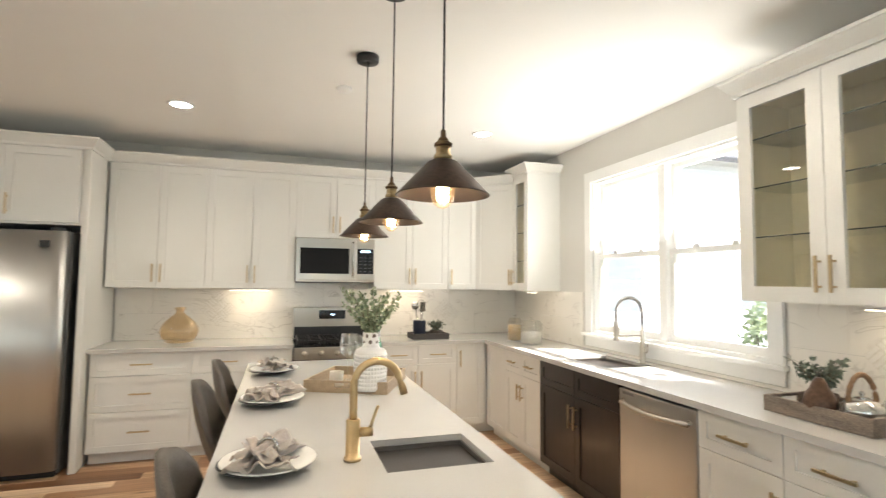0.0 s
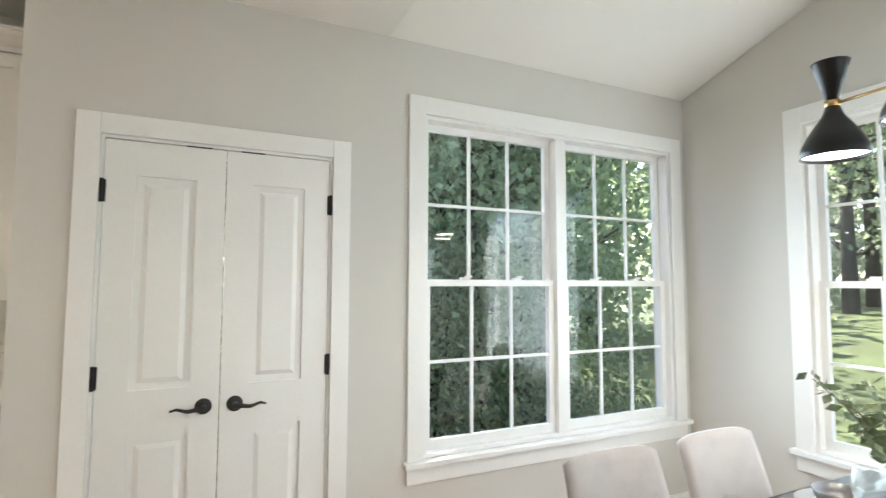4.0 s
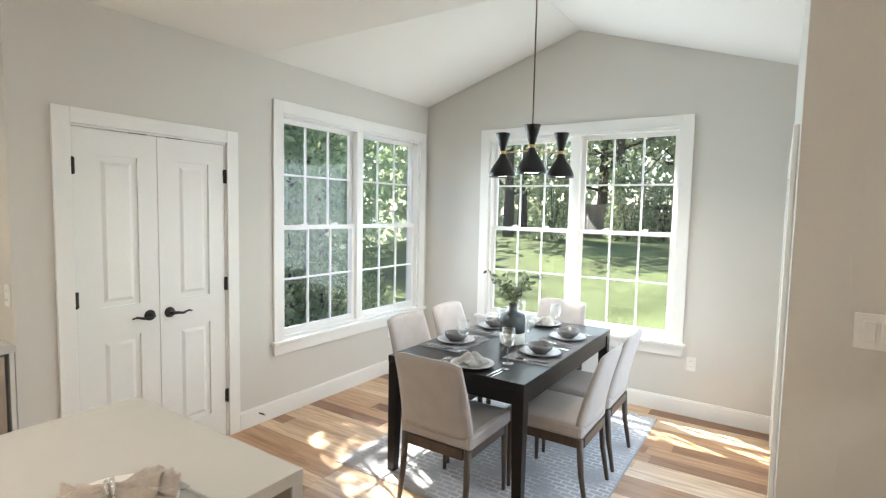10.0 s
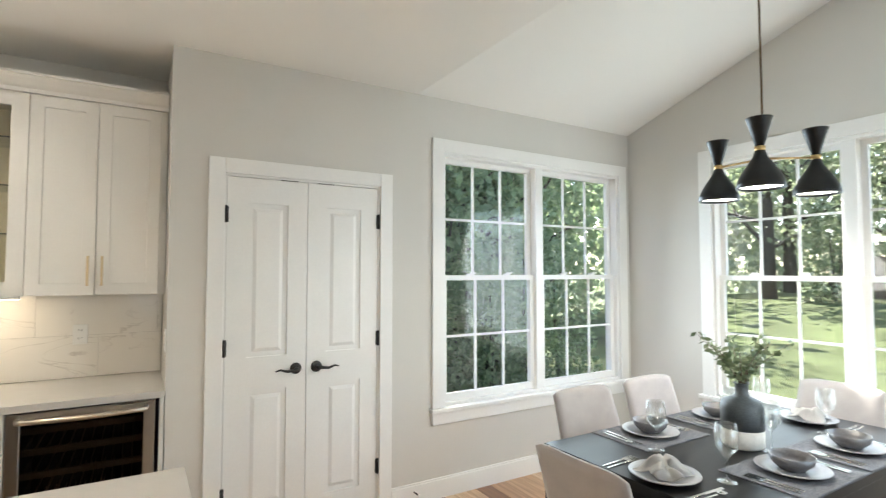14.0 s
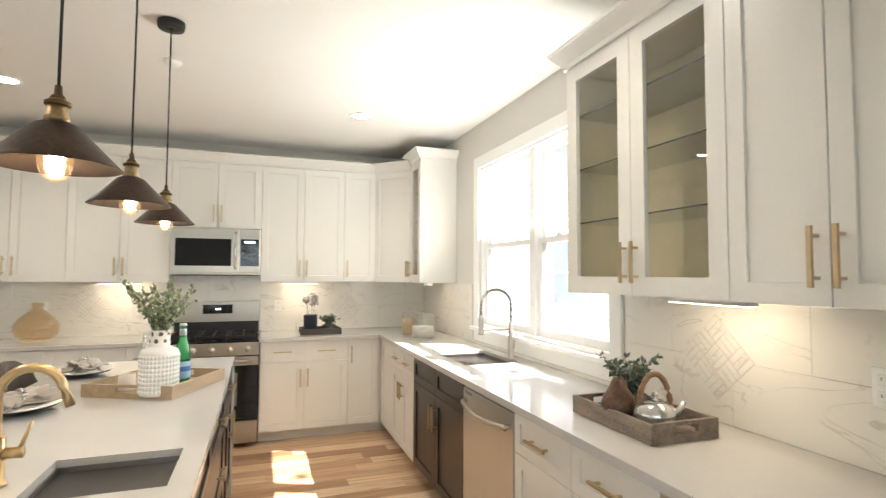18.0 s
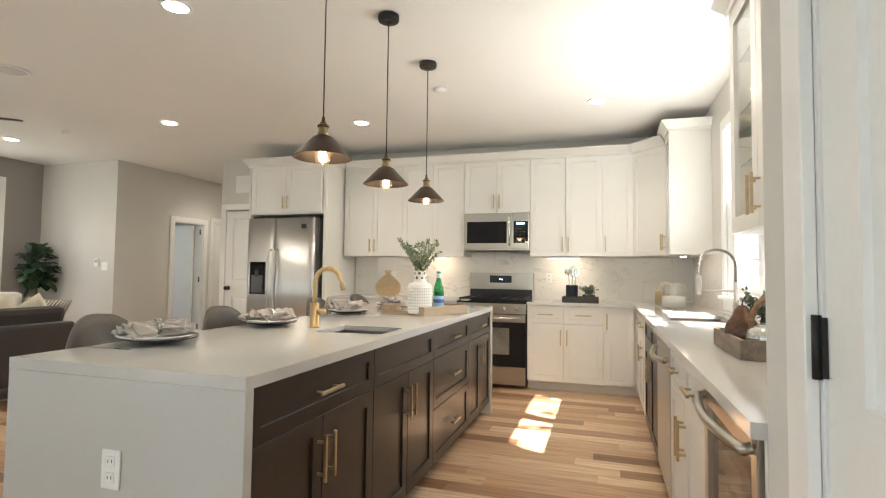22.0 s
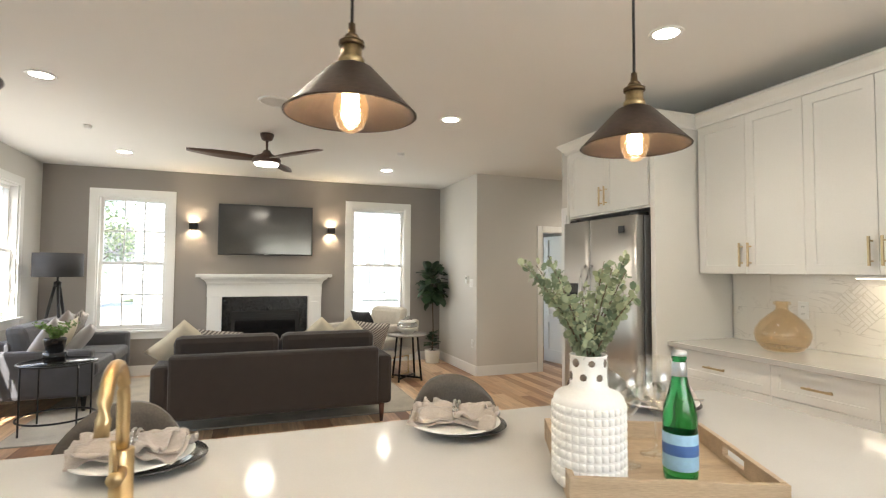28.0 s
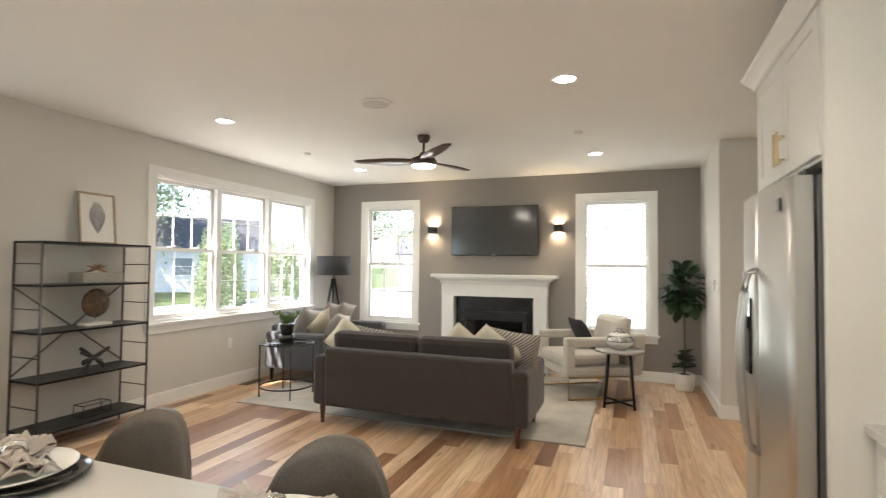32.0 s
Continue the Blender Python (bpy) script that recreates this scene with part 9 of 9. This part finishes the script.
part("pot", lathe(bmesh.new(), [(0.0, 0.0), (0.05, 0.0), (0.065, 0.08), (0.06, 0.08), (0.055, 0.065), (0.0, 0.064)], 24), mat("brown_pot", (0.10, 0.065, 0.045), 0.6, var=0.2, fine=60, bump=0.1), pl2)
sprigs(pl2, (0, 0, 0.065), 20, 0.16, 0.15, SAGE, 0.030, 91, 26)
# door stop on the pantry side's baseboard
ds = thing("door_stop", "dark spring door stop on the baseboard", "door stop", pose(PX - 0.014, -6.33, 0.085))
part("stop_rod", tube(bmesh.new(), [(0, 0, 0), (-0.07, 0, 0.002)], 0.005, 8), IRON, ds)
part("stop_tip", tube(bmesh.new(), [(-0.07, 0, 0.002), (-0.083, 0, 0.002)], 0.0085, 10), TRIM, ds, "white rubber tip")


# ---- floor boards, laid along x ----
PLANK_O, PLANK_I = plank_mat("hickory_board", False), plank_mat("hickory_boards", True)
rng = random.Random(5)
floor_ob = bpy.data.objects["floor"]
BW = 0.127
near, far = [], []
rows_n = int((2.3 - (DY - 0.1)) / BW) + 1
for i in range(rows_n):
    y = DY - 0.1 + i * BW
    x = -9.65 - rng.random() * 1.5
    while x < TH:
        ln = rng.uniform(0.6, 2.0)
        a, b = max(x, -9.65), min(x + ln, TH - 0.02)
        x += ln
        yc = y + BW / 2
        if b - a < 0.02 or yc < LY and (b < DW - 0.1) or yc > 0.1 and a > -5.9:
            continue
        xc = (a + b) / 2
        ok = (-1.9 < xc < -0.5 and -6.3 < yc < -0.5) or (-8 < xc < -2.9 and -4.6 < yc < -0.6) or (-3.9 < xc < -0.6 and -8.3 < yc < -5.4)
        (near if ok else far).append((a, b, y))
bm = bmesh.new()
extra = near[300:]
for a, b, y in near[:300]:
    ob = part("plank", box(a + 0.0006, b - 0.0006, y + 0.0006, y + BW - 0.0006, -0.02, rng.uniform(-0.0006, 0.0)), PLANK_O, floor_ob)
for a, b, y in far + extra:
    bx(bm, a + 0.0006, b - 0.0006, y + 0.0006, y + BW - 0.0006, -0.02, rng.uniform(-0.0006, 0.0))
tagged(part("planks", bm, PLANK_I, floor_ob), kind="stuff")
